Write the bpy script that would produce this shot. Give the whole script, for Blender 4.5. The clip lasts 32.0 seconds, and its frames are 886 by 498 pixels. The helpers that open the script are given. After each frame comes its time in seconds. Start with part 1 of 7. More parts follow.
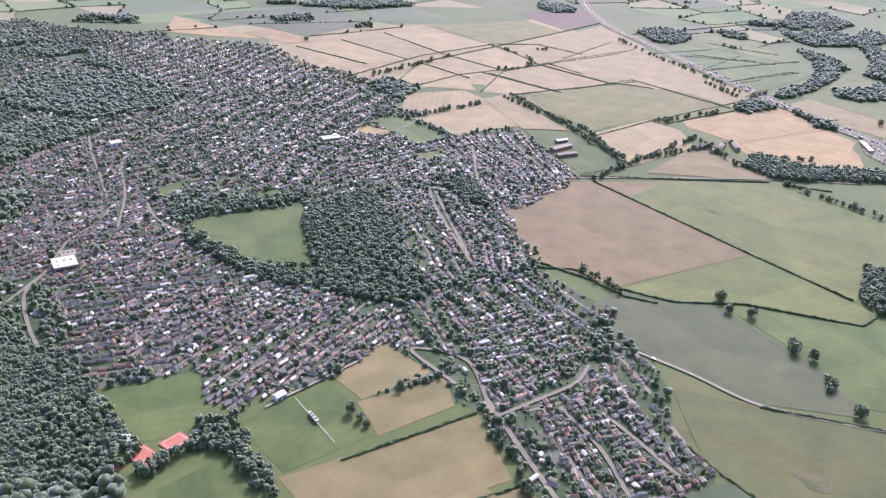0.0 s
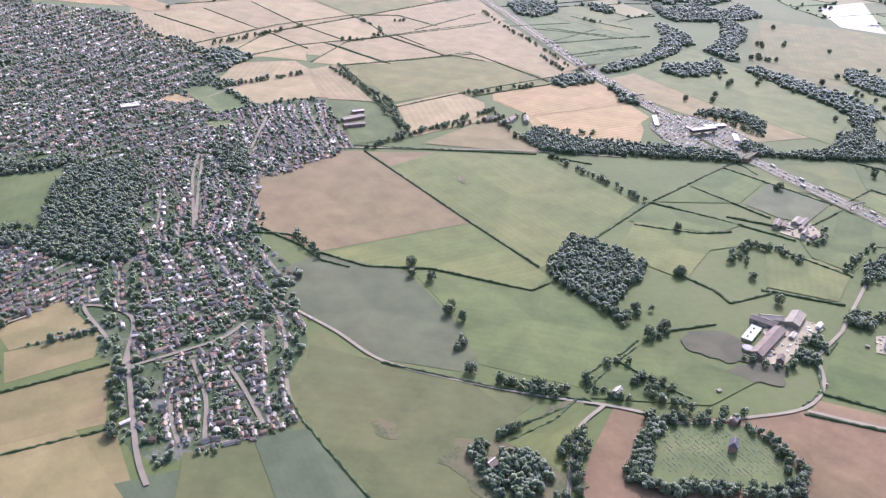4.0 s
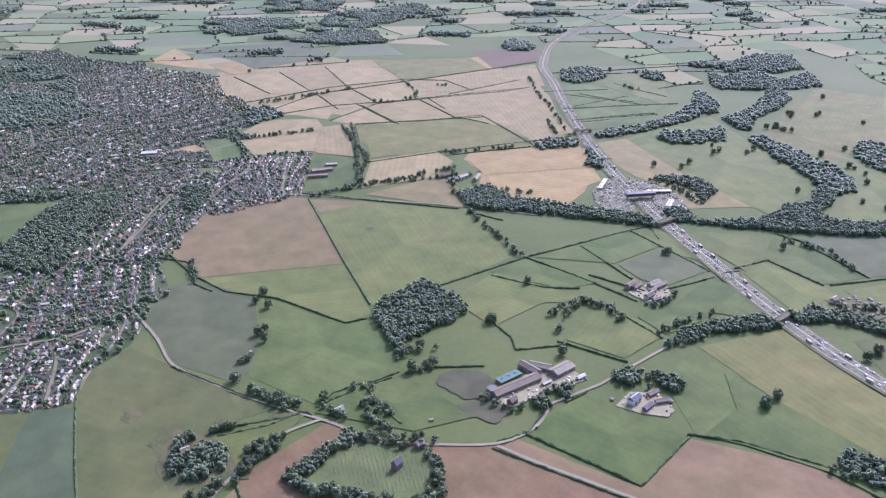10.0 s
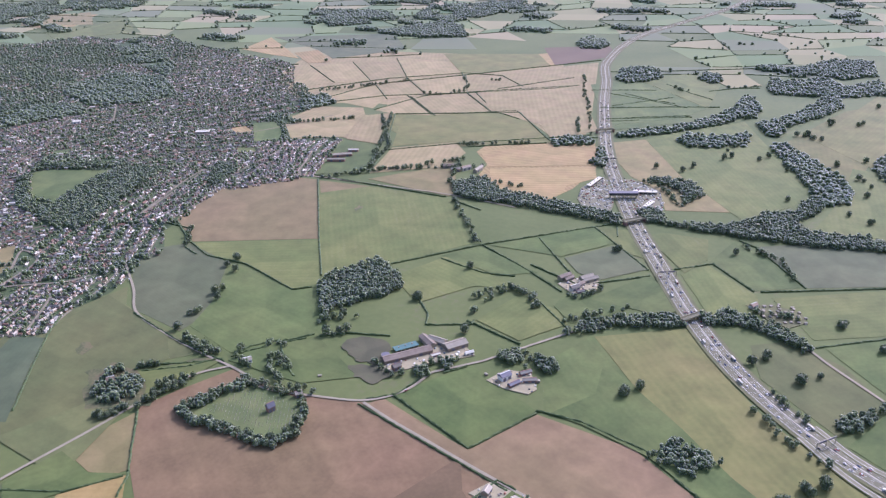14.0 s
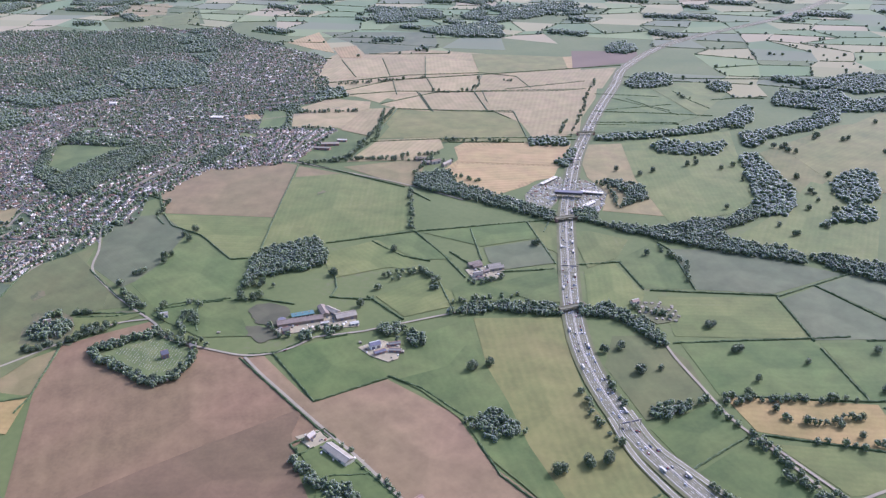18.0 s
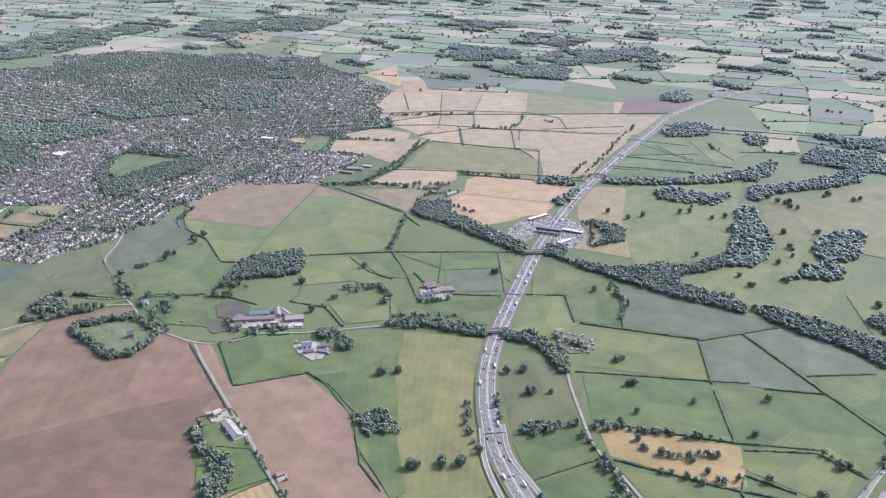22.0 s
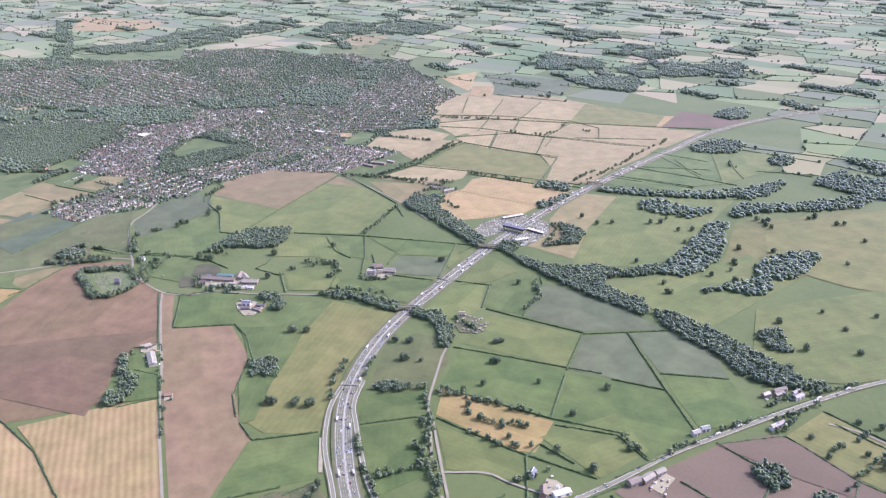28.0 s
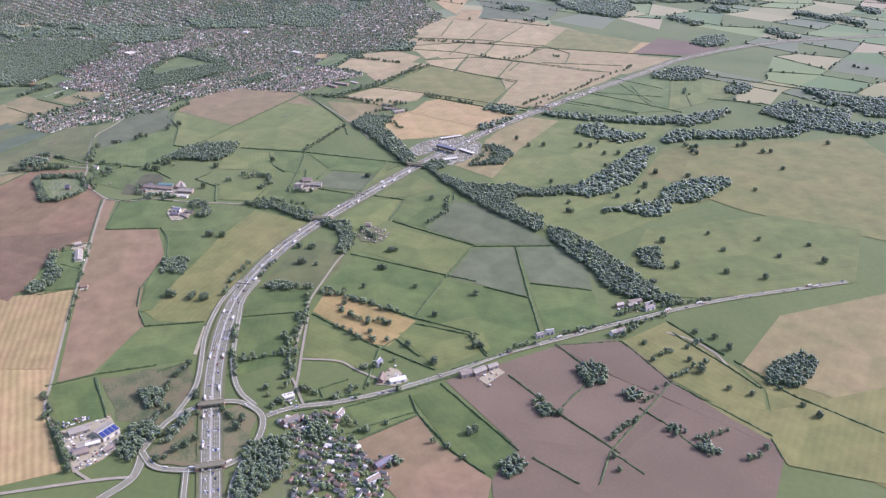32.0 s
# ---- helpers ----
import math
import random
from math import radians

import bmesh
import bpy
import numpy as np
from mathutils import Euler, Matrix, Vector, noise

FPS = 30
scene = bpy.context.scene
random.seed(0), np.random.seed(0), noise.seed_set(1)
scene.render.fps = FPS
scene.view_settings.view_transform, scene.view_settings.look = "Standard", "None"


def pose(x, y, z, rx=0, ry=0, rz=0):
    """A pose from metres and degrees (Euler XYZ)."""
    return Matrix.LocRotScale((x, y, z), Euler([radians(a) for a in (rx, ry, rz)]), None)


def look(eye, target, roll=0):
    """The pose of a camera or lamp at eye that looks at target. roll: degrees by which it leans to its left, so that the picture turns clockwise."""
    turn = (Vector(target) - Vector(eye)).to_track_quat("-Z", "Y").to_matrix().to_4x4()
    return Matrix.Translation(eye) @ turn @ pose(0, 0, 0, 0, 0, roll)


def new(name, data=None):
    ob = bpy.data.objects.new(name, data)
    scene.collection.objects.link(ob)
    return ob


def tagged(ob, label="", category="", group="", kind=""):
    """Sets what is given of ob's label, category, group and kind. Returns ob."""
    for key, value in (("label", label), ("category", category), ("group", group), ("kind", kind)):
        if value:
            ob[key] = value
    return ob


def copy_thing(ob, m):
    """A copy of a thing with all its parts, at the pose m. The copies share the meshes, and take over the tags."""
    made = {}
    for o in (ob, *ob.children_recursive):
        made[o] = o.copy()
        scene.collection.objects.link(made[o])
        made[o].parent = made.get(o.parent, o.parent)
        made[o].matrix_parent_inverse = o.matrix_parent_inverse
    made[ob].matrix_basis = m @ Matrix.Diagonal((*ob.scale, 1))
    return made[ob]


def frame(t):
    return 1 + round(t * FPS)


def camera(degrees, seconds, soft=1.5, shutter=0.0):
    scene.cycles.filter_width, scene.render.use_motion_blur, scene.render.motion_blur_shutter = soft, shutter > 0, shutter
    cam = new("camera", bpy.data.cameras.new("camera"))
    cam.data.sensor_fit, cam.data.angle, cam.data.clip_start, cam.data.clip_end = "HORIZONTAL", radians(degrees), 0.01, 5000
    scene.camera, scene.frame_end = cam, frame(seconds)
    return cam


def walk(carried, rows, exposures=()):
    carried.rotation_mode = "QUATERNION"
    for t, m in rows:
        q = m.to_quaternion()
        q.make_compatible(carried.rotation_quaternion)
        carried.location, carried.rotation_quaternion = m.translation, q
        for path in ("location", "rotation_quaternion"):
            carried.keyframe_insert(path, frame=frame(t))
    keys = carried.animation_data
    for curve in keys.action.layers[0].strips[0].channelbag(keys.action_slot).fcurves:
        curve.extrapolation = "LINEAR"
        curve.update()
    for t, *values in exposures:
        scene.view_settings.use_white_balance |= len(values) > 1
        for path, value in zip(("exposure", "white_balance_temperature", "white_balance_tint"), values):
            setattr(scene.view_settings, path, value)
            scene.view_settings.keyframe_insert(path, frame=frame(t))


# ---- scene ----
cam = camera(54.7, 32.0, soft=1.35)
UNIT = 1150.0 / 2200.0
METRES, EYE, TILT, LEAN, TURN = 1150.0, 201.773, 0.0, 0.0, 0.0
ROWS = [
    (0.0, 0.0, 0.0, 0.0, 0.93, -25.71, -1.93),
    (0.5, 0.0168, -0.0024, 0.0015, 0.9, -26.8, -2.35),
    (1.0, 0.0332, -0.005, 0.003, 0.93, -26.78, -2.48),
    (1.5, 0.0495, -0.0077, 0.0048, 1.02, -26.78, -2.51),
    (2.0, 0.0658, -0.01, 0.0066, 1.14, -26.94, -2.49),
    (2.5, 0.0821, -0.012, 0.0083, 1.13, -27.02, -2.53),
    (3.0, 0.0986, -0.0146, 0.0101, 1.05, -27.15, -2.73),
    (3.5, 0.1149, -0.0167, 0.0123, 1.06, -27.23, -2.71),
    (5.5, 0.1794, -0.0249, 0.018, 0.32, -30.22, -2.63),
    (6.0, 0.1956, -0.0276, 0.0195, 0.24, -30.17, -2.53),
    (6.5, 0.2113, -0.0301, 0.0217, 0.26, -30.15, -2.48),
    (7.0, 0.2271, -0.0322, 0.0232, 0.34, -30.13, -2.48),
    (7.5, 0.2427, -0.0341, 0.0248, 1.62, -29.73, -1.95),
    (8.0, 0.2585, -0.0361, 0.0268, 4.38, -29.33, -0.79),
    (8.5, 0.274, -0.0374, 0.0286, 6.86, -28.85, -0.15),
    (9.0, 0.29, -0.0389, 0.0303, 11.27, -26.84, 0.71),
    (9.5, 0.3053, -0.0401, 0.0318, 14.0, -25.17, 0.11),
    (10.0, 0.3211, -0.0407, 0.0336, 15.66, -24.28, 0.04),
    (10.5, 0.3365, -0.0408, 0.0356, 16.56, -23.97, -0.03),
    (11.0, 0.3531, -0.0417, 0.0378, 17.41, -24.09, 0.07),
    (11.5, 0.3685, -0.0416, 0.0399, 18.35, -24.39, 0.08),
    (12.0, 0.3837, -0.041, 0.0413, 19.29, -24.49, 0.05),
    (12.5, 0.3992, -0.0408, 0.0432, 21.17, -24.26, 0.07),
    (13.0, 0.4149, -0.0404, 0.0452, 23.92, -24.36, 0.45),
    (13.5, 0.4303, -0.0396, 0.0468, 25.53, -24.56, 0.55),
    (14.0, 0.4449, -0.0382, 0.0485, 26.73, -24.93, 0.65),
    (14.5, 0.4604, -0.0371, 0.0503, 27.43, -25.18, 0.73),
    (16.5, 0.5214, -0.0281, 0.0564, 31.52, -26.29, 0.75),
    (17.0, 0.5366, -0.0257, 0.058, 32.42, -26.2, 0.76),
    (17.5, 0.5518, -0.0226, 0.0595, 33.57, -25.68, 0.68),
    (18.0, 0.5667, -0.0193, 0.0613, 34.81, -25.11, 0.42),
    (18.5, 0.5818, -0.0159, 0.063, 36.01, -24.63, 0.09),
    (19.0, 0.5966, -0.0121, 0.0648, 37.27, -24.43, -0.09),
    (19.5, 0.6112, -0.0081, 0.0664, 38.4, -24.33, -0.09),
    (20.0, 0.6261, -0.0039, 0.0682, 39.28, -24.17, -0.16),
    (20.5, 0.6405, 0.0007, 0.0698, 40.75, -23.78, -0.27),
    (21.0, 0.6548, 0.0054, 0.0717, 42.33, -23.39, -0.45),
    (21.5, 0.6693, 0.0103, 0.0733, 43.82, -23.04, -0.57),
    (22.0, 0.6834, 0.0154, 0.075, 44.79, -22.88, -0.6),
    (22.5, 0.6976, 0.0209, 0.0769, 45.71, -22.81, -0.57),
    (23.0, 0.7117, 0.0266, 0.0788, 46.91, -22.78, -0.63),
    (23.5, 0.7255, 0.0323, 0.0804, 48.69, -22.67, -0.96),
    (24.0, 0.7393, 0.0383, 0.0824, 50.17, -22.74, -1.03),
    (24.5, 0.7531, 0.0447, 0.0842, 51.39, -22.76, -0.91),
    (26.5, 0.8069, 0.0722, 0.0926, 56.05, -22.83, -0.65),
    (27.0, 0.8205, 0.08, 0.0944, 56.74, -22.83, -0.6),
    (27.5, 0.8332, 0.0878, 0.0961, 57.04, -22.84, -0.56),
    (28.0, 0.8457, 0.0956, 0.0978, 57.2, -22.9, -0.54),
    (28.5, 0.8587, 0.1035, 0.0999, 57.35, -23.46, -0.56),
    (29.0, 0.8705, 0.1121, 0.1017, 57.25, -24.26, -0.67),
    (29.5, 0.8827, 0.1204, 0.1033, 57.7, -24.66, -0.59),
    (30.0, 0.895, 0.1291, 0.105, 58.3, -25.37, -0.55),
    (30.5, 0.9066, 0.1382, 0.1071, 58.97, -26.28, -0.56),
    (31.0, 0.9186, 0.1469, 0.1089, 59.96, -27.14, -0.64),
    (31.5, 0.9303, 0.1562, 0.1101, 60.51, -27.5, -0.57),
    (32.0, 0.942, 0.1658, 0.1118, 61.32, -27.94, -0.38),
]
BASE = 0.10
EXPOSURES = [(0.0, 0.44, 5110, 40), (3.5, 0.59, 5110, 40), (5.5, 0.29, 5080, 40), (6.0, 0.19, 5070, 40), (6.7, -0.26, 5050, 40), (7.0, -0.41, 5050, 39), (8.0, -0.41, 5000, 38), (8.5, -0.34, 4950, 36), (9.0, -0.02, 5050, 38), (10.0, 0.25, 4850, 39), (14.0, 0.27, 4950, 40), (20.0, 0.4, 4800, 38), (24.0, 0.59, 4800, 39), (28.0, 0.62, 4930, 40), (29.0, 0.52, 4950, 41), (30.0, 0.4, 4950, 39), (32.0, 0.37, 4950, 41)]
walk(cam, [(t, pose(0, 0, EYE, TILT, LEAN, TURN) @ pose(METRES * x, METRES * y, METRES * z, 90 + pitch, roll, yaw)) for t, x, y, z, yaw, pitch, roll in ROWS], [(t, BASE + e, kelvin, tint) for t, e, kelvin, tint in EXPOSURES])

# ---------------- light ----------------
SUN_TOWARDS = Vector((0.30, 0.95, 0.0)).normalized()
SUN_HEIGHT = radians(38)
world = bpy.data.worlds.new("sky")
scene.world = world
world.use_nodes = True
wn = world.node_tree
sky = wn.nodes.new("ShaderNodeTexSky")
sky.sky_type = "NISHITA"
sky.sun_disc = False
sky.sun_elevation = SUN_HEIGHT
sky.sun_rotation = math.atan2(SUN_TOWARDS.x, SUN_TOWARDS.y)
sky.dust_density = 6.0
sky.air_density = 1.8
wn.links.new(sky.outputs[0], wn.nodes["Background"].inputs[0])
wn.nodes["Background"].inputs[1].default_value = 0.15
sun_data = bpy.data.lights.new("sun", "SUN")
sun_data.energy = 2.5
sun_data.angle = radians(0.8)
sun_data.color = (1.0, 0.95, 0.86)
sun = new("sun", sun_data)
sun.matrix_world = look(SUN_TOWARDS * math.cos(SUN_HEIGHT) * 900 + Vector((0, 0, 900 * math.sin(SUN_HEIGHT))), (0, 0, 0))


# ---------------- materials ----------------
def material(name, low, high, scale=0.05, fine=1.2, rough=0.85, haze_sheen=0.0, tint=(0.84, 0.88, 1.0), island=0.0, rows=0.0, row_gap=6.0, spec=0.25,
             third=None, bump=0.0, objects=0.0, leafy=0.0, spread=0.55):
    """A weathered surface: two colours mixed by coarse and fine noise, with optional furrows, per-piece variation and a
    tinted sheen standing in for haze.
    """
    m = bpy.data.materials.new(name)
    m.use_nodes = True
    nt = m.node_tree
    p = nt.nodes["Principled BSDF"]
    co = nt.nodes.new("ShaderNodeTexCoord")
    a = nt.nodes.new("ShaderNodeTexNoise")
    a.inputs["Scale"].default_value, a.inputs["Detail"].default_value = scale, 5
    b = nt.nodes.new("ShaderNodeTexNoise")
    b.inputs["Scale"].default_value, b.inputs["Detail"].default_value = fine, 3
    for n in (a, b):
        nt.links.new(co.outputs["Object"], n.inputs["Vector"])
    add = nt.nodes.new("ShaderNodeMath")
    add.operation = "MULTIPLY_ADD"
    add.inputs[1].default_value = 0.45
    nt.links.new(b.outputs["Fac"], add.inputs[0])
    nt.links.new(a.outputs["Fac"], add.inputs[2])
    fac = add.outputs[0]
    if rows:
        wave = nt.nodes.new("ShaderNodeTexWave")
        wave.bands_direction = "Y"
        wave.inputs["Scale"].default_value = 0.314 / row_gap
        wave.inputs["Distortion"].default_value = 0.6
        wave.inputs["Detail"].default_value = 2
        nt.links.new(co.outputs["Object"], wave.inputs["Vector"])
        w = nt.nodes.new("ShaderNodeMath")
        w.operation = "MULTIPLY_ADD"
        w.inputs[1].default_value = rows
        nt.links.new(wave.outputs["Fac"], w.inputs[0])
        nt.links.new(fac, w.inputs[2])
        fac = w.outputs[0]
        wave.inputs["Distortion"].default_value = 1.6
        drag = nt.nodes.new("ShaderNodeMapping")
        drag.inputs["Scale"].default_value = (0.006, 0.07, 1.0)
        nt.links.new(co.outputs["Object"], drag.inputs["Vector"])
        streak = nt.nodes.new("ShaderNodeTexNoise")
        streak.inputs["Scale"].default_value, streak.inputs["Detail"].default_value = 1.0, 4
        nt.links.new(drag.outputs[0], streak.inputs["Vector"])
        drawn = nt.nodes.new("ShaderNodeMath")
        drawn.operation = "MULTIPLY_ADD"
        drawn.inputs[1].default_value = 0.5
        nt.links.new(streak.outputs["Fac"], drawn.inputs[0])
        nt.links.new(fac, drawn.inputs[2])
        fac = drawn.outputs[0]
    lo = 0.45 + (0.25 + 0.2 * rows if rows else 0.0)
    span = nt.nodes.new("ShaderNodeMapRange")
    span.inputs["From Min"].default_value, span.inputs["From Max"].default_value = lo + (0.55 - spread) / 2, lo + (0.55 + spread) / 2 + rows * 0.6
    nt.links.new(fac, span.inputs["Value"])
    ramp = nt.nodes.new("ShaderNodeValToRGB")
    ramp.color_ramp.elements[0].color = (*low, 1)
    ramp.color_ramp.elements[1].color = (*high, 1)
    if third:
        e = ramp.color_ramp.elements.new(0.75)
        e.color = (*high, 1)
        ramp.color_ramp.elements[-1].color = (*third, 1)
    nt.links.new(span.outputs[0], ramp.inputs["Fac"])
    colour = ramp.outputs["Color"]
    for amount, kind, out in ((island, "ShaderNodeNewGeometry", "Random Per Island"), (objects, "ShaderNodeObjectInfo", "Random")):
        if amount:
            g = nt.nodes.new(kind)
            v = nt.nodes.new("ShaderNodeMapRange")
            v.inputs["To Min"].default_value, v.inputs["To Max"].default_value = 1 - amount, 1 + amount
            nt.links.new(g.outputs[out], v.inputs["Value"])
            h = nt.nodes.new("ShaderNodeHueSaturation")
            nt.links.new(v.outputs[0], h.inputs["Value"])
            nt.links.new(colour, h.inputs["Color"])
            colour = h.outputs["Color"]
    if rows:
        # patches of thinner and thicker growth
        patch = nt.nodes.new("ShaderNodeTexNoise")
        patch.inputs["Scale"].default_value, patch.inputs["Detail"].default_value, patch.inputs["Roughness"].default_value = 0.028, 8, 0.62
        nt.links.new(co.outputs["Object"], patch.inputs["Vector"])
        deep, hue, hs = nt.nodes.new("ShaderNodeMapRange"), nt.nodes.new("ShaderNodeMapRange"), nt.nodes.new("ShaderNodeHueSaturation")
        deep.inputs["From Min"].default_value, deep.inputs["From Max"].default_value = 0.3, 0.7
        deep.inputs["To Min"].default_value, deep.inputs["To Max"].default_value = 0.80, 1.20
        hue.inputs["From Min"].default_value, hue.inputs["From Max"].default_value = 0.3, 0.7
        hue.inputs["To Min"].default_value, hue.inputs["To Max"].default_value = 0.512, 0.488
        nt.links.new(patch.outputs["Fac"], deep.inputs["Value"])
        nt.links.new(a.outputs["Fac"], hue.inputs["Value"])
        nt.links.new(deep.outputs[0], hs.inputs["Value"])
        nt.links.new(hue.outputs[0], hs.inputs["Hue"])
        nt.links.new(colour, hs.inputs["Color"])
        colour = hs.outputs["Color"]
    nt.links.new(colour, p.inputs["Base Color"])
    p.inputs["Roughness"].default_value = rough
    p.inputs["Specular IOR Level"].default_value = spec
    # tinted sheen lightens surfaces at low viewing angles, in place of aerial haze
    if haze_sheen:
        p.inputs["Sheen Weight"].default_value = haze_sheen
        p.inputs["Sheen Roughness"].default_value = 0.5 if leafy else 0.32
        p.inputs["Sheen Tint"].default_value = (*tint, 1)
    if leafy:
        p.inputs["Subsurface Weight"].default_value = leafy
        p.inputs["Subsurface Radius"].default_value = (1.0, 1.0, 0.7)
        p.inputs["Subsurface Scale"].default_value = 1.2
    if bump:
        bn = nt.nodes.new("ShaderNodeBump")
        bn.inputs["Strength"].default_value = 0.6
        bn.inputs["Distance"].default_value = bump
        nt.links.new(b.outputs["Fac"], bn.inputs["Height"])
        nt.links.new(bn.outputs["Normal"], p.inputs["Normal"])
    return m


def many_coloured(name, colours, rough=0.8, spec=0.3, metallic=0.0, objects=False):
    """One of several colours, picked piece by piece."""
    m = material(name, colours[0], colours[0], rough=rough, spec=spec)
    nt = m.node_tree
    p = nt.nodes["Principled BSDF"]
    g = nt.nodes.new("ShaderNodeObjectInfo" if objects else "ShaderNodeNewGeometry")
    ramp = nt.nodes.new("ShaderNodeValToRGB")
    ramp.color_ramp.interpolation = "CONSTANT"
    ramp.color_ramp.elements[0].color = (*colours[0], 1)
    ramp.color_ramp.elements[1].color = (*colours[1], 1)
    ramp.color_ramp.elements[1].position = 1 / len(colours)
    for i, c in enumerate(colours[2:], 2):
        ramp.color_ramp.elements.new(i / len(colours)).color = (*c, 1)
    nt.links.new(g.outputs["Random" if objects else "Random Per Island"], ramp.inputs["Fac"])
    mix = nt.nodes.new("ShaderNodeMix")
    mix.data_type, mix.blend_type = "RGBA", "MULTIPLY"
    mix.inputs["Factor"].default_value = 0.5
    n = nt.nodes.new("ShaderNodeTexNoise")
    n.inputs["Scale"].default_value = 0.9
    grey = nt.nodes.new("ShaderNodeMapRange")
    grey.inputs["To Min"].default_value, grey.inputs["To Max"].default_value = 0.6, 1.3
    nt.links.new(n.outputs["Fac"], grey.inputs["Value"])
    nt.links.new(ramp.outputs["Color"], mix.inputs["A"])
    nt.links.new(grey.outputs[0], mix.inputs["B"])
    nt.links.new(mix.outputs["Result"], p.inputs["Base Color"])
    p.inputs["Metallic"].default_value = metallic
    return m


# Sheen weight that puts the haze over the fields into their surface.
GRASS_HAZE = 0.20
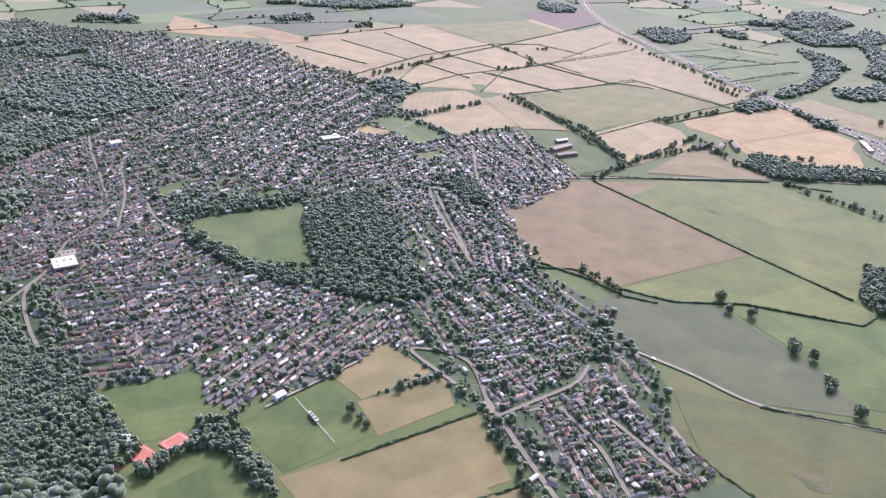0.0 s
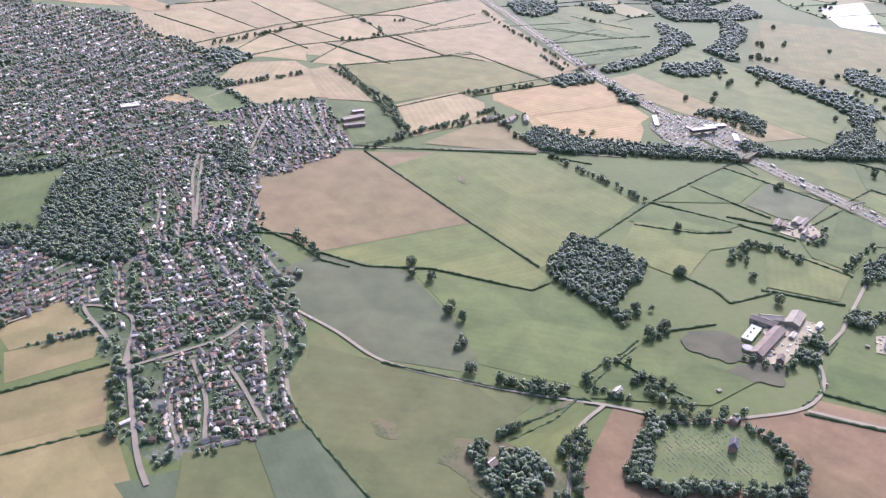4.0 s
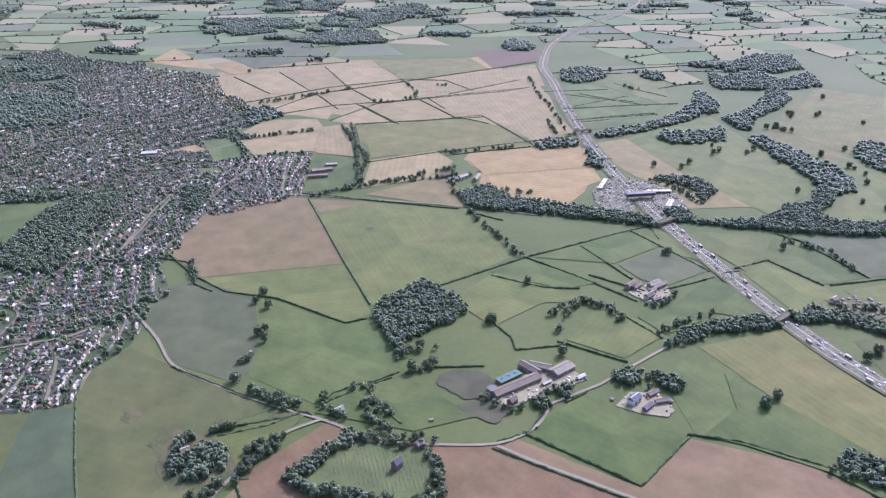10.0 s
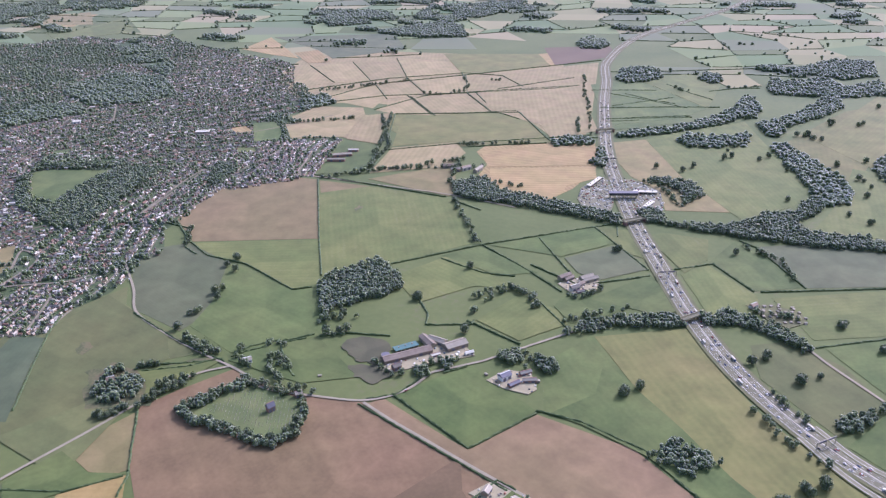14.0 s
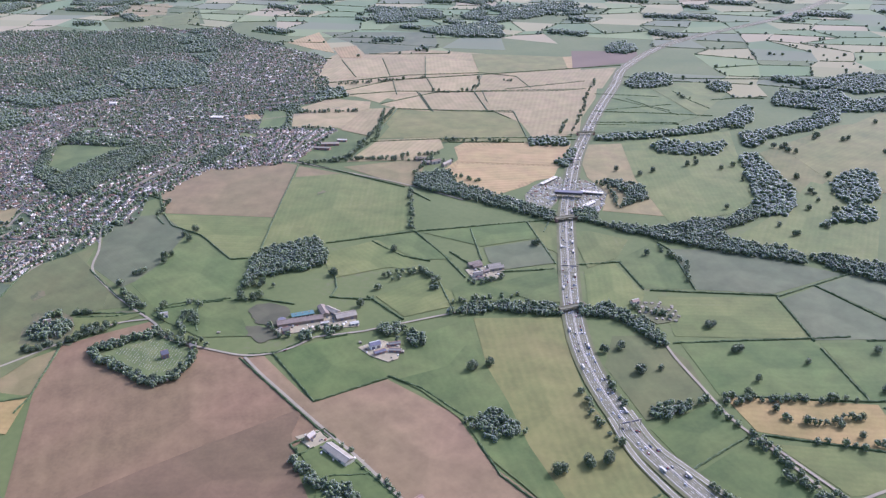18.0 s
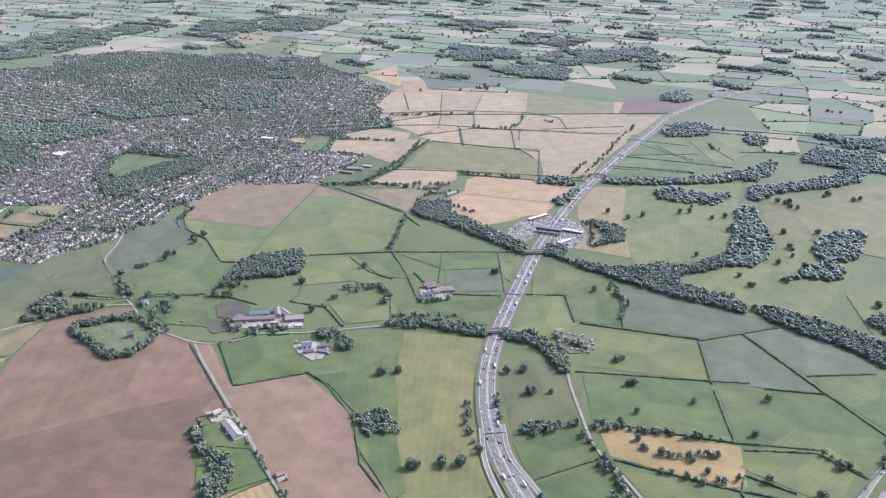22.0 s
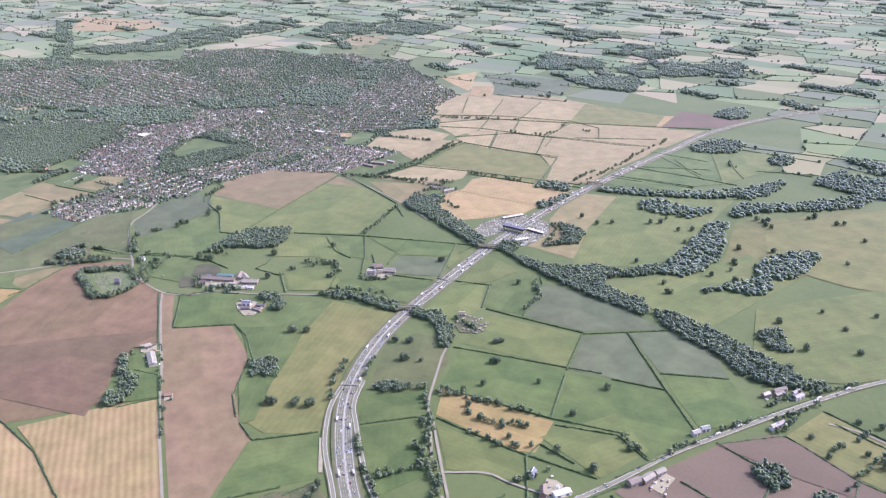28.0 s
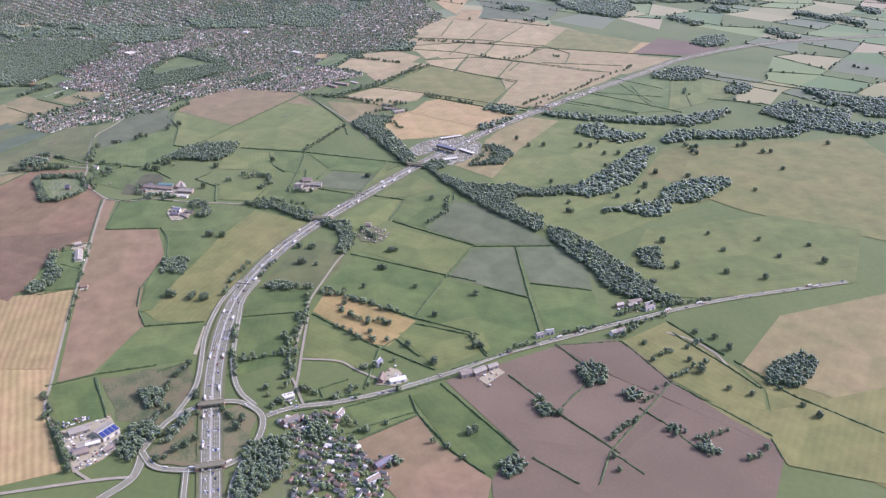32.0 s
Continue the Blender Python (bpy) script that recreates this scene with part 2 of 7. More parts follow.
FIELDS = {
    "green": ("pasture", "lush green grazed pasture between trimmed hedges", material("lush_grass", (0.074, 0.102, 0.024), (0.108, 0.137, 0.037), 0.012, 0.25, haze_sheen=GRASS_HAZE, third=(0.110, 0.150, 0.036), rows=0.06, row_gap=9, objects=0.09)),
    "lush": ("pasture", "vivid green well-watered pasture between hedges", material("rich_grass", (0.070, 0.101, 0.023), (0.102, 0.135, 0.034), 0.012, 0.25, haze_sheen=GRASS_HAZE, third=(0.105, 0.142, 0.042), rows=0.05, row_gap=9, objects=0.09)),
    "green2": ("pasture", "pale green mown meadow with faint mowing lines", material("mown_grass", (0.102, 0.125, 0.030), (0.142, 0.160, 0.043), 0.010, 0.3, haze_sheen=GRASS_HAZE, third=(0.155, 0.175, 0.060), rows=0.09, row_gap=8, objects=0.09)),
    "dull": ("pasture", "dull olive green rough pasture", material("rough_grass", (0.100, 0.114, 0.036), (0.134, 0.142, 0.047), 0.010, 0.3, haze_sheen=GRASS_HAZE, rows=0.06, row_gap=10, objects=0.09)),
    "teal": ("crop_field", "dark blue-green root crop field", material("root_crop", (0.072, 0.092, 0.042), (0.092, 0.112, 0.052), 0.008, 0.4, haze_sheen=GRASS_HAZE, rows=0.08, row_gap=5, objects=0.09)),
    "grey": ("crop_field", "dull grey-green standing maize field", material("maize", (0.096, 0.110, 0.046), (0.120, 0.134, 0.060), 0.012, 0.5, haze_sheen=GRASS_HAZE, rows=0.11, row_gap=4, objects=0.09)),
    "olive": ("hay_meadow", "yellowish olive hay meadow with drying patches", material("hay_grass", (0.132, 0.136, 0.036), (0.178, 0.170, 0.050), 0.012, 0.2, haze_sheen=GRASS_HAZE, rows=0.14, row_gap=9, objects=0.09)),
    "gold": ("hay_meadow", "golden dry grass field dotted with oaks", material("golden_grass", (0.224, 0.165, 0.050), (0.296, 0.225, 0.072), 0.02, 0.3, haze_sheen=GRASS_HAZE, rows=0.11, row_gap=8, objects=0.09)),
    "tan": ("hay_meadow", "tan dry grass field with faint tracks", material("dry_grass", (0.182, 0.154, 0.056), (0.232, 0.194, 0.074), 0.02, 0.3, haze_sheen=GRASS_HAZE, rows=0.03, row_gap=9, objects=0.09)),
    "straw": ("stubble_field", "pale straw-coloured stubble field with combine lines", material("straw_stubble", (0.262, 0.190, 0.070), (0.338, 0.252, 0.099), 0.02, 0.3, haze_sheen=GRASS_HAZE, rows=0.85, row_gap=8.5, objects=0.09)),
    "pink": ("stubble_field", "pinkish beige stubble field with tramlines", material("pink_stubble", (0.245, 0.197, 0.080), (0.304, 0.248, 0.108), 0.02, 0.3, haze_sheen=GRASS_HAZE, rows=0.32, row_gap=10, objects=0.09)),
    "brown": ("ploughed_field", "bare brown tilled field with drill lines", material("tilled_soil", (0.151, 0.103, 0.047), (0.220, 0.151, 0.071), 0.006, 0.25, haze_sheen=0.1, rows=0.04, row_gap=16, objects=0.09)),
    "brownpink": ("ploughed_field", "smooth pinkish brown harrowed field", material("harrowed_soil", (0.186, 0.131, 0.061), (0.237, 0.168, 0.081), 0.006, 0.25, haze_sheen=0.1, rows=0.03, row_gap=14, objects=0.09)),
    "fallow": ("ploughed_field", "dull brown fallow field with weedy margins", material("fallow_soil", (0.154, 0.121, 0.050), (0.193, 0.150, 0.063), 0.006, 0.25, haze_sheen=0.2, rows=0.03, row_gap=14, objects=0.09)),
    "purple": ("ploughed_field", "dark purplish brown ploughed field", material("dark_soil", (0.120, 0.089, 0.051), (0.161, 0.119, 0.069), 0.01, 0.25, haze_sheen=0.15, objects=0.09)),
    "grass_cem": ("cemetery_lawn", "yellowish green cemetery lawn among gravestones", material("cemetery_grass", (0.100, 0.135, 0.038), (0.155, 0.175, 0.060), 0.05, 0.4, haze_sheen=GRASS_HAZE, rows=0.11, row_gap=4, objects=0.09)),
    "mud": ("muddy_ground", "dark trampled mud beside a farm", material("trampled_mud", (0.080, 0.079, 0.043), (0.100, 0.098, 0.050), 0.04, 0.4, third=(0.085, 0.095, 0.045), rows=0.01, objects=0.09)),
    "brown2": ("ploughed_field", "darker brown freshly tilled strip of field", material("fresh_soil", (0.129, 0.088, 0.041), (0.179, 0.122, 0.059), 0.006, 0.25, haze_sheen=0.2, rows=0.03, row_gap=14, objects=0.09)),
    "water": ("water", "pale still lake in a park", material("lake_water", (0.10, 0.13, 0.14), (0.13, 0.16, 0.17), 0.01, 0.1, rough=0.3, spec=0.3, objects=0.09)),
    "scrub": ("rough_grassland", "patchy yellow and green scrubby grassland", material("scrub_grass", (0.074, 0.094, 0.033), (0.150, 0.135, 0.058), 0.04, 0.35, haze_sheen=GRASS_HAZE, third=(0.152, 0.122, 0.056), objects=0.09, spread=0.28)),
}
GROUND = material("meadow_ground", (0.085, 0.113, 0.029), (0.122, 0.145, 0.041), 0.006, 0.12, haze_sheen=GRASS_HAZE, third=(0.140, 0.140, 0.06))
TOWN_GROUND = material("gardens", (0.050, 0.080, 0.026), (0.088, 0.112, 0.044), 0.03, 0.3, haze_sheen=0.12, third=(0.14, 0.14, 0.10), spread=0.3)
ASPHALT = material("asphalt", (0.148, 0.142, 0.084), (0.200, 0.190, 0.114), 0.06, 0.8, rough=0.85, spec=0.15)
ROAD = material("pale_asphalt", (0.180, 0.171, 0.102), (0.242, 0.228, 0.140), 0.06, 0.8, rough=0.85, spec=0.15)
LANE = material("worn_lane", (0.240, 0.213, 0.136), (0.310, 0.277, 0.180), 0.06, 0.6, rough=0.85)
CONCRETE = material("pale_concrete", (0.275, 0.243, 0.135), (0.377, 0.332, 0.194), 0.1, 0.8, rough=0.8)
BARRIER = material("barrier_concrete", (0.510, 0.466, 0.341), (0.632, 0.582, 0.428), 0.1, 0.8, rough=0.7)
VERGE = material("dry_verge", (0.098, 0.108, 0.040), (0.150, 0.145, 0.060), 0.05, 0.4, haze_sheen=0.15)
PAINT = material("road_paint", (0.700, 0.686, 0.598), (0.800, 0.784, 0.686), 0.3, 2.0, rough=0.6)
# Cool pale sheen on crowns and hedges imitates the haze in front of them.
LEAF = material("broadleaf_crown", (0.067, 0.100, 0.024), (0.111, 0.146, 0.037), 0.10, 1.0, rough=0.6, island=0.2, haze_sheen=0.48, tint=(0.86, 0.90, 0.90), bump=0.3, spec=0.3, leafy=0.7)
LEAF_DARK = material("dense_crown", (0.058, 0.090, 0.024), (0.097, 0.128, 0.035), 0.06, 0.9, rough=0.6, island=0.2, haze_sheen=0.48, tint=(0.86, 0.90, 0.90), bump=0.3, spec=0.3, leafy=0.7)
HEDGE = material("hedge_leaves", (0.050, 0.082, 0.024), (0.085, 0.118, 0.034), 0.15, 1.4, rough=0.7, haze_sheen=0.25, tint=(0.80, 0.90, 0.95))
BARK = material("bark", (0.06, 0.045, 0.032), (0.11, 0.085, 0.06), 0.8, 4.0, rough=0.9)
ROOFS = many_coloured("roof_tiles", [(0.150, 0.118, 0.077), (0.100, 0.099, 0.082), (0.220, 0.128, 0.077), (0.120, 0.118, 0.099), (0.090, 0.087, 0.071), (0.580, 0.542, 0.421), (0.120, 0.103, 0.073), (0.250, 0.177, 0.112), (0.100, 0.094, 0.073)], rough=0.55, spec=0.3)
ROOFS_OBJ = many_coloured("house_roof_tiles", [(0.200, 0.156, 0.095), (0.170, 0.150, 0.105), (0.260, 0.175, 0.101), (0.200, 0.193, 0.146), (0.360, 0.315, 0.224), (0.140, 0.138, 0.105)], rough=0.5, spec=0.4, objects=True)
WALLS = many_coloured("house_walls", [(0.500, 0.460, 0.350), (0.280, 0.195, 0.130), (0.700, 0.660, 0.540), (0.750, 0.729, 0.602), (0.340, 0.260, 0.175), (0.480, 0.420, 0.310), (0.290, 0.205, 0.140), (0.360, 0.290, 0.200)], rough=0.8)
WALLS_OBJ = many_coloured("house_render", [(0.620, 0.591, 0.473), (0.340, 0.231, 0.142), (0.750, 0.729, 0.593), (0.400, 0.281, 0.172), (0.660, 0.591, 0.396)], rough=0.8, objects=True)
BRICK = material("brick", (0.26, 0.15, 0.11), (0.36, 0.22, 0.16), 0.3, 2.0)
SHEET = material("grey_sheeting", (0.255, 0.228, 0.158), (0.367, 0.332, 0.234), 0.15, 1.5, rough=0.65, spec=0.2)
SHEET_BROWN = material("weathered_sheeting", (0.200, 0.160, 0.114), (0.300, 0.247, 0.176), 0.15, 1.5, rough=0.7, spec=0.15)
SHEET_WHITE = material("white_sheeting", (0.551, 0.515, 0.380), (0.694, 0.653, 0.491), 0.2, 1.5, rough=0.5)
SLATE = material("slate", (0.12, 0.12, 0.135), (0.19, 0.185, 0.20), 0.3, 2.0, rough=0.5)
SILAGE = material("green_sheet", (0.07, 0.15, 0.13), (0.12, 0.21, 0.18), 0.3, 1.5, rough=0.4)
PANEL = material("blue_panel", (0.03, 0.045, 0.13), (0.05, 0.07, 0.19), 0.5, 3.0, rough=0.15, spec=0.6)
COURT = material("clay_court", (0.42, 0.15, 0.085), (0.50, 0.20, 0.12), 0.1, 1.0)
GLASS = material("window_glass", (0.03, 0.035, 0.04), (0.05, 0.055, 0.06), 0.5, 2.0, rough=0.08, spec=0.8)
WHITE = material("white_paint", (0.760, 0.752, 0.660), (0.840, 0.832, 0.730), 0.3, 2.0, rough=0.5)
STONE = material("gravestone", (0.300, 0.287, 0.220), (0.480, 0.455, 0.361), 0.5, 3.0)
CAR_PAINT_LOT = many_coloured("car_paint", [(0.750, 0.729, 0.611), (0.090, 0.089, 0.077), (0.500, 0.483, 0.396), (0.820, 0.798, 0.671), (0.220, 0.059, 0.043), (0.100, 0.118, 0.138), (0.620, 0.601, 0.499), (0.800, 0.778, 0.654), (0.300, 0.286, 0.232)], rough=0.45, spec=0.25)
CAR_PAINT_OBJ = many_coloured("vehicle_paint", [(0.750, 0.739, 0.654), (0.080, 0.079, 0.077), (0.500, 0.502, 0.456), (0.820, 0.808, 0.705), (0.250, 0.030, 0.026), (0.050, 0.089, 0.189), (0.620, 0.621, 0.559)], rough=0.25, spec=0.6, objects=True)
RUBBER = material("tyre_rubber", (0.02, 0.02, 0.02), (0.035, 0.035, 0.035), 2, 8)


# ---------------- helpers ----------------
def mesh_of(name, verts, faces, mats, smooth=False):
    me = bpy.data.meshes.new(name)
    me.from_pydata([tuple(v) for v in verts], [], [tuple(f) for f in faces])
    for m in mats if isinstance(mats, (list, tuple)) else [mats]:
        me.materials.append(m)
    if smooth:
        me.polygons.foreach_set("use_smooth", np.ones(len(me.polygons), bool))
    me.update()
    return me


def part(name, bm, mat, parent, label=""):
    """Links a bmesh or a mesh as one object under a thing or a part."""
    if isinstance(bm, bmesh.types.BMesh):
        me = bpy.data.meshes.new(name)
        bm.to_mesh(me)
        bm.free()
        me.materials.append(mat)
    else:
        me = bm
    ob = new(name, me)
    ob.parent = parent
    if label:
        ob["label"] = label
    return ob


def box(w, d, h, z=0.0, x=0.0, y=0.0, bevel=0.0):
    bm = bmesh.new()
    bmesh.ops.create_cube(bm, size=1.0, matrix=Matrix.Translation((x, y, z + h / 2)) @ Matrix.Diagonal((w, d, h, 1)))
    if bevel:
        bmesh.ops.bevel(bm, geom=bm.edges[:], offset=bevel, segments=1, affect="EDGES")
    return bm


def gable(w, d, h, z, over=0.4):
    """A pitched roof along x: a closed prism with eaves."""
    bm = bmesh.new()
    a, b = w / 2 + over, d / 2 + over
    low = [bm.verts.new(v) for v in ((-a, -b, z), (a, -b, z), (a, b, z), (-a, b, z))]
    eave = [bm.verts.new(v) for v in ((-a, -b, z + 0.25), (a, -b, z + 0.25), (a, b, z + 0.25), (-a, b, z + 0.25))]
    r0, r1 = bm.verts.new((-a, 0, z + h)), bm.verts.new((a, 0, z + h))
    bm.faces.new(low[::-1])
    for i in range(4):
        j = (i + 1) % 4
        bm.faces.new((low[i], low[j], eave[j], eave[i]))
    bm.faces.new((eave[0], eave[1], r1, r0))
    bm.faces.new((eave[2], eave[3], r0, r1))
    bm.faces.new((eave[1], eave[2], r1))
    bm.faces.new((eave[3], eave[0], r0))
    return bm


def smooth_line(points, step=6.0):
    """A curve through the points, in even steps."""
    p = np.array([points[0], *points, points[-1]], float)
    p[0], p[-1] = 2 * p[1] - p[2], 2 * p[-2] - p[-3]
    out = []
    for i in range(1, len(p) - 2):
        n = max(1, int(np.linalg.norm(p[i + 1] - p[i]) / step))
        for k in range(n):
            t = k / n
            out.append(0.5 * (2 * p[i] + (p[i + 1] - p[i - 1]) * t + (2 * p[i - 1] - 5 * p[i] + 4 * p[i + 1] - p[i + 2]) * t * t + (3 * p[i] - p[i - 1] - 3 * p[i + 1] + p[i + 2]) * t ** 3))
    out.append(p[-2])
    return np.array(out)


def even_line(points, step):
    p = np.array(points, float)
    d = np.r_[0, np.cumsum(np.linalg.norm(np.diff(p, axis=0), axis=1))]
    s = np.arange(0, d[-1] + 0.01, step)
    return np.stack([np.interp(s, d, p[:, 0]), np.interp(s, d, p[:, 1])], 1)


def sides(line):
    t = np.gradient(line, axis=0)
    t /= np.linalg.norm(t, axis=1)[:, None] + 1e-9
    return np.stack([t[:, 1], -t[:, 0]], 1)


def ribbon(line, left, right, z, thick=0.12):
    """Verts and faces of a strip along a line, from left to right of it, with real edges."""
    n = sides(line)
    z = np.broadcast_to(z, len(line))
    rows = [np.c_[line + n * o, z + dz] for o, dz in ((left, -thick), (left, 0), (right, 0), (right, -thick))]
    v = np.stack(rows, 1).reshape(-1, 3)
    f = [(4 * i + k, 4 * i + k + 1, 4 * i + k + 5, 4 * i + k + 4) for i in range(len(line) - 1) for k in range(3)]
    return v, f


def inside(x, y, poly):
    x, y = np.asarray(x, float), np.asarray(y, float)
    hit = np.zeros(x.shape, bool)
    for (x0, y0), (x1, y1) in zip(poly, [*poly[1:], poly[0]]):
        hit ^= ((y0 > y) != (y1 > y)) & (x < (x1 - x0) * (y - y0) / (y1 - y0 + 1e-12) + x0)
    return hit


def joined(name, protos, rows, mats, pick=None):
    """One mesh of many copies of small shapes. rows: x, y, z, width, height, turn."""
    rows = np.asarray(rows, float)
    rng = np.random.default_rng(len(rows))
    pick = rng.integers(0, len(protos), len(rows)) if pick is None else pick
    vs, fs, ms, base = [], [], [], 0
    for k, (pv, pf, pm) in enumerate(protos):
        r = rows[pick == k]
        if not len(r):
            continue
        c, s = np.cos(r[:, 5])[:, None], np.sin(r[:, 5])[:, None]
        x, y = pv[None, :, 0] * r[:, 3:4], pv[None, :, 1] * r[:, 3:4]
        v = np.stack([r[:, 0:1] + c * x - s * y, r[:, 1:2] + s * x + c * y, r[:, 2:3] + pv[None, :, 2] * r[:, 4:5]], 2)
        vs.append(v.reshape(-1, 3))
        fs.append((pf[None] + base + np.arange(len(r))[:, None, None] * len(pv)).reshape(-1, 3))
        ms.append(np.tile(pm, len(r)))
        base += len(r) * len(pv)
    v, f, m = np.concatenate(vs), np.concatenate(fs), np.concatenate(ms)
    me = bpy.data.meshes.new(name)
    me.vertices.add(len(v))
    me.vertices.foreach_set("co", v.ravel())
    me.loops.add(3 * len(f))
    me.loops.foreach_set("vertex_index", f.ravel().astype(np.int32))
    me.polygons.add(len(f))
    me.polygons.foreach_set("loop_start", np.arange(0, 3 * len(f), 3, dtype=np.int32))
    for mat in mats if isinstance(mats, (list, tuple)) else [mats]:
        me.materials.append(mat)
    me.polygons.foreach_set("material_index", m.astype(np.int32))
    me.update(calc_edges=True)
    return new(name, me)


def ico(level):
    bm = bmesh.new()
    bmesh.ops.create_icosphere(bm, subdivisions=level, radius=1.0)
    v = np.array([x.co[:] for x in bm.verts])
    f = np.array([[q.index for q in x.verts] for x in bm.faces])
    bm.free()
    return v, f


ICO = ico(1)


def crown_shape(seed, lumps, spread=0.75, size=(0.24, 0.42), leaves=0, flat=1.0):
    """A leafy crown of uneven clumps, about one wide each way from its middle and one high from its foot."""
    rng = np.random.default_rng(seed)
    vs, fs, base = [], [], 0
    for i in range(lumps):
        a, h = rng.uniform(0, 2 * math.pi), rng.uniform(0.12, 0.86)
        r = spread * math.sqrt(max(0.05, 1 - ((h - 0.42) / 0.58) ** 2)) * rng.uniform(0.25, 1.0)
        s = rng.uniform(*size)
        v = ICO[0] * (s * rng.uniform(0.6, 1.35, (len(ICO[0]), 1))) * (1, 1, 0.55 * flat)
        vs.append(v + (r * math.cos(a), r * math.sin(a), h))
        fs.append(ICO[1] + base)
        base += len(v)
    for i in range(leaves):
        a, h = rng.uniform(0, 2 * math.pi), rng.uniform(0.1, 0.98)
        r = (spread + 0.22) * math.sqrt(max(0.03, 1 - ((h - 0.45) / 0.56) ** 2)) * rng.uniform(0.75, 1.12)
        c = np.array((r * math.cos(a), r * math.sin(a), h))
        t = rng.normal(0, 0.09, (3, 3))
        vs.append(c + t)
        fs.append(np.array([[0, 1, 2]]) + base)
        base += 3
    f = np.concatenate(fs)
    return np.concatenate(vs), f, np.zeros(len(f), int)


CROWNS = [crown_shape(s, 44, size=(0.16, 0.36), leaves=220) for s in range(8)]
WOOD_CROWNS = [crown_shape(20 + s, 8, spread=0.66, size=(0.26, 0.52), leaves=20) for s in range(6)]
FAR_CROWNS = [crown_shape(40 + s, 2, spread=0.40, size=(0.55, 0.9)) for s in range(7)]
ROW_CROWNS = [crown_shape(60 + s, 20, size=(0.2, 0.42), leaves=70) for s in range(4)]

# ---------------- ground ----------------
side = [-9000 + 600 * i for i in range(31)]
gv = [(x, y, 0) for y in side for x in side]
gf = [(j * 31 + i, j * 31 + i + 1, j * 31 + i + 32, j * 31 + i + 31) for j in range(30) for i in range(30)]
tagged(new("ground", mesh_of("ground", gv, gf, GROUND)), "broad green farmland plain reaching to the horizon", "ground", kind="structure")

field_count = 0


def field(kind, points):
    """A field laid on the ground, its furrows along its longest side."""
    global field_count
    field_count += 1
    name, label, mat = FIELDS[kind]
    if kind in ("mud", "scrub"):
        points = ragged(points, 5, field_count)
    p = np.array(points, float)
    e = np.roll(p, -1, 0) - p
    k = np.argmax(np.linalg.norm(e, axis=1))
    turn = math.atan2(e[k][1], e[k][0])
    mid = p.mean(0)
    inv = Matrix.Rotation(-turn, 2)
    local = [inv @ Vector(q - mid) for q in p]
    bm = bmesh.new()
    top = [bm.verts.new((q.x, q.y, 0)) for q in local]
    low = [bm.verts.new((q.x, q.y, -0.14)) for q in local]
    for i in range(len(top)):
        j = (i + 1) % len(top)
        bm.faces.new((low[i], low[j], top[j], top[i]))
    bm.faces.new(top)
    bmesh.ops.recalc_face_normals(bm, faces=bm.faces[:])
    bmesh.ops.triangulate(bm, faces=[f for f in bm.faces if len(f.verts) > 4])
    me = bpy.data.meshes.new(name)
    bm.to_mesh(me)
    bm.free()
    if sum(q.normal.z * q.area for q in me.polygons) < 0:
        me.flip_normals()
    me.materials.append(mat)
    ob = new(name, me)
    ob.matrix_basis = Matrix.Translation((*mid, 0.15 + 0.006 * field_count)) @ Matrix.Rotation(turn, 4, "Z")
    return tagged(ob, label, "field", kind="structure")


rng = np.random.default_rng(7)


def hedge(points, width=1.9, height=1.9):
    line = even_line(points, 3.0)
    line = line + rng.normal(0, 0.25, line.shape)
    if len(line) < 2:
        return
    n = sides(line)
    v = []
    for (x, y), (nx, ny) in zip(line, n):
        k = rng.uniform(0.7, 1.25)
        for o, z in ((-0.5, 0), (-0.55, 0.55), (-0.25, 1.0), (0.25, 0.95), (0.55, 0.5), (0.5, 0)):
            j = rng.uniform(0.8, 1.2)
            v.append((x + nx * o * width * j, y + ny * o * width * j, z * height * k * j))
    f = [(6 * i + k, 6 * i + k + 1, 6 * i + k + 7, 6 * i + k + 6) for i in range(len(line) - 1) for k in range(5)]
    f += [tuple(range(6))[::-1], tuple(6 * (len(line) - 1) + k for k in range(6))]
    ob = new("hedge", mesh_of("hedge", v, f, HEDGE))
    tagged(ob, "dark green trimmed hawthorn hedge along a field edge", "hedge", "field hedges")


def tree_master(k):
    t = new("tree")
    bm = bmesh.new()
    bmesh.ops.create_cone(bm, cap_ends=True, segments=7, radius1=0.045, radius2=0.022, depth=0.42, matrix=Matrix.Translation((0, 0, 0.21)))
    for a in range(4):
        m = Matrix.Rotation(a * 1.6 + k, 4, "Z") @ Matrix.Translation((0.09, 0, 0.44)) @ Matrix.Rotation(0.7, 4, "Y")
        bmesh.ops.create_cone(bm, cap_ends=True, segments=5, radius1=0.018, radius2=0.006, depth=0.3, matrix=m)
    part("trunk", bm, BARK, t)
    v, f, _ = CROWNS[k]
    part("crown", mesh_of("crown", v * (0.5, 0.5, 0.86) + (0, 0, 0.14), f, LEAF if k % 2 else LEAF_DARK), None, t)
    return tagged(t, "broad dark green oak in full leaf on a field edge", "tree", "field trees")


TREES = [tree_master(k) for k in range(8)]
used = set()
more_trees = []
trees_made = 0


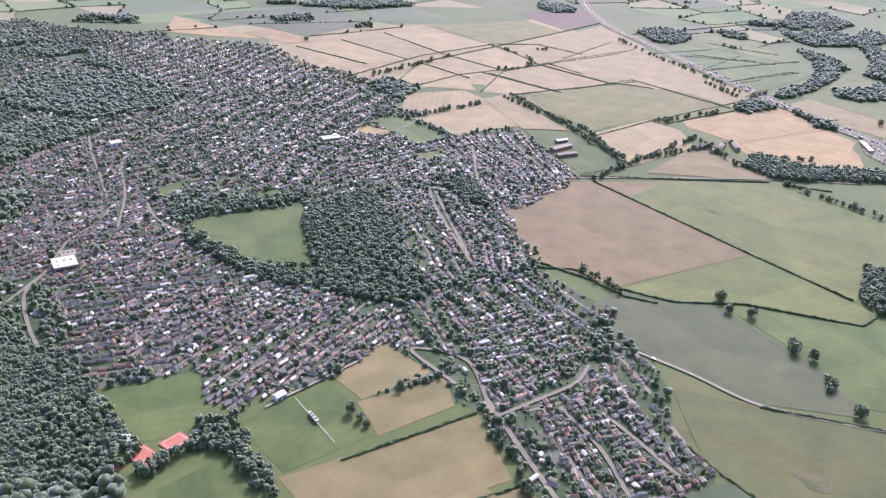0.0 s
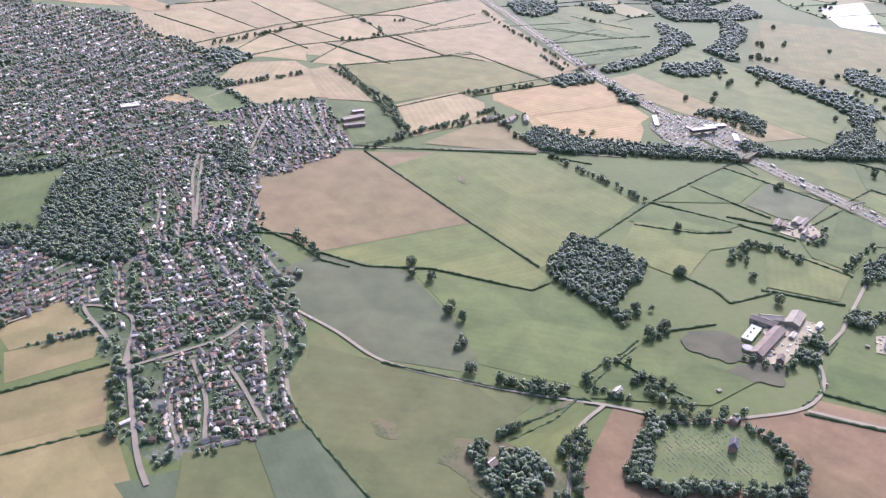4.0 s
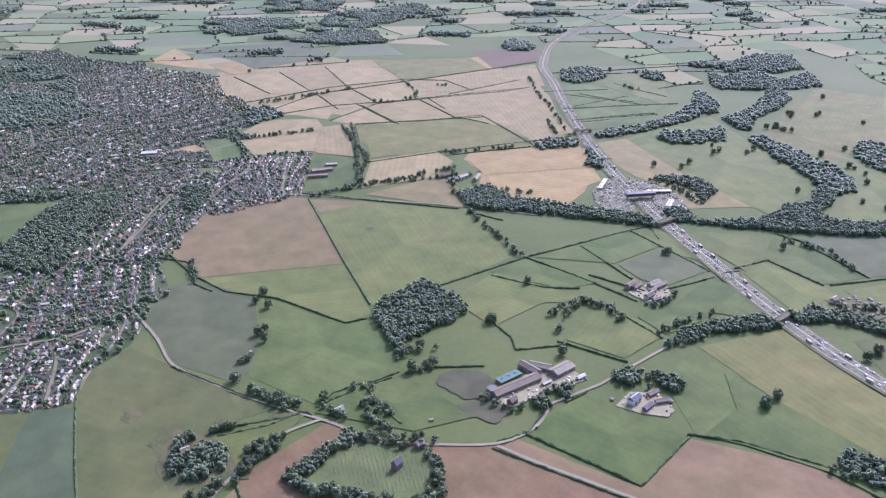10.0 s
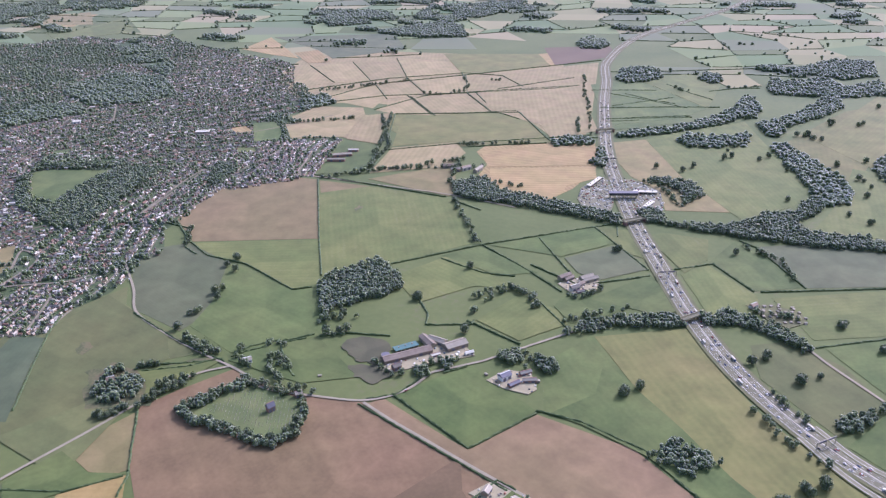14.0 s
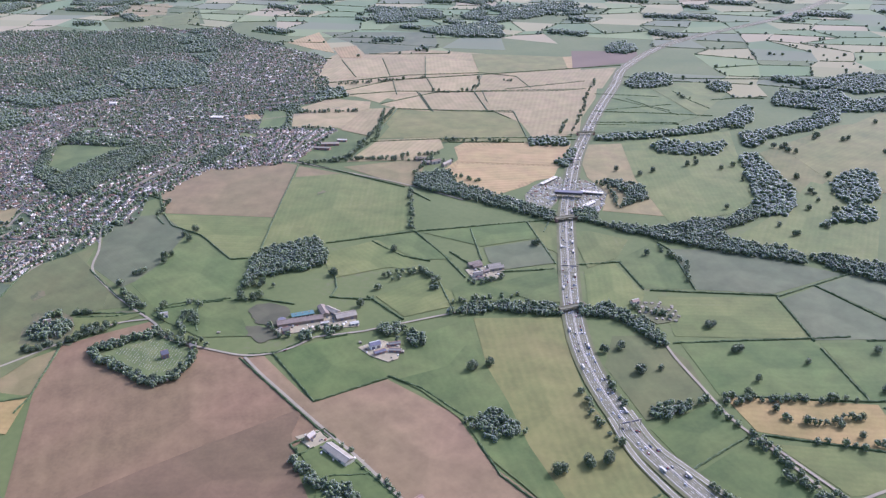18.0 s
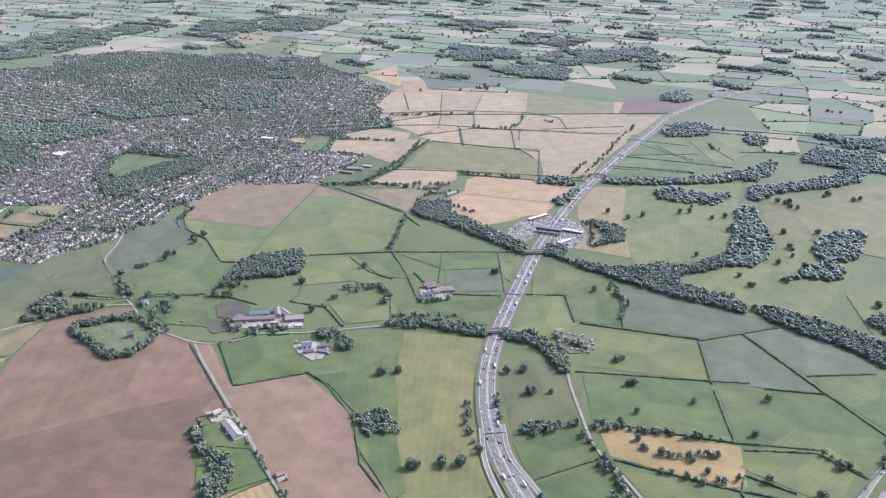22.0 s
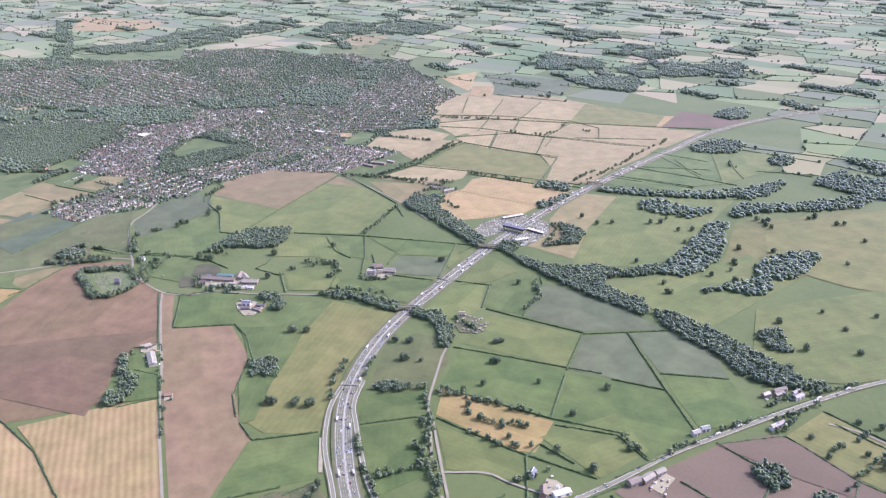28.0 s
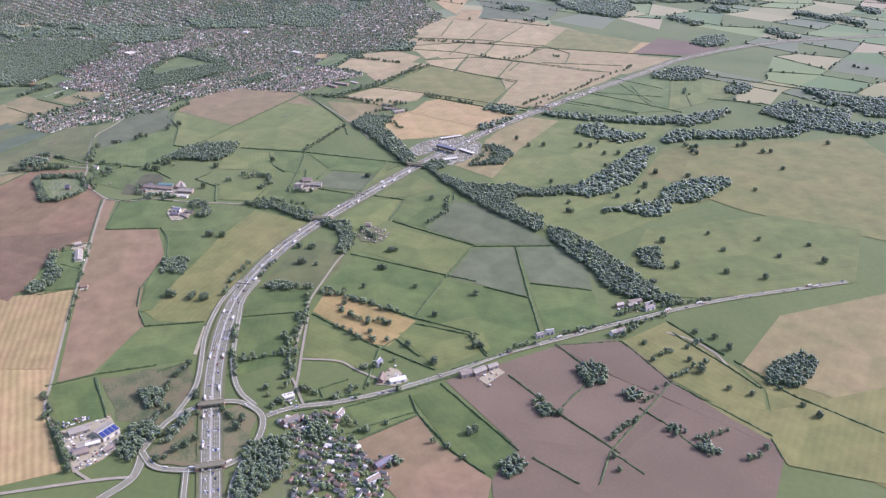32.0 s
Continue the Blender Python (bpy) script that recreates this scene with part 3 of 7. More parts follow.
def tree(x, y, size):
    """One tree as a thing of its own; past the nearest ones they are joined."""
    global trees_made
    trees_made += 1
    if trees_made > 295:
        size *= 0.72
        more_trees.append((x, y, 0.1 * size, size * rng.uniform(0.44, 0.6), size * rng.uniform(0.85, 1.1), rng.uniform(0, 6)))
        return
    size *= 0.72
    k = int(rng.integers(0, 8))
    m = pose(x, y, 0, 0, 0, rng.uniform(0, 360))
    s = (size * rng.uniform(0.9, 1.2), size * rng.uniform(0.9, 1.2), size * rng.uniform(0.95, 1.25))
    ob = TREES[k] if k not in used else copy_thing(TREES[k], m)
    used.add(k)
    ob.matrix_basis = m @ Matrix.Diagonal((*s, 1))


def tree_row(points, gap=7.5, size=(7, 12)):
    for x, y in even_line(points, gap):
        if rng.random() < 0.85:
            tree(x + rng.normal(0, 1.8), y + rng.normal(0, 1.8), rng.uniform(*size))


def finish_trees():
    tagged(joined("hedgerow_trees", ROW_CROWNS, more_trees, LEAF), "dark green hedgerow trees in lines along fields and lanes", "trees", kind="stuff")


def wood(points, gap=5.2, size=(5, 9.5), label="dense dark green broadleaf wood with a domed canopy"):
    p = np.array(points, float)
    lo, hi = p.min(0), p.max(0)
    far = p[:, 1].mean() > 1250 or p[:, 0].mean() < -500
    gap = gap * (1.25 if far else 1.0)
    gx, gy = np.meshgrid(np.arange(lo[0], hi[0], gap), np.arange(lo[1], hi[1], gap))
    x, y = gx.ravel() + rng.normal(0, gap * 0.3, gx.size), gy.ravel() + rng.normal(0, gap * 0.3, gx.size)
    keep = inside(x, y, points)
    if p[:, 1].mean() > 2300 or p[:, 0].mean() < -600:
        keep &= np.array([noise.noise(Vector((a / 60, b / 60, 5.0))) for a, b in zip(x, y)]) > -0.12
    x, y = x[keep], y[keep]
    if not len(x):
        return
    n = len(x)
    w = rng.uniform(size[0], size[1], n) * (0.6 if not far else 0.72)
    rows = np.c_[x, y, np.full(n, 0.4), w, rng.uniform(size[0], size[1], n), rng.uniform(0, 6.3, n)]
    ob = joined("wood", FAR_CROWNS if far else WOOD_CROWNS, rows, LEAF_DARK)
    tagged(ob, label, "wood", kind="stuff")


def road(name, label, points, width, mat, z, shift=0.0):
    line = smooth_line(points)
    v, f = ribbon(line, shift - width / 2, shift + width / 2, z)
    ob = tagged(new(name, mesh_of(name, v, f, mat)), label, "road", kind="structure")
    if name == "road":
        for o in (-1, 1):
            c = shift + o * (width / 2 - 0.45)
            v, f = ribbon(line, c - 0.13, c + 0.13, z + 0.025, 0.02)
            part("edge_line", mesh_of("edge_line", v, f, PAINT), None, ob, "white painted edge line")
            c = shift + o * (width / 2 + 0.7)
            v, f = ribbon(line, c - 0.7, c + 0.7, z - 0.06, 0.1)
            part("verge", mesh_of("verge", v, f, VERGE), None, ob, "dry grassy verge")
    return ob


def ragged(points, amount, seed):
    """Breaks the straight edges of an outline into uneven ones."""
    r = np.random.default_rng(seed)
    p = [np.array(q, float) for q in points]
    for k in range(2):
        out = []
        for a, b in zip(p, [*p[1:], p[0]]):
            d = b - a
            n = np.array((d[1], -d[0])) / (np.hypot(*d) + 1e-6)
            out += [a, (a + b) / 2 + n * r.uniform(-1, 1) * min(amount, np.hypot(*d) * 0.22)]
        p = out
    return [tuple(q) for q in p]


def yard(name, label, points, mat, z=0.98):
    bm = bmesh.new()
    top = [bm.verts.new((x, y, z)) for x, y in points]
    low = [bm.verts.new((x, y, 0)) for x, y in points]
    for i in range(len(top)):
        j = (i + 1) % len(top)
        bm.faces.new((low[i], low[j], top[j], top[i]))
    bm.faces.new(top)
    bmesh.ops.recalc_face_normals(bm, faces=bm.faces[:])
    me = bpy.data.meshes.new(name)
    bm.to_mesh(me)
    bm.free()
    me.materials.append(mat)
    return tagged(new(name, me), label, "yard", kind="structure")

# ---------------- far farmland ----------------
FAR_FIELDS = many_coloured("far_fields", [(0.085, 0.130, 0.030), (0.135, 0.175, 0.045), (0.105, 0.130, 0.042), (0.20, 0.19, 0.065), (0.26, 0.215, 0.10), (0.095, 0.145, 0.032), (0.15, 0.185, 0.048), (0.11, 0.125, 0.05), (0.24, 0.215, 0.085), (0.10, 0.15, 0.036)], rough=0.9, spec=0.1)
fp = FAR_FIELDS.node_tree.nodes["Principled BSDF"]
# Stronger pale sheen: the distance haze is put into the far fields' surface.
fp.inputs["Sheen Weight"].default_value, fp.inputs["Sheen Roughness"].default_value = 0.42, 0.35
fp.inputs["Sheen Tint"].default_value = (0.92, 0.96, 0.92, 1)


def far_farmland(taken):
    """A patchwork of small fields beyond the near ones, with hedges and hedgerow trees along their edges."""
    r = np.random.default_rng(11)
    turn = radians(24)
    u, w = Vector((math.cos(turn), math.sin(turn))), Vector((-math.sin(turn), math.cos(turn)))
    nu, nw, du, dw = 58, 62, 135, 105
    grid = np.zeros((nw, nu, 2))
    for j in range(nw):
        for i in range(nu):
            p = u * ((i - 26) * du + (0.5 if j % 2 else 0.0) * 45) + w * ((j - 4) * dw)
            grid[j, i] = (p.x + r.normal(0, 27), p.y + r.normal(0, 20))
    mid = (grid[:-1, :-1] + grid[1:, :-1] + grid[:-1, 1:] + grid[1:, 1:]) / 4
    free = np.ones(mid.shape[:2], bool)
    for poly in taken:
        for g in (mid, grid[:-1, :-1], grid[1:, 1:]):
            free &= ~inside(g[..., 0], g[..., 1], poly)
    free &= (mid[..., 1] > 150) & (np.hypot(mid[..., 0] - 900, mid[..., 1]) < 6200)
    v, f, hv, hf, tree_rows = [], [], [], [], []
    clear = even_line(MOTORWAY, 12.0)
    for j in range(nw - 1):
        for i in range(nu - 1):
            if not free[j, i]:
                continue
            q = [grid[j, i], grid[j, i + 1], grid[j + 1, i + 1], grid[j + 1, i]]
            if r.random() < 0.85:
                b = len(v)
                v += [(x, y, 0.12) for x, y in q] + [(x, y, 0.0) for x, y in q]
                f += [(b, b + 1, b + 2, b + 3)] + [(b + 4 + k, b + 4 + (k + 1) % 4, b + (k + 1) % 4, b + k) for k in range(4)]
            for a, c in ((q[0], q[1]), (q[0], q[3])):
                if r.random() < 0.62:
                    d = np.hypot(*(c - a))
                    n = int(d / 6)
                    t = (np.arange(n) + 0.5) / n
                    pts = a + (c - a) * t[:, None] + r.normal(0, 0.6, (n, 2))
                    pts = pts[np.hypot(pts[:, None, 0] - clear[:, 0], pts[:, None, 1] - clear[:, 1]).min(1) > 24]
                    line = pts[::2]
                    if len(line) > 2:
                        o, b = sides(line), len(hv)
                        for k, (x, y) in enumerate(line):
                            g, h = r.uniform(0.7, 1.2), r.uniform(1.0, 2.2)
                            hv.extend([(x - o[k, 0] * g, y - o[k, 1] * g, 0), (x, y, h), (x + o[k, 0] * g, y + o[k, 1] * g, 0)])
                            if k:
                                e = b + 3 * k
                                hf.extend([(e - 3, e - 2, e + 1, e), (e - 2, e - 1, e + 2, e + 1)])
                    for x, y in pts:
                        if r.random() < 0.13:
                            s = r.uniform(4, 10)
                            tree_rows.append((x, y, 0.2, s * 0.6, s, r.uniform(0, 6)))
            if r.random() < 0.22:
                c = sum(q) / 4
                for _ in range(int(r.integers(1, 7))):
                    s = r.uniform(6, 11)
                    tree_rows.append((c[0] + r.normal(0, 25), c[1] + r.normal(0, 20), 0.2, s * 0.6, s, 0.0))
            if r.random() < 0.17:
                c, lean, long = sum(q) / 4, r.normal(radians(10), 0.3), r.uniform(28, 75)
                for _ in range(int(long * 2.6)):
                    s, a, b = r.uniform(7, 11), r.uniform(-1, 1) * long, r.normal(0, 11)
                    tree_rows.append((c[0] + a * math.cos(lean) - b * math.sin(lean), c[1] + a * math.sin(lean) + b * math.cos(lean), 0.2, s * 0.65, s, r.uniform(0, 6)))
    rows = np.array(tree_rows)
    tree_rows = rows[np.hypot(rows[:, None, 0] - clear[:, 0], rows[:, None, 1] - clear[:, 1]).min(1) > 22]
    tagged(new("far_fields", mesh_of("far_fields", v, f, FAR_FIELDS)), "patchwork of small green and straw-coloured fields far off", "fields", kind="stuff")
    tagged(new("far_hedges", mesh_of("far_hedges", hv, hf, HEDGE)), "thin dark hedgerows dividing the far fields", "hedges", kind="stuff")
    tagged(joined("far_trees", FAR_CROWNS, tree_rows, LEAF_DARK), "scattered dark hedgerow trees and copses far off", "trees", kind="stuff")


# ---------------- town ----------------
def house_shape(w, d, h, r):
    """Walls and pitched roof of a plain house as one small shape: walls, roof."""
    a, b = w / 2, d / 2
    v = [(-a, -b, 0), (a, -b, 0), (a, b, 0), (-a, b, 0), (-a, -b, h), (a, -b, h), (a, b, h), (-a, b, h), (-a, 0, h + r), (a, 0, h + r)]
    f = [(0, 1, 5), (0, 5, 4), (2, 3, 7), (2, 7, 6), (1, 2, 6), (1, 6, 5), (3, 0, 4), (3, 4, 7), (5, 6, 9), (7, 4, 8)]
    m = [0] * len(f)
    o = len(v)
    e = 0.4
    v += [(-a - e, -b - e, h - 0.15), (a + e, -b - e, h - 0.15), (a + e, b + e, h - 0.15), (-a - e, b + e, h - 0.15), (-a - e, 0, h + r + 0.12), (a + e, 0, h + r + 0.12)]
    f += [(o, o + 1, o + 5), (o, o + 5, o + 4), (o + 2, o + 3, o + 4), (o + 2, o + 4, o + 5)]
    m += [1] * 4
    return np.array(v, float), np.array(f), np.array(m)


HOUSES = [house_shape(8, 5.5, 4.4, 2.4), house_shape(11, 6, 4.6, 2.6), house_shape(6.5, 5.5, 4.2, 2.3), house_shape(9, 7, 3.0, 2.4), house_shape(17, 6, 4.6, 2.6)]


def house_master(k):
    """A house with walls, roof, chimney, door and windows."""
    w, d, h, r = ((8, 5.5, 4.4, 2.4), (11, 6, 4.6, 2.6), (6.5, 5.5, 4.2, 2.3), (9, 7, 3.0, 2.4))[k]
    t = new("house")
    part("wall", box(w, d, h), WALLS_OBJ, t)
    roof = part("roof", gable(w, d, r, h), ROOFS_OBJ, t)
    part("chimney", box(0.9, 0.7, 1.6, h + r - 0.9, w * 0.3, 0.3), BRICK, roof, "brick chimney")
    door = part("door", box(0.9, 0.12, 2.0, 0.0, w * 0.1, -d / 2 - 0.03), WHITE, t)
    for x in (-0.32, 0.32):
        for z in (0.9, 2.9):
            for y in (-d / 2 - 0.02, d / 2 + 0.02):
                if z + 1.2 < h:
                    part("window", box(1.5, 0.1, 1.1, z, x * w, y), GLASS, t)
    return tagged(t, "two-storey brick and render house with a tiled roof", "house", "estate houses")


STREET = material("street_asphalt", (0.180, 0.158, 0.100), (0.254, 0.223, 0.147), 0.06, 0.8, rough=0.8)
HOUSE_MASTERS = [house_master(k) for k in range(4)]
placed_houses = set()
blocked = []


def warped(x, y):
    """Bends straight rows into winding ones."""
    w = np.array([(noise.noise(Vector((a / 130, b / 130, 3.1))), noise.noise(Vector((a / 130, b / 130, 9.7)))) for a, b in zip(x, y)]).reshape(-1, 2)
    return x + 24 * w[:, 0], y + 24 * w[:, 1], w[:, 0]


def district(x, y):
    """Above nought where the town is built up, below it where it is wooded."""
    return np.array([noise.noise(Vector((a / 170, b / 120, 7.3))) + 0.8 * noise.noise(Vector((a / 55, b / 45, 1.9))) for a, b in zip(x, y)]).reshape(-1)


def near_street(x, y, reach=4.0):
    """Which points lie on or beside one of the main streets."""
    p = np.concatenate([even_line(q, 5.0) for q in STREETS])
    hit = np.zeros(len(x), bool)
    for i in range(0, len(x), 4000):
        hit[i:i + 4000] = np.hypot(x[i:i + 4000, None] - p[:, 0], y[i:i + 4000, None] - p[:, 1]).min(1) < reach
    return hit


CAR_SHAPE = np.array([(-2, -0.9, 0.2), (2, -0.9, 0.2), (2, 0.9, 0.2), (-2, 0.9, 0.2), (-2, -0.9, 0.9), (2, -0.9, 0.8), (2, 0.9, 0.8), (-2, 0.9, 0.9), (-1.3, -0.7, 1.45), (0.6, -0.7, 1.45), (0.6, 0.7, 1.45), (-1.3, 0.7, 1.45)])
CAR_FACES = np.array([(0, 1, 5), (0, 5, 4), (1, 2, 6), (1, 6, 5), (2, 3, 7), (2, 7, 6), (3, 0, 4), (3, 4, 7), (4, 5, 9), (4, 9, 8), (5, 6, 10), (5, 10, 9), (6, 7, 11), (6, 11, 10), (7, 4, 8), (7, 8, 11), (8, 9, 10), (8, 10, 11)])


def neighbourhood(gap, angle, points, near=False, leafy=1.0, built=0.70, avoid=(), loose=0.7, patchy=False, size=(0.40, 0.62), streets=True):
    """Streets with houses on both sides, and gardens with trees behind them."""
    r = np.random.default_rng(int(abs(points[0][0]) + gap))
    gap, step, back, half = (gap, 7.6, 4.6, 1.6) if near else (gap * 0.74, 5.3, 3.4, 1.15)
    c, s = math.cos(radians(angle)), math.sin(radians(angle))
    q = np.array(points, float) @ np.array([[c, -s], [s, c]])
    lo, hi = q.min(0), q.max(0)

    def laid(u, v):
        x, y, w = warped(c * u - s * v, s * u + c * v)
        ok = inside(x, y, points)
        for k in (*blocked, *avoid):
            ok &= ~inside(x, y, k)
        ok &= ~near_street(x, y)
        if patchy:
            ok &= district(x, y) > -0.22
        return x, y, w, ok

    n_rows = int((hi[1] - lo[1]) / gap) + 1
    vv, uu = np.meshgrid(lo[1] + gap * np.arange(n_rows), np.arange(lo[0], hi[0], step), indexing="ij")
    row = np.repeat(np.arange(n_rows), uu.shape[1])
    u = uu.ravel() + r.normal(0, 1.0, uu.size)
    # two rows face one street; the next two share their back gardens
    v = vv.ravel() + np.where(row % 2 == 0, 1.0, -1.0) * (gap / 2 - back) + r.normal(0, loose, uu.size) + 2.2 * np.sin(uu.ravel() / 37.0 + row // 2)
    x, y, w, ok = laid(u, v)
    house = ok & (r.random(len(x)) < built * (1.0 if near else 0.95) * np.clip(1.1 + 0.9 * district(x, y), 0.3, 1.15))
    kind = r.integers(0, 4, len(x))
    turn = radians(angle) + np.where(row % 2 == 0, 0, math.pi) + r.normal(0, 0.10, len(x)) + 0.5 * w + np.where(r.random(len(x)) < 0.28, math.pi / 2, 0)
    if near:
        for i in np.flatnonzero(house):
            m = pose(x[i], y[i], 0.0, 0, 0, math.degrees(turn[i]))
            k = int(kind[i])
            ob = HOUSE_MASTERS[k] if k not in placed_houses else copy_thing(HOUSE_MASTERS[k], m)
            placed_houses.add(k)
            ob.matrix_basis = m @ Matrix.Diagonal((0.54, 0.54, 0.6, 1))
    elif house.any():
        n = int(house.sum())
        rows = np.c_[x[house], y[house], np.zeros(n), r.uniform(*size, n), r.uniform(*size, n), turn[house]]
        ob = joined("far_houses", HOUSES, rows, [WALLS, ROOFS], np.where(r.random(n) < 0.9, kind[house], 4))
        tagged(ob, "rows of small brick houses with tiled roofs in gardens", "houses", kind="stuff")
    # streets between facing rows
    sv, sf = [], []
    for k in range(0, n_rows if streets else 0, 2):
        us = np.arange(lo[0], hi[0], 6.0)
        vs = lo[1] + gap * (k + 0.5) + 2.2 * np.sin(us / 37.0 + k // 2)
        px, py, _, on = laid(us, vs)
        d = sides(np.c_[px, py]) * half
        for i in range(len(us) - 1):
            if on[i] and on[i + 1]:
                b = len(sv)
                sv += [(px[i] - d[i, 0], py[i] - d[i, 1], 0.42), (px[i] + d[i, 0], py[i] + d[i, 1], 0.42), (px[i + 1] + d[i + 1, 0], py[i + 1] + d[i + 1, 1], 0.42), (px[i + 1] - d[i + 1, 0], py[i + 1] - d[i + 1, 1], 0.42)]
                sf.append((b, b + 1, b + 2, b + 3))
    if sf:
        tagged(new("side_streets", mesh_of("side_streets", sv, sf, STREET)), "pale grey residential side streets between house rows", "streets", kind="stuff")
    # cars and vans standing in the drives and along the kerbs
    i = np.flatnonzero(ok & (r.random(len(x)) < (0.6 if near else 0.2)))
    px, py, _, on = laid(u[i] + r.normal(0, 2.0, len(i)), vv.ravel()[i] + np.where(row[i] % 2 == 0, 1.0, -1.0) * (gap / 2 - half - 0.4))
    if len(i) and streets:
        rows = np.c_[px, py, np.full(len(i), 0.4), np.full(len(i), 0.62), r.uniform(0.55, 0.85, len(i)), radians(angle) + np.where(r.random(len(i)) < 0.5, 0, math.pi / 2) + r.normal(0, 0.1, len(i))][on]
        if len(rows):
            tagged(joined("parked_cars", [(CAR_SHAPE, CAR_FACES, np.zeros(len(CAR_FACES), int))], rows, CAR_PAINT_LOT), "cars and vans parked along residential streets", "cars", kind="stuff")
    # garden trees
    many = r.poisson((0.6 if near else 0.66) * leafy, len(x))
    i = np.repeat(np.arange(len(x)), many)
    tx, ty, _, ok = laid(u[i] + r.normal(0, 3, len(i)), vv.ravel()[i] + np.where(row[i] % 2 == 0, -0.36, 0.36) * gap + r.normal(0, 1.6 if near else 2.6, len(i)))
    tx, ty = tx[ok], ty[ok]
    if len(tx):
        size = r.uniform(1.9, 4.6, len(tx)) if near else r.uniform(1.9, 4.6, len(tx)) * np.where(r.random(len(tx)) < 0.12, 1.5, 1.0)
        rows = np.c_[tx, ty, np.full(len(tx), 0.1), size * 0.62, size * 1.15, r.uniform(0, 6, len(tx))]
        tagged(joined("garden_trees", WOOD_CROWNS if near else FAR_CROWNS, rows, LEAF), "dark green garden trees and shrubs between houses", "trees", kind="stuff")


def town_trees(poly, gap=9.0, thin=0.05, avoid=()):
    """Trees all over the town, but not on its greens."""
    r = np.random.default_rng(31)
    p = np.array(poly, float)
    lo, hi = p.min(0), p.max(0)
    gx, gy = np.meshgrid(np.arange(lo[0], hi[0], gap), np.arange(lo[1], hi[1], gap))
    x, y = gx.ravel() + r.normal(0, gap * 0.4, gx.size), gy.ravel() + r.normal(0, gap * 0.4, gx.size)
    keep = inside(x, y, poly) & (district(x, y) < thin)
    for k in (*blocked, *avoid):
        keep &= ~inside(x, y, k)
    keep &= ~near_street(x, y)
    x, y = x[keep], y[keep]
    w = r.uniform(3.0, 7.0, len(x))
    rows = np.c_[x, y, np.full(len(x), 0.2), w * 0.65, w * 1.1, r.uniform(0, 6, len(x))]
    tagged(joined("town_trees", FAR_CROWNS, rows, LEAF_DARK), "dark trees filling the gardens and avenues of the town", "trees", kind="stuff")

# ---------------- fields ----------------
field("pink", [(-292, 1503), (-382, 1787), (-210, 1935), (-60, 1975), (207, 2029), (272, 1981), (491, 1513), (516, 1418), (476, 1376), (332, 1529), (191, 1464), (20, 1467), (-91, 1408)])
field("straw", [(365, 1257), (365, 1296), (456, 1354), (519, 1382), (557, 1374), (584, 1283), (587, 1244), (582, 1155), (560, 1076), (511, 1068), (419, 1147), (410, 1204)])
field("olive", [(142, 1318), (98, 1401), (168, 1419), (233, 1468), (333, 1532), (475, 1362), (456, 1354), (362, 1298), (270, 1236)])
field("brownpink", [(588, 502), (603, 520), (711, 483), (890, 431), (882, 418)])
field("green", [(-263, 509), (-259, 534), (-189, 563), (-170, 518), (-170, 486), (-208, 473), (-247, 483)])
field("green", [(-145, 499), (-84, 557), (-44, 502), (-45, 492), (-101, 448)])
field("tan", [(-82, 562), (-47, 615), (-5, 574), (-57, 534)])
field("tan", [(-60, 531), (6, 568), (13, 530), (-41, 491)])
field("tan", [(-103, 443), (30, 523), (52, 450), (-23, 410), (-67, 397)])
field("tan", [(-32, 397), (60, 446), (93, 388), (-13, 357)])
field("green", [(-179, 427), (-147, 460), (-101, 411), (-95, 386), (-146, 359)])
field("green", [(-282, 836), (-262, 864), (-225, 878), (-157, 904), (-157, 872), (-123, 737), (-128, 732), (-167, 745), (-185, 750), (-216, 780), (-250, 807)])
field("green", [(-342, 936), (-315, 970), (-311, 934), (-328, 914)])
field("green", [(-246, 910), (-201, 950), (-190, 925), (-237, 899)])
field("fallow", [(93, 1000), (184, 1015), (324, 816), (169, 732), (88, 788), (62, 904)])
field("green2", [(192, 1007), (288, 1025), (427, 1031), (524, 893), (457, 789), (394, 719), (323, 817)])
field("fallow", [(191, 1013), (282, 1026), (225, 967)])
field("green2", [(172, 728), (326, 813), (402, 701), (382, 673), (284, 706), (218, 705)])
field("grey", [(167, 726), (258, 700), (302, 624), (327, 576), (326, 533), (245, 548), (196, 594), (146, 639), (134, 688)])
field("green", [(265, 698), (383, 671), (406, 691), (466, 622), (476, 593), (409, 522), (329, 547), (308, 619)])
field("dull", [(172, 504), (189, 590), (224, 553), (248, 547), (334, 522), (378, 505), (321, 442), (339, 384), (379, 359), (310, 318), (286, 342), (220, 427)])
field("teal", [(64, 383), (146, 417), (195, 463), (220, 427), (286, 342), (303, 322), (176, 256)])
field("tan", [(379, 323), (396, 394), (454, 328), (447, 316), (424, 310)])
field("brown", [(453, 330), (393, 401), (407, 442), (433, 498), (457, 488), (539, 492), (592, 507), (588, 499), (750, 455), (746, 419), (794, 380), (864, 350), (854, 273), (843, 237), (700, 125)])
field("brownpink", [(598, 503), (598, 516), (712, 484), (749, 561), (846, 550), (919, 503), (996, 482), (1038, 480), (1036, 476), (1117, 399), (1116, 361), (888, 419), (612, 492)])
field("straw", [(896, 273), (877, 316), (887, 410), (1123, 350), (1165, 340), (1280, 346), (1272, 287), (1253, 236)])
field("straw", [(781, 207), (849, 242), (925, 262), (1032, 267), (1065, 208), (1035, 161)])
field("lush", [(607, 531), (655, 613), (746, 566), (712, 485)])
field("green", [(753, 568), (722, 647), (751, 726), (861, 601), (868, 549), (788, 570)])
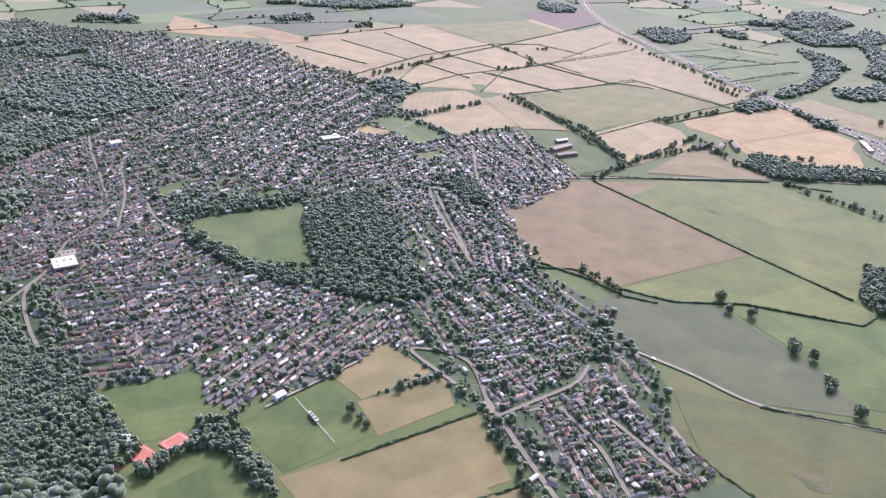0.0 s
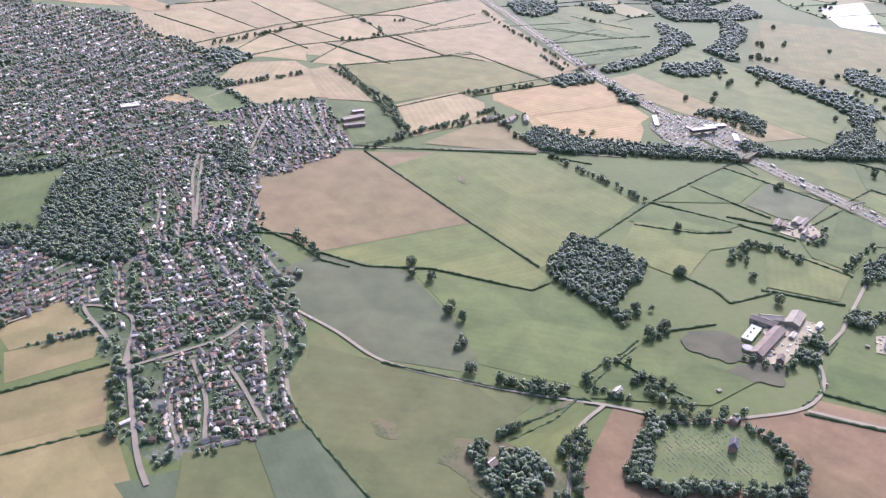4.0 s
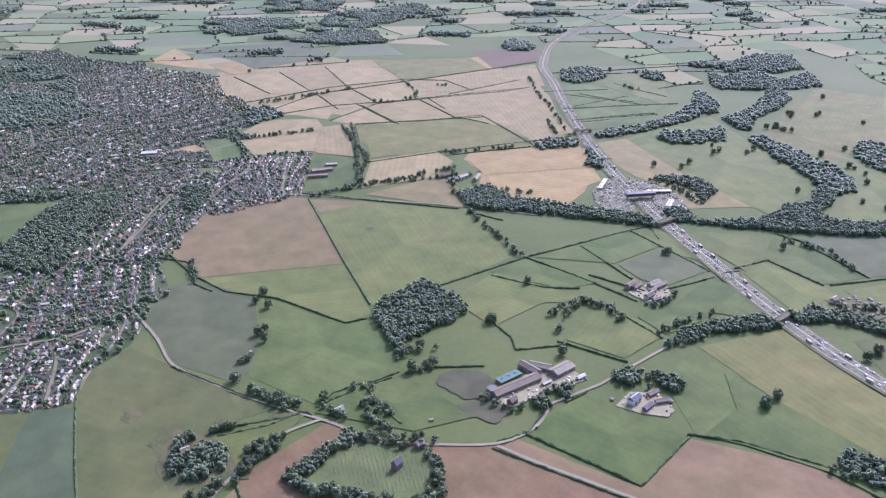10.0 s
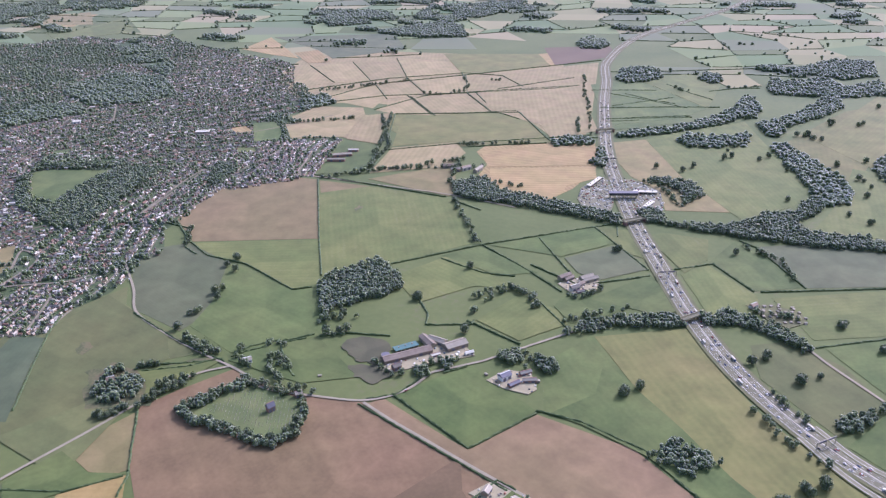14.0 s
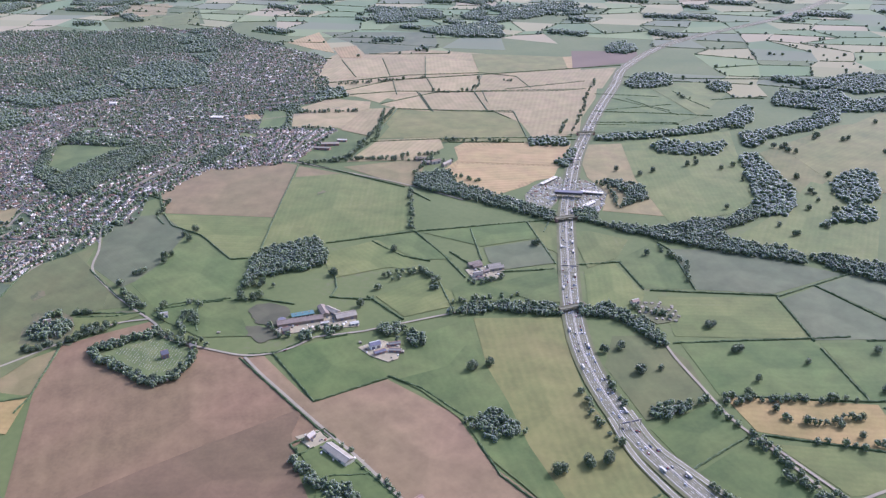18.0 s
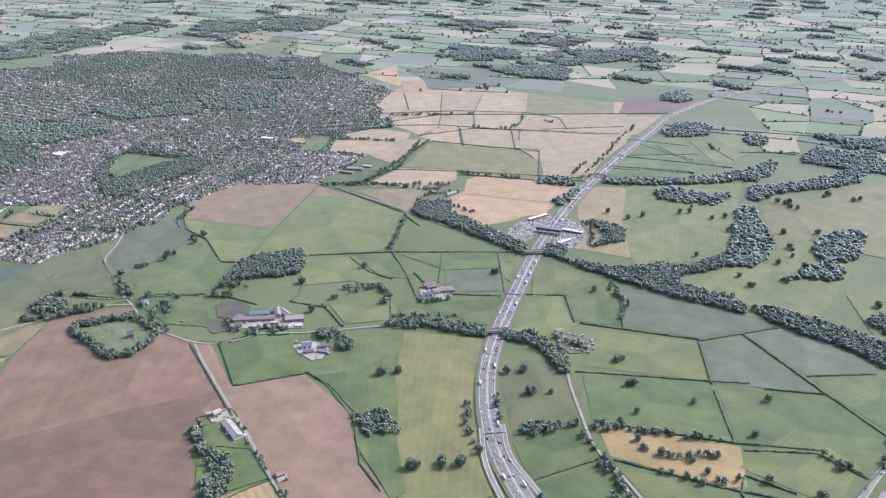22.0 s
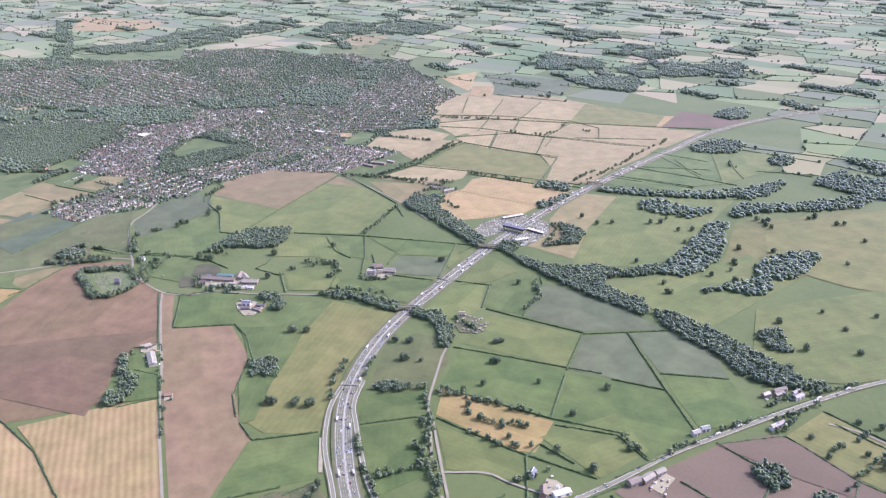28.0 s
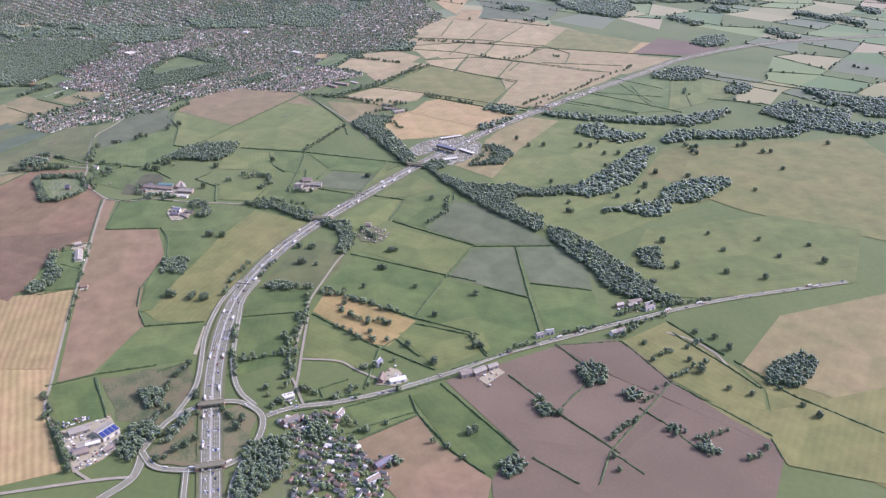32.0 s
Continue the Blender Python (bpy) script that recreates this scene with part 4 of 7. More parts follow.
field("olive", [(754, 725), (841, 787), (898, 707), (949, 645), (1022, 593), (1067, 552), (1029, 498), (986, 485), (909, 511), (869, 547), (863, 599)])
field("green", [(1039, 476), (1066, 556), (1141, 518), (1118, 406)])
field("scrub", [(1131, 409), (1147, 513), (1207, 508), (1250, 452), (1220, 411)])
field("lush", [(1119, 355), (1125, 402), (1209, 401), (1202, 350)])
field("dull", [(912, 780), (948, 806), (1006, 778), (1051, 719), (1010, 648), (932, 717)])
field("lush", [(1019, 637), (1054, 718), (1100, 683), (1074, 600)])
field("lush", [(1078, 595), (1105, 679), (1199, 622), (1203, 552), (1169, 556)])
field("gold", [(1059, 734), (1195, 807), (1232, 749), (1217, 732), (1106, 693)])
field("green2", [(1124, 682), (1220, 729), (1259, 718), (1257, 696), (1202, 646)])
field("lush", [(979, 815), (1110, 900), (1187, 810), (1055, 733)])
field("green2", [(918, 903), (1043, 984), (1105, 903), (973, 821)])
field("grey", [(1050, 982), (1077, 1042), (1211, 976), (1111, 904)])
field("grey", [(1079, 1046), (1108, 1105), (1163, 1115), (1241, 1071), (1181, 1003)])
field("lush", [(1116, 900), (1219, 975), (1307, 935), (1311, 853), (1272, 857), (1190, 810)])
field("lush", [(1222, 982), (1187, 1002), (1244, 1068), (1302, 1041), (1333, 1056), (1305, 946)])
field("grey", [(879, 1047), (949, 1092), (1099, 1101), (1038, 993), (954, 949)])
field("green", [(831, 970), (849, 1054), (884, 1038), (948, 947), (898, 914)])
field("green2", [(806, 920), (831, 962), (902, 901), (918, 830), (863, 820)])
field("green2", [(1211, 773), (1222, 884), (1300, 863), (1308, 781), (1226, 774)])
field("purple", [(1332, 778), (1335, 941), (1467, 1017), (1597, 1051), (1690, 904), (1579, 699), (1508, 736), (1464, 789)])
field("purple", [(1332, 778), (1335, 941), (1467, 1017), (1529, 875), (1451, 789)])
field("purple", [(1461, 791), (1533, 871), (1474, 1015), (1597, 1051), (1655, 932), (1576, 816)])
field("brownpink", [(1384, 625), (1376, 718), (1433, 716), (1505, 738), (1536, 712), (1499, 642), (1428, 631)])
field("purple", [(1464, 789), (1508, 736), (1579, 699), (1687, 899), (1646, 933), (1575, 817)])
field("lush", [(1339, 727), (1338, 772), (1481, 785), (1501, 740), (1447, 723)])
field("green", [(1322, 651), (1338, 724), (1373, 716), (1377, 650)])
field("olive", [(1366, 1023), (1358, 1108), (1478, 1112), (1528, 1107), (1592, 1052), (1464, 1024)])
field("olive", [(1481, 1118), (1571, 1165), (1657, 1193), (1726, 1097), (1597, 1056), (1530, 1110)])
field("straw", [(423, 1185), (583, 1268), (602, 1215), (569, 1161), (573, 1122), (555, 1079), (486, 1075), (449, 1126)])
field("straw", [(368, 1263), (541, 1400), (558, 1345), (580, 1275), (418, 1191)])
field("tan", [(601, 1321), (570, 1410), (638, 1467), (824, 1156), (737, 1124), (711, 1199), (650, 1248)])
field("olive", [(638, 1467), (664, 1495), (879, 1214), (824, 1156)])
field("pink", [(-116, 1451), (-48, 1600), (29, 1505), (46, 1426)])
field("pink", [(-46, 1603), (5, 1665), (100, 1568), (35, 1505)])
field("pink", [(8, 1669), (101, 1769), (179, 1641), (106, 1568)])
field("pink", [(58, 1416), (69, 1543), (187, 1432), (110, 1409)])
field("pink", [(76, 1544), (178, 1612), (281, 1506), (189, 1436)])
field("pink", [(180, 1616), (111, 1763), (350, 2031), (475, 1586), (290, 1511)])
field("pink", [(-227, 1476), (-308, 1703), (-155, 1579)])
field("pink", [(-304, 1710), (-223, 1774), (-81, 1629), (-154, 1582)])
field("pink", [(-220, 1778), (-134, 1851), (-18, 1687), (-79, 1632)])
field("pink", [(-159, 1880), (-7, 1886), (81, 1784), (-15, 1691)])
field("straw", [(2, 1887), (206, 2098), (265, 1961), (89, 1785)])
field("olive", [(211, 1220), (132, 1401), (332, 1531), (453, 1384), (359, 1287), (303, 1295)])
field("pink", [(248, 1077), (215, 1213), (308, 1289), (350, 1243), (353, 1164)])
field("pink", [(17, 1177), (-77, 1308), (25, 1424), (42, 1357), (81, 1226)])
field("pink", [(88, 1229), (46, 1363), (100, 1413), (162, 1223)])
field("green", [(167, 1033), (140, 1171), (187, 1200), (247, 1078)])
field("green", [(-89, 1190), (-94, 1256), (-19, 1169)])
field("straw", [(-116, 1170), (-117, 1205), (-76, 1173)])
field("straw", [(-599, 1795), (-624, 1963), (-382, 1762), (-477, 1770)])
field("straw", [(-437, 1814), (-397, 1872), (-278, 1761), (-329, 1727)])
field("grey", [(-620, 1968), (-320, 2157), (-177, 1976), (-300, 1796), (-402, 1879)])
field("straw", [(-1482, 1796), (-1601, 1935), (-1420, 2050), (-1280, 1788)])
field("green", [(-1266, 1787), (-1416, 2056), (-1306, 2067), (-1040, 1864)])
field("tan", [(261, 1053), (359, 1176), (418, 1067), (418, 1039)])
field("dull", [(132, 329), (117, 422), (188, 450), (184, 563), (317, 523), (356, 484), (344, 391), (358, 300)])
field("purple", [(260, 1958), (160, 2145), (257, 2206), (318, 2233), (371, 2127)])
field("pink", [(-912, 464), (-831, 573), (-790, 536), (-853, 456)])
field("green2", [(621, 1454), (655, 1512), (769, 1646), (836, 1492), (924, 1315), (907, 1220), (870, 1170), (848, 1131), (724, 1284)])
field("olive", [(858, 1543), (940, 1805), (1018, 1900), (1091, 1419), (1002, 1488), (986, 1353), (943, 1419)])
field("green2", [(972, 1301), (976, 1439), (1091, 1419), (1132, 1149), (938, 1115), (955, 1198)])
field("green", [(481, 1624), (636, 1708), (657, 1648), (507, 1552)])
field("green", [(512, 1540), (662, 1636), (677, 1609), (536, 1473)])
field("grass_cem", [(439, 415), (447, 443), (462, 482), (483, 485), (537, 482), (556, 434), (543, 413), (487, 414)])
field("straw", [(862, 253), (872, 348), (891, 413), (1082, 361), (1035, 272), (919, 263)])
field("grey", [(686, 869), (656, 903), (709, 976), (765, 917), (715, 858)])
field("lush", [(550, 898), (659, 1018), (704, 978), (651, 906)])
field("green2", [(539, 709), (477, 757), (513, 843), (637, 798), (581, 777)])
field("green", [(505, 841), (540, 888), (639, 847), (598, 818)])
field("green2", [(619, 702), (643, 785), (696, 764), (718, 738), (682, 680)])
field("green", [(416, 508), (434, 562), (484, 586), (560, 542), (512, 506)])
field("green", [(689, 772), (691, 819), (768, 819), (758, 783), (721, 741)])
field("green", [(723, 807), (770, 904), (831, 824), (795, 804)])
field("green2", [(660, 1020), (722, 1030), (778, 938), (731, 952)])
field("green2", [(809, 926), (732, 1023), (758, 1041), (816, 1044), (828, 978)])
field("dull", [(306, 306), (344, 391), (385, 388), (407, 293)])
field("scrub", [(310, 946), (319, 943), (319, 923), (310, 930)])
field("brown2", [(710, 472), (680, 390), (652, 311), (630, 236), (697, 174), (882, 326), (771, 397), (731, 432)])
field("scrub", [(1296, 431), (1258, 466), (1248, 499), (1340, 476), (1318, 440)])
field("scrub", [(1254, 524), (1260, 544), (1291, 554), (1332, 531), (1346, 501)])
field("water", [(1189, 2103), (1237, 2153), (1349, 2221), (1255, 1865), (1171, 1914)])
field("water", [(910, 1925), (934, 1950), (940, 1922), (918, 1904)])
field("mud", [(514, 581), (513, 605), (529, 615), (556, 612), (574, 582), (563, 565), (541, 566)])
field("mud", [(538, 555), (549, 564), (582, 568), (591, 557), (580, 536), (555, 539)])
field("olive", [(900, 1578), (995, 1956), (1197, 1873), (1349, 1590), (1151, 1465), (1022, 1434)])
field("tan", [(1420, 1255), (1450, 1439), (1557, 1512), (1702, 1278), (1657, 1193), (1571, 1165), (1481, 1118)])
field("gold", [(424, 276), (458, 321), (498, 273), (436, 243)])
field("green", [(368, 267), (380, 320), (425, 309), (457, 323), (423, 277), (397, 242)])
field("scrub", [(295, 424), (307, 451), (343, 453), (377, 487), (406, 504), (382, 456), (378, 429), (402, 408), (347, 376), (318, 400)])
field("scrub", [(249, 454), (246, 463), (247, 469), (255, 469), (264, 465), (266, 457), (267, 448), (260, 447)])
field("green2", [(1260, 1092), (1125, 1272), (1187, 1496), (1296, 1584), (1408, 1426), (1339, 1199)])
field("pink", [(290, 1511), (193, 1635), (346, 1856), (525, 1468), (458, 1388), (414, 1456)])
field("olive", [(-56, 1963), (174, 2065), (247, 1956), (95, 1772)])
field("green", [(531, 1508), (401, 1807), (487, 1893), (683, 1712), (651, 1622)])
field("green2", [(489, 1895), (584, 2005), (671, 1928), (684, 1714)])
field("tan", [(2, 321), (-60, 393), (32, 443), (102, 364), (47, 315)])
field("tan", [(63, 312), (114, 354), (145, 301)])
field("straw", [(-2292, 929), (-2726, 1071), (-2344, 1368), (-2102, 1171)])
field("green", [(-1645, 816), (-1716, 1065), (-1682, 1258), (-1358, 1131), (-1488, 861)])
field("purple", [(1502, 1015), (1590, 1053), (1629, 1031), (1684, 953), (1587, 781), (1530, 909)])
field("olive", [(1506, 1022), (1563, 1086), (1608, 1296), (1721, 1112), (1637, 1029), (1600, 1044)])
field("pink", [(-73, 1290), (-70, 1390), (25, 1421), (58, 1376), (52, 1317), (19, 1279)])
field("pink", [(-52, 1252), (50, 1335), (66, 1329), (99, 1231), (9, 1183)])
field("pink", [(58, 1376), (104, 1389), (179, 1221), (111, 1221)])
field("green", [(112, 1218), (184, 1216), (245, 1074), (174, 1041), (133, 1140)])
field("green", [(-118, 1233), (-83, 1257), (-33, 1215), (1, 1158), (-41, 1137), (-77, 1182)])
field("straw", [(-136, 1186), (-118, 1208), (-79, 1185), (-100, 1159)])
field("green2", [(-44, 1091), (-14, 1111), (1, 1089), (-25, 1067)])
field("tan", [(-1484, 1789), (-1611, 1913), (-1473, 2070), (-1281, 1901)])
field("green2", [(-1403, 1788), (-1256, 1891), (-1285, 2042), (-1064, 1867), (-1181, 1672)])
field("green", [(-565, 851), (-562, 906), (-520, 904), (-516, 840)])
field("green", [(759, 567), (789, 618), (779, 680), (879, 598), (932, 548), (999, 499), (997, 480), (958, 495), (916, 509), (861, 544), (793, 564)])
field("green", [(759, 415), (769, 450), (807, 441), (886, 415), (877, 382), (870, 363), (876, 345), (847, 354), (812, 378), (802, 392)])
field("teal", [(163, 440), (199, 455), (230, 412), (261, 372), (296, 327), (224, 310)])
field("green2", [(342, 451), (372, 477), (396, 496), (410, 502), (406, 479), (390, 453), (383, 420), (374, 432), (357, 443)])
field("purple", [(1333, 939), (1358, 1016), (1389, 1025), (1478, 1022), (1535, 1030), (1598, 1035), (1488, 993), (1423, 965)])

# woods
wood([(403, 698), (403, 731), (434, 793), (481, 767), (504, 733), (490, 701), (457, 653), (462, 620)])
wood([(-157, 861), (-150, 912), (-88, 948), (-66, 891), (-44, 802), (-27, 750), (-9, 713), (-16, 689), (-94, 690), (-116, 714), (-130, 765)])
wood([(-457, 727), (-407, 690), (-341, 567), (-309, 524), (-253, 416), (-295, 414)])
wood([(-170, 501), (-147, 506), (-97, 426), (-111, 424), (-148, 468), (-171, 466), (-188, 437), (-201, 442), (-169, 472)])
wood([(318, 428), (320, 442), (333, 448), (337, 439), (328, 435), (333, 420), (354, 415), (358, 405), (341, 401), (343, 391), (337, 393), (327, 408)])
wood([(336, 443), (357, 441), (371, 435), (377, 417), (370, 402), (361, 392), (352, 391), (349, 400), (361, 403), (357, 417), (344, 423)])
wood([(396, 1093), (432, 1143), (504, 1071), (474, 1039), (423, 1047)])
wood([(706, 1077), (763, 1078), (828, 1099), (861, 1139), (891, 1164), (921, 1148), (941, 1126), (983, 1128), (1010, 1141), (1040, 1127), (1054, 1101), (1009, 1095), (951, 1078), (873, 1070), (785, 1065)])
wood([(1050, 1126), (1072, 1150), (1129, 1156), (1184, 1157), (1226, 1155), (1270, 1152), (1299, 1146), (1321, 1168), (1326, 1146), (1306, 1118), (1277, 1098), (1239, 1091), (1188, 1106), (1141, 1101), (1080, 1108)])
wood([(680, 1242), (705, 1260), (751, 1253), (778, 1206), (766, 1183), (756, 1147), (749, 1187), (735, 1213)])
wood([(416, 1046), (432, 1096), (576, 1087), (681, 1072), (695, 1040), (545, 1045)])
wood([(861, 544), (878, 578), (921, 562), (902, 533)])
wood([(1334, 531), (1342, 586), (1395, 551), (1415, 517), (1414, 485), (1364, 512)])
wood([(758, 399), (756, 408), (794, 400), (814, 398), (827, 406), (854, 396), (869, 382), (879, 371), (877, 353), (864, 351), (845, 361), (845, 377), (823, 384), (798, 387)])
wood([(1389, 933), (1384, 949), (1393, 965), (1412, 963), (1429, 946), (1425, 927), (1407, 924)])
wood([(1493, 751), (1485, 775), (1505, 784), (1513, 754)])
wood([(1498, 1149), (1497, 1212), (1528, 1206), (1549, 1151), (1522, 1119)])
wood([(1176, 1200), (1187, 1242), (1247, 1200), (1227, 1180)])
wood([(-479, 408), (-435, 532), (-312, 588), (-200, 465), (-252, 379)])
wood([(-281, 830), (-249, 800), (-213, 769), (-177, 742), (-126, 733), (-117, 704), (-168, 716), (-227, 761), (-272, 805)])
wood([(-385, 2162), (-312, 2292), (-169, 2304), (-96, 2211), (-216, 2134)])
wood([(-398, 2420), (-455, 2670), (-342, 2647), (-247, 2905), (-71, 2796), (-169, 2583), (-252, 2341)])
wood([(-763, 2283), (-758, 2416), (-525, 2476), (-423, 2375), (-596, 2237)])
wood([(-748, 2748), (-781, 2856), (-494, 2892), (-468, 2742), (-615, 2673)])
wood([(225, 2217), (234, 2329), (318, 2245), (302, 2180)])
wood([(-637, 428), (-601, 605), (-510, 711), (-377, 629), (-263, 514), (-289, 383), (-365, 274), (-638, 296)])
wood([(1185, 443), (1178, 458), (1193, 471), (1217, 468), (1216, 448)])
wood([(431, 417), (441, 450), (459, 489), (470, 479), (451, 441), (441, 409)])
wood([(435, 415), (487, 414), (542, 413), (555, 430), (558, 422), (549, 403), (492, 403), (440, 404)])
wood([(555, 431), (539, 474), (546, 474), (563, 431)])
wood([(-913, 360), (-811, 610), (-711, 806), (-641, 883), (-580, 816), (-613, 687), (-668, 524), (-736, 341)])
wood([(-2588, 928), (-2465, 965), (-1772, 839), (-1382, 733), (-1513, 712)])
wood([(-1775, 833), (-1830, 1283), (-2031, 1745), (-1848, 1722), (-1566, 1198), (-1583, 924)])
wood([(-1631, 508), (-1490, 689), (-1529, 792), (-1396, 708), (-1468, 488)])
wood([(722, 716), (736, 750), (777, 782), (822, 808), (843, 788), (812, 773), (770, 755), (729, 713)])
wood([(850, 816), (874, 848), (916, 835), (952, 815), (978, 793), (970, 783), (951, 797), (922, 812), (887, 816), (863, 800)])
wood([(1566, 960), (1566, 981), (1587, 982), (1588, 966)])
wood([(1531, 953), (1530, 968), (1544, 972), (1545, 954)])
wood([(1452, 950), (1452, 967), (1471, 971), (1473, 951)])
wood([(1430, 844), (1431, 860), (1449, 857), (1449, 841)])
wood([(1330, 598), (1331, 614), (1361, 625), (1372, 617), (1364, 597), (1347, 591)])
wood([(1284, 444), (1274, 457), (1259, 474), (1243, 487), (1251, 491), (1273, 474), (1287, 457)])
wood([(1246, 417), (1242, 448), (1267, 454), (1281, 433), (1299, 411), (1288, 399)])
wood([(1421, 644), (1426, 668), (1439, 670), (1439, 648)])
wood([(-689, 1254), (-707, 1438), (-555, 1445), (-411, 1335), (-437, 1242), (-520, 1183)])
wood([(-702, 950), (-587, 1183), (-482, 1146), (-561, 971)])
wood([(-1211, 717), (-1239, 823), (-1046, 814), (-1015, 727)])
wood([(-695, 721), (-589, 920), (-461, 897), (-464, 756), (-553, 677)])
wood([(-976, 1678), (-962, 1775), (-622, 1560), (-550, 1452), (-740, 1541)])
wood([(-304, 866), (-243, 900), (-163, 946), (-157, 925), (-236, 880), (-293, 851)])
wood([(-138, 1427), (-114, 1479), (-47, 1431), (-80, 1338)])
wood([(-19, 1014), (36, 990), (58, 909), (24, 926)])
wood([(-677, 2194), (-756, 2412), (-613, 2450), (-470, 2419), (-468, 2272), (-563, 2171)])
wood([(-682, 2682), (-682, 2852), (-499, 2840), (-468, 2666)])
wood([(-363, 2390), (-433, 2593), (-331, 2566), (-240, 2394)])
wood([(-367, 2143), (-275, 2377), (-167, 2335), (-151, 2204), (-260, 2138)])
wood([(-397, 2646), (-286, 2769), (-98, 2813), (-71, 2672), (-199, 2557)])
wood([(230, 2235), (220, 2307), (281, 2307), (314, 2223), (280, 2177)])
wood([(-1253, 2889), (-1039, 2999), (-899, 2920), (-1041, 2788)])
wood([(-1669, 1769), (-1965, 2038), (-1808, 2151), (-1880, 2381), (-1518, 2443), (-1378, 2161), (-1570, 2061), (-1456, 1832)])
wood([(-1767, 1055), (-1977, 1298), (-2085, 1530), (-1973, 1583), (-1755, 1305), (-1605, 1083)])
wood([(464, 1367), (486, 1402), (521, 1416), (545, 1384), (484, 1347)])
wood([(564, 1277), (567, 1335), (556, 1366), (573, 1365), (601, 1272)])
wood([(674, 637), (689, 655), (702, 643), (690, 628)])
wood([(712, 642), (720, 660), (743, 643), (738, 628)])
wood([(1006, 667), (1008, 678), (1032, 697), (1040, 687), (1029, 663), (1013, 657)])
wood([(603, 575), (606, 589), (627, 577), (619, 566)])
wood([(620, 597), (632, 615), (645, 606), (633, 591)])
wood([(561, 1452), (589, 1498), (643, 1538), (681, 1595), (708, 1655), (732, 1730), (737, 1844), (759, 1830), (786, 1747), (787, 1678), (761, 1672), (726, 1599), (678, 1537), (612, 1470), (571, 1442)])
wood([(793, 1637), (826, 1678), (861, 1766), (887, 1853), (901, 1964), (916, 1946), (934, 1831), (908, 1748), (877, 1694), (847, 1639), (844, 1564), (821, 1571)])
wood([(773, 1918), (765, 2029), (808, 2006), (849, 2047), (879, 2081), (929, 2006), (996, 2101), (1013, 1975), (942, 1924), (878, 1898), (821, 1892), (793, 1886)])
wood([(798, 2109), (833, 2193), (881, 2288), (970, 2303), (989, 2155), (916, 2084), (850, 2107), (821, 2061)])
wood([(674, 1470), (685, 1516), (740, 1519), (782, 1560), (797, 1545), (793, 1485), (750, 1453), (702, 1439)])
wood([(835, 1501), (853, 1531), (886, 1477), (925, 1432), (965, 1377), (982, 1314), (981, 1260), (951, 1242), (925, 1281), (905, 1342), (875, 1403)])
wood([(863, 1137), (874, 1178), (914, 1189), (917, 1241), (936, 1268), (952, 1240), (934, 1178), (904, 1134), (877, 1115)])
wood([(441, 1877), (423, 1977), (466, 2021), (506, 2010), (538, 1931), (515, 1888), (473, 1852)])
wood([(614, 1956), (621, 2022), (651, 2014), (672, 1964), (651, 1923)])
wood([(228, 2218), (218, 2282), (280, 2298), (316, 2216), (255, 2174)])
wood([(1005, 1446), (1013, 1500), (1042, 1551), (1065, 1514), (1087, 1419), (1063, 1349), (1032, 1387)])
wood([(1037, 1242), (1045, 1311), (1054, 1357), (1093, 1360), (1100, 1304), (1057, 1287)])
wood([(700, 1094), (726, 1123), (750, 1086), (724, 1061)])

# hedges
hedge([(186, 1016), (324, 816), (394, 719)])
hedge([(457, 789), (540, 895), (686, 1045)])
hedge([(382, 673), (284, 706), (218, 705), (165, 731)])
hedge([(540, 895), (623, 850), (686, 810)])
hedge([(602, 950), (677, 865)])
hedge([(151, 740), (92, 783), (62, 904)])
hedge([(400, 689), (382, 673)])
hedge([(623, 865), (693, 838)])
hedge([(662, 1018), (768, 912)])
hedge([(509, 831), (577, 816), (619, 825)])
hedge([(715, 849), (772, 899)])
hedge([(792, 927), (839, 971)])
hedge([(611, 696), (687, 673)])
hedge([(664, 780), (719, 730)])
hedge([(606, 530), (712, 485), (748, 564)])
hedge([(746, 566), (789, 568), (868, 549)])
hedge([(889, 525), (932, 496), (982, 482)])
hedge([(904, 913), (1051, 994)])
hedge([(836, 969), (898, 909)])
hedge([(977, 805), (1144, 935)])
hedge([(1074, 602), (1101, 681)])
hedge([(1061, 735), (1187, 808), (1266, 867)])
hedge([(1160, 936), (1218, 977)])
hedge([(1110, 900), (1044, 986), (1106, 1107)])
hedge([(1076, 1045), (1218, 977), (1308, 936)])
hedge([(1120, 888), (1188, 808)])
hedge([(1277, 856), (1307, 852)])
hedge([(1112, 690), (1218, 731), (1308, 778)])
hedge([(1036, 481), (1063, 555)])
hedge([(996, 482), (1036, 481)])
hedge([(952, 947), (881, 1043), (853, 1060)])
hedge([(1148, 472), (1145, 517)])
hedge([(1184, 1001), (1243, 1069)])
hedge([(1115, 348), (1118, 406), (1134, 478)])
hedge([(1126, 405), (1211, 403)])
hedge([(1337, 727), (1374, 719), (1447, 723), (1495, 737)])
hedge([(1335, 770), (1482, 788)])
hedge([(1359, 852), (1420, 860), (1458, 865), (1538, 883)])
hedge([(1334, 942), (1366, 1023), (1468, 1019), (1597, 1051)])
hedge([(1464, 1023), (1529, 875), (1565, 832)])
hedge([(1497, 794), (1556, 816)])
hedge([(1383, 623), (1374, 719)])
hedge([(1372, 622), (1425, 625)])
hedge([(1383, 1095), (1475, 1105), (1528, 1107)])
hedge([(1301, 684), (1234, 734), (1221, 764), (1273, 774)])
hedge([(172, 504), (195, 463), (231, 414), (287, 342)])
hedge([(-64, 463), (31, 523)])
hedge([(-32, 397), (60, 446)])
hedge([(166, 1031), (415, 1034)])
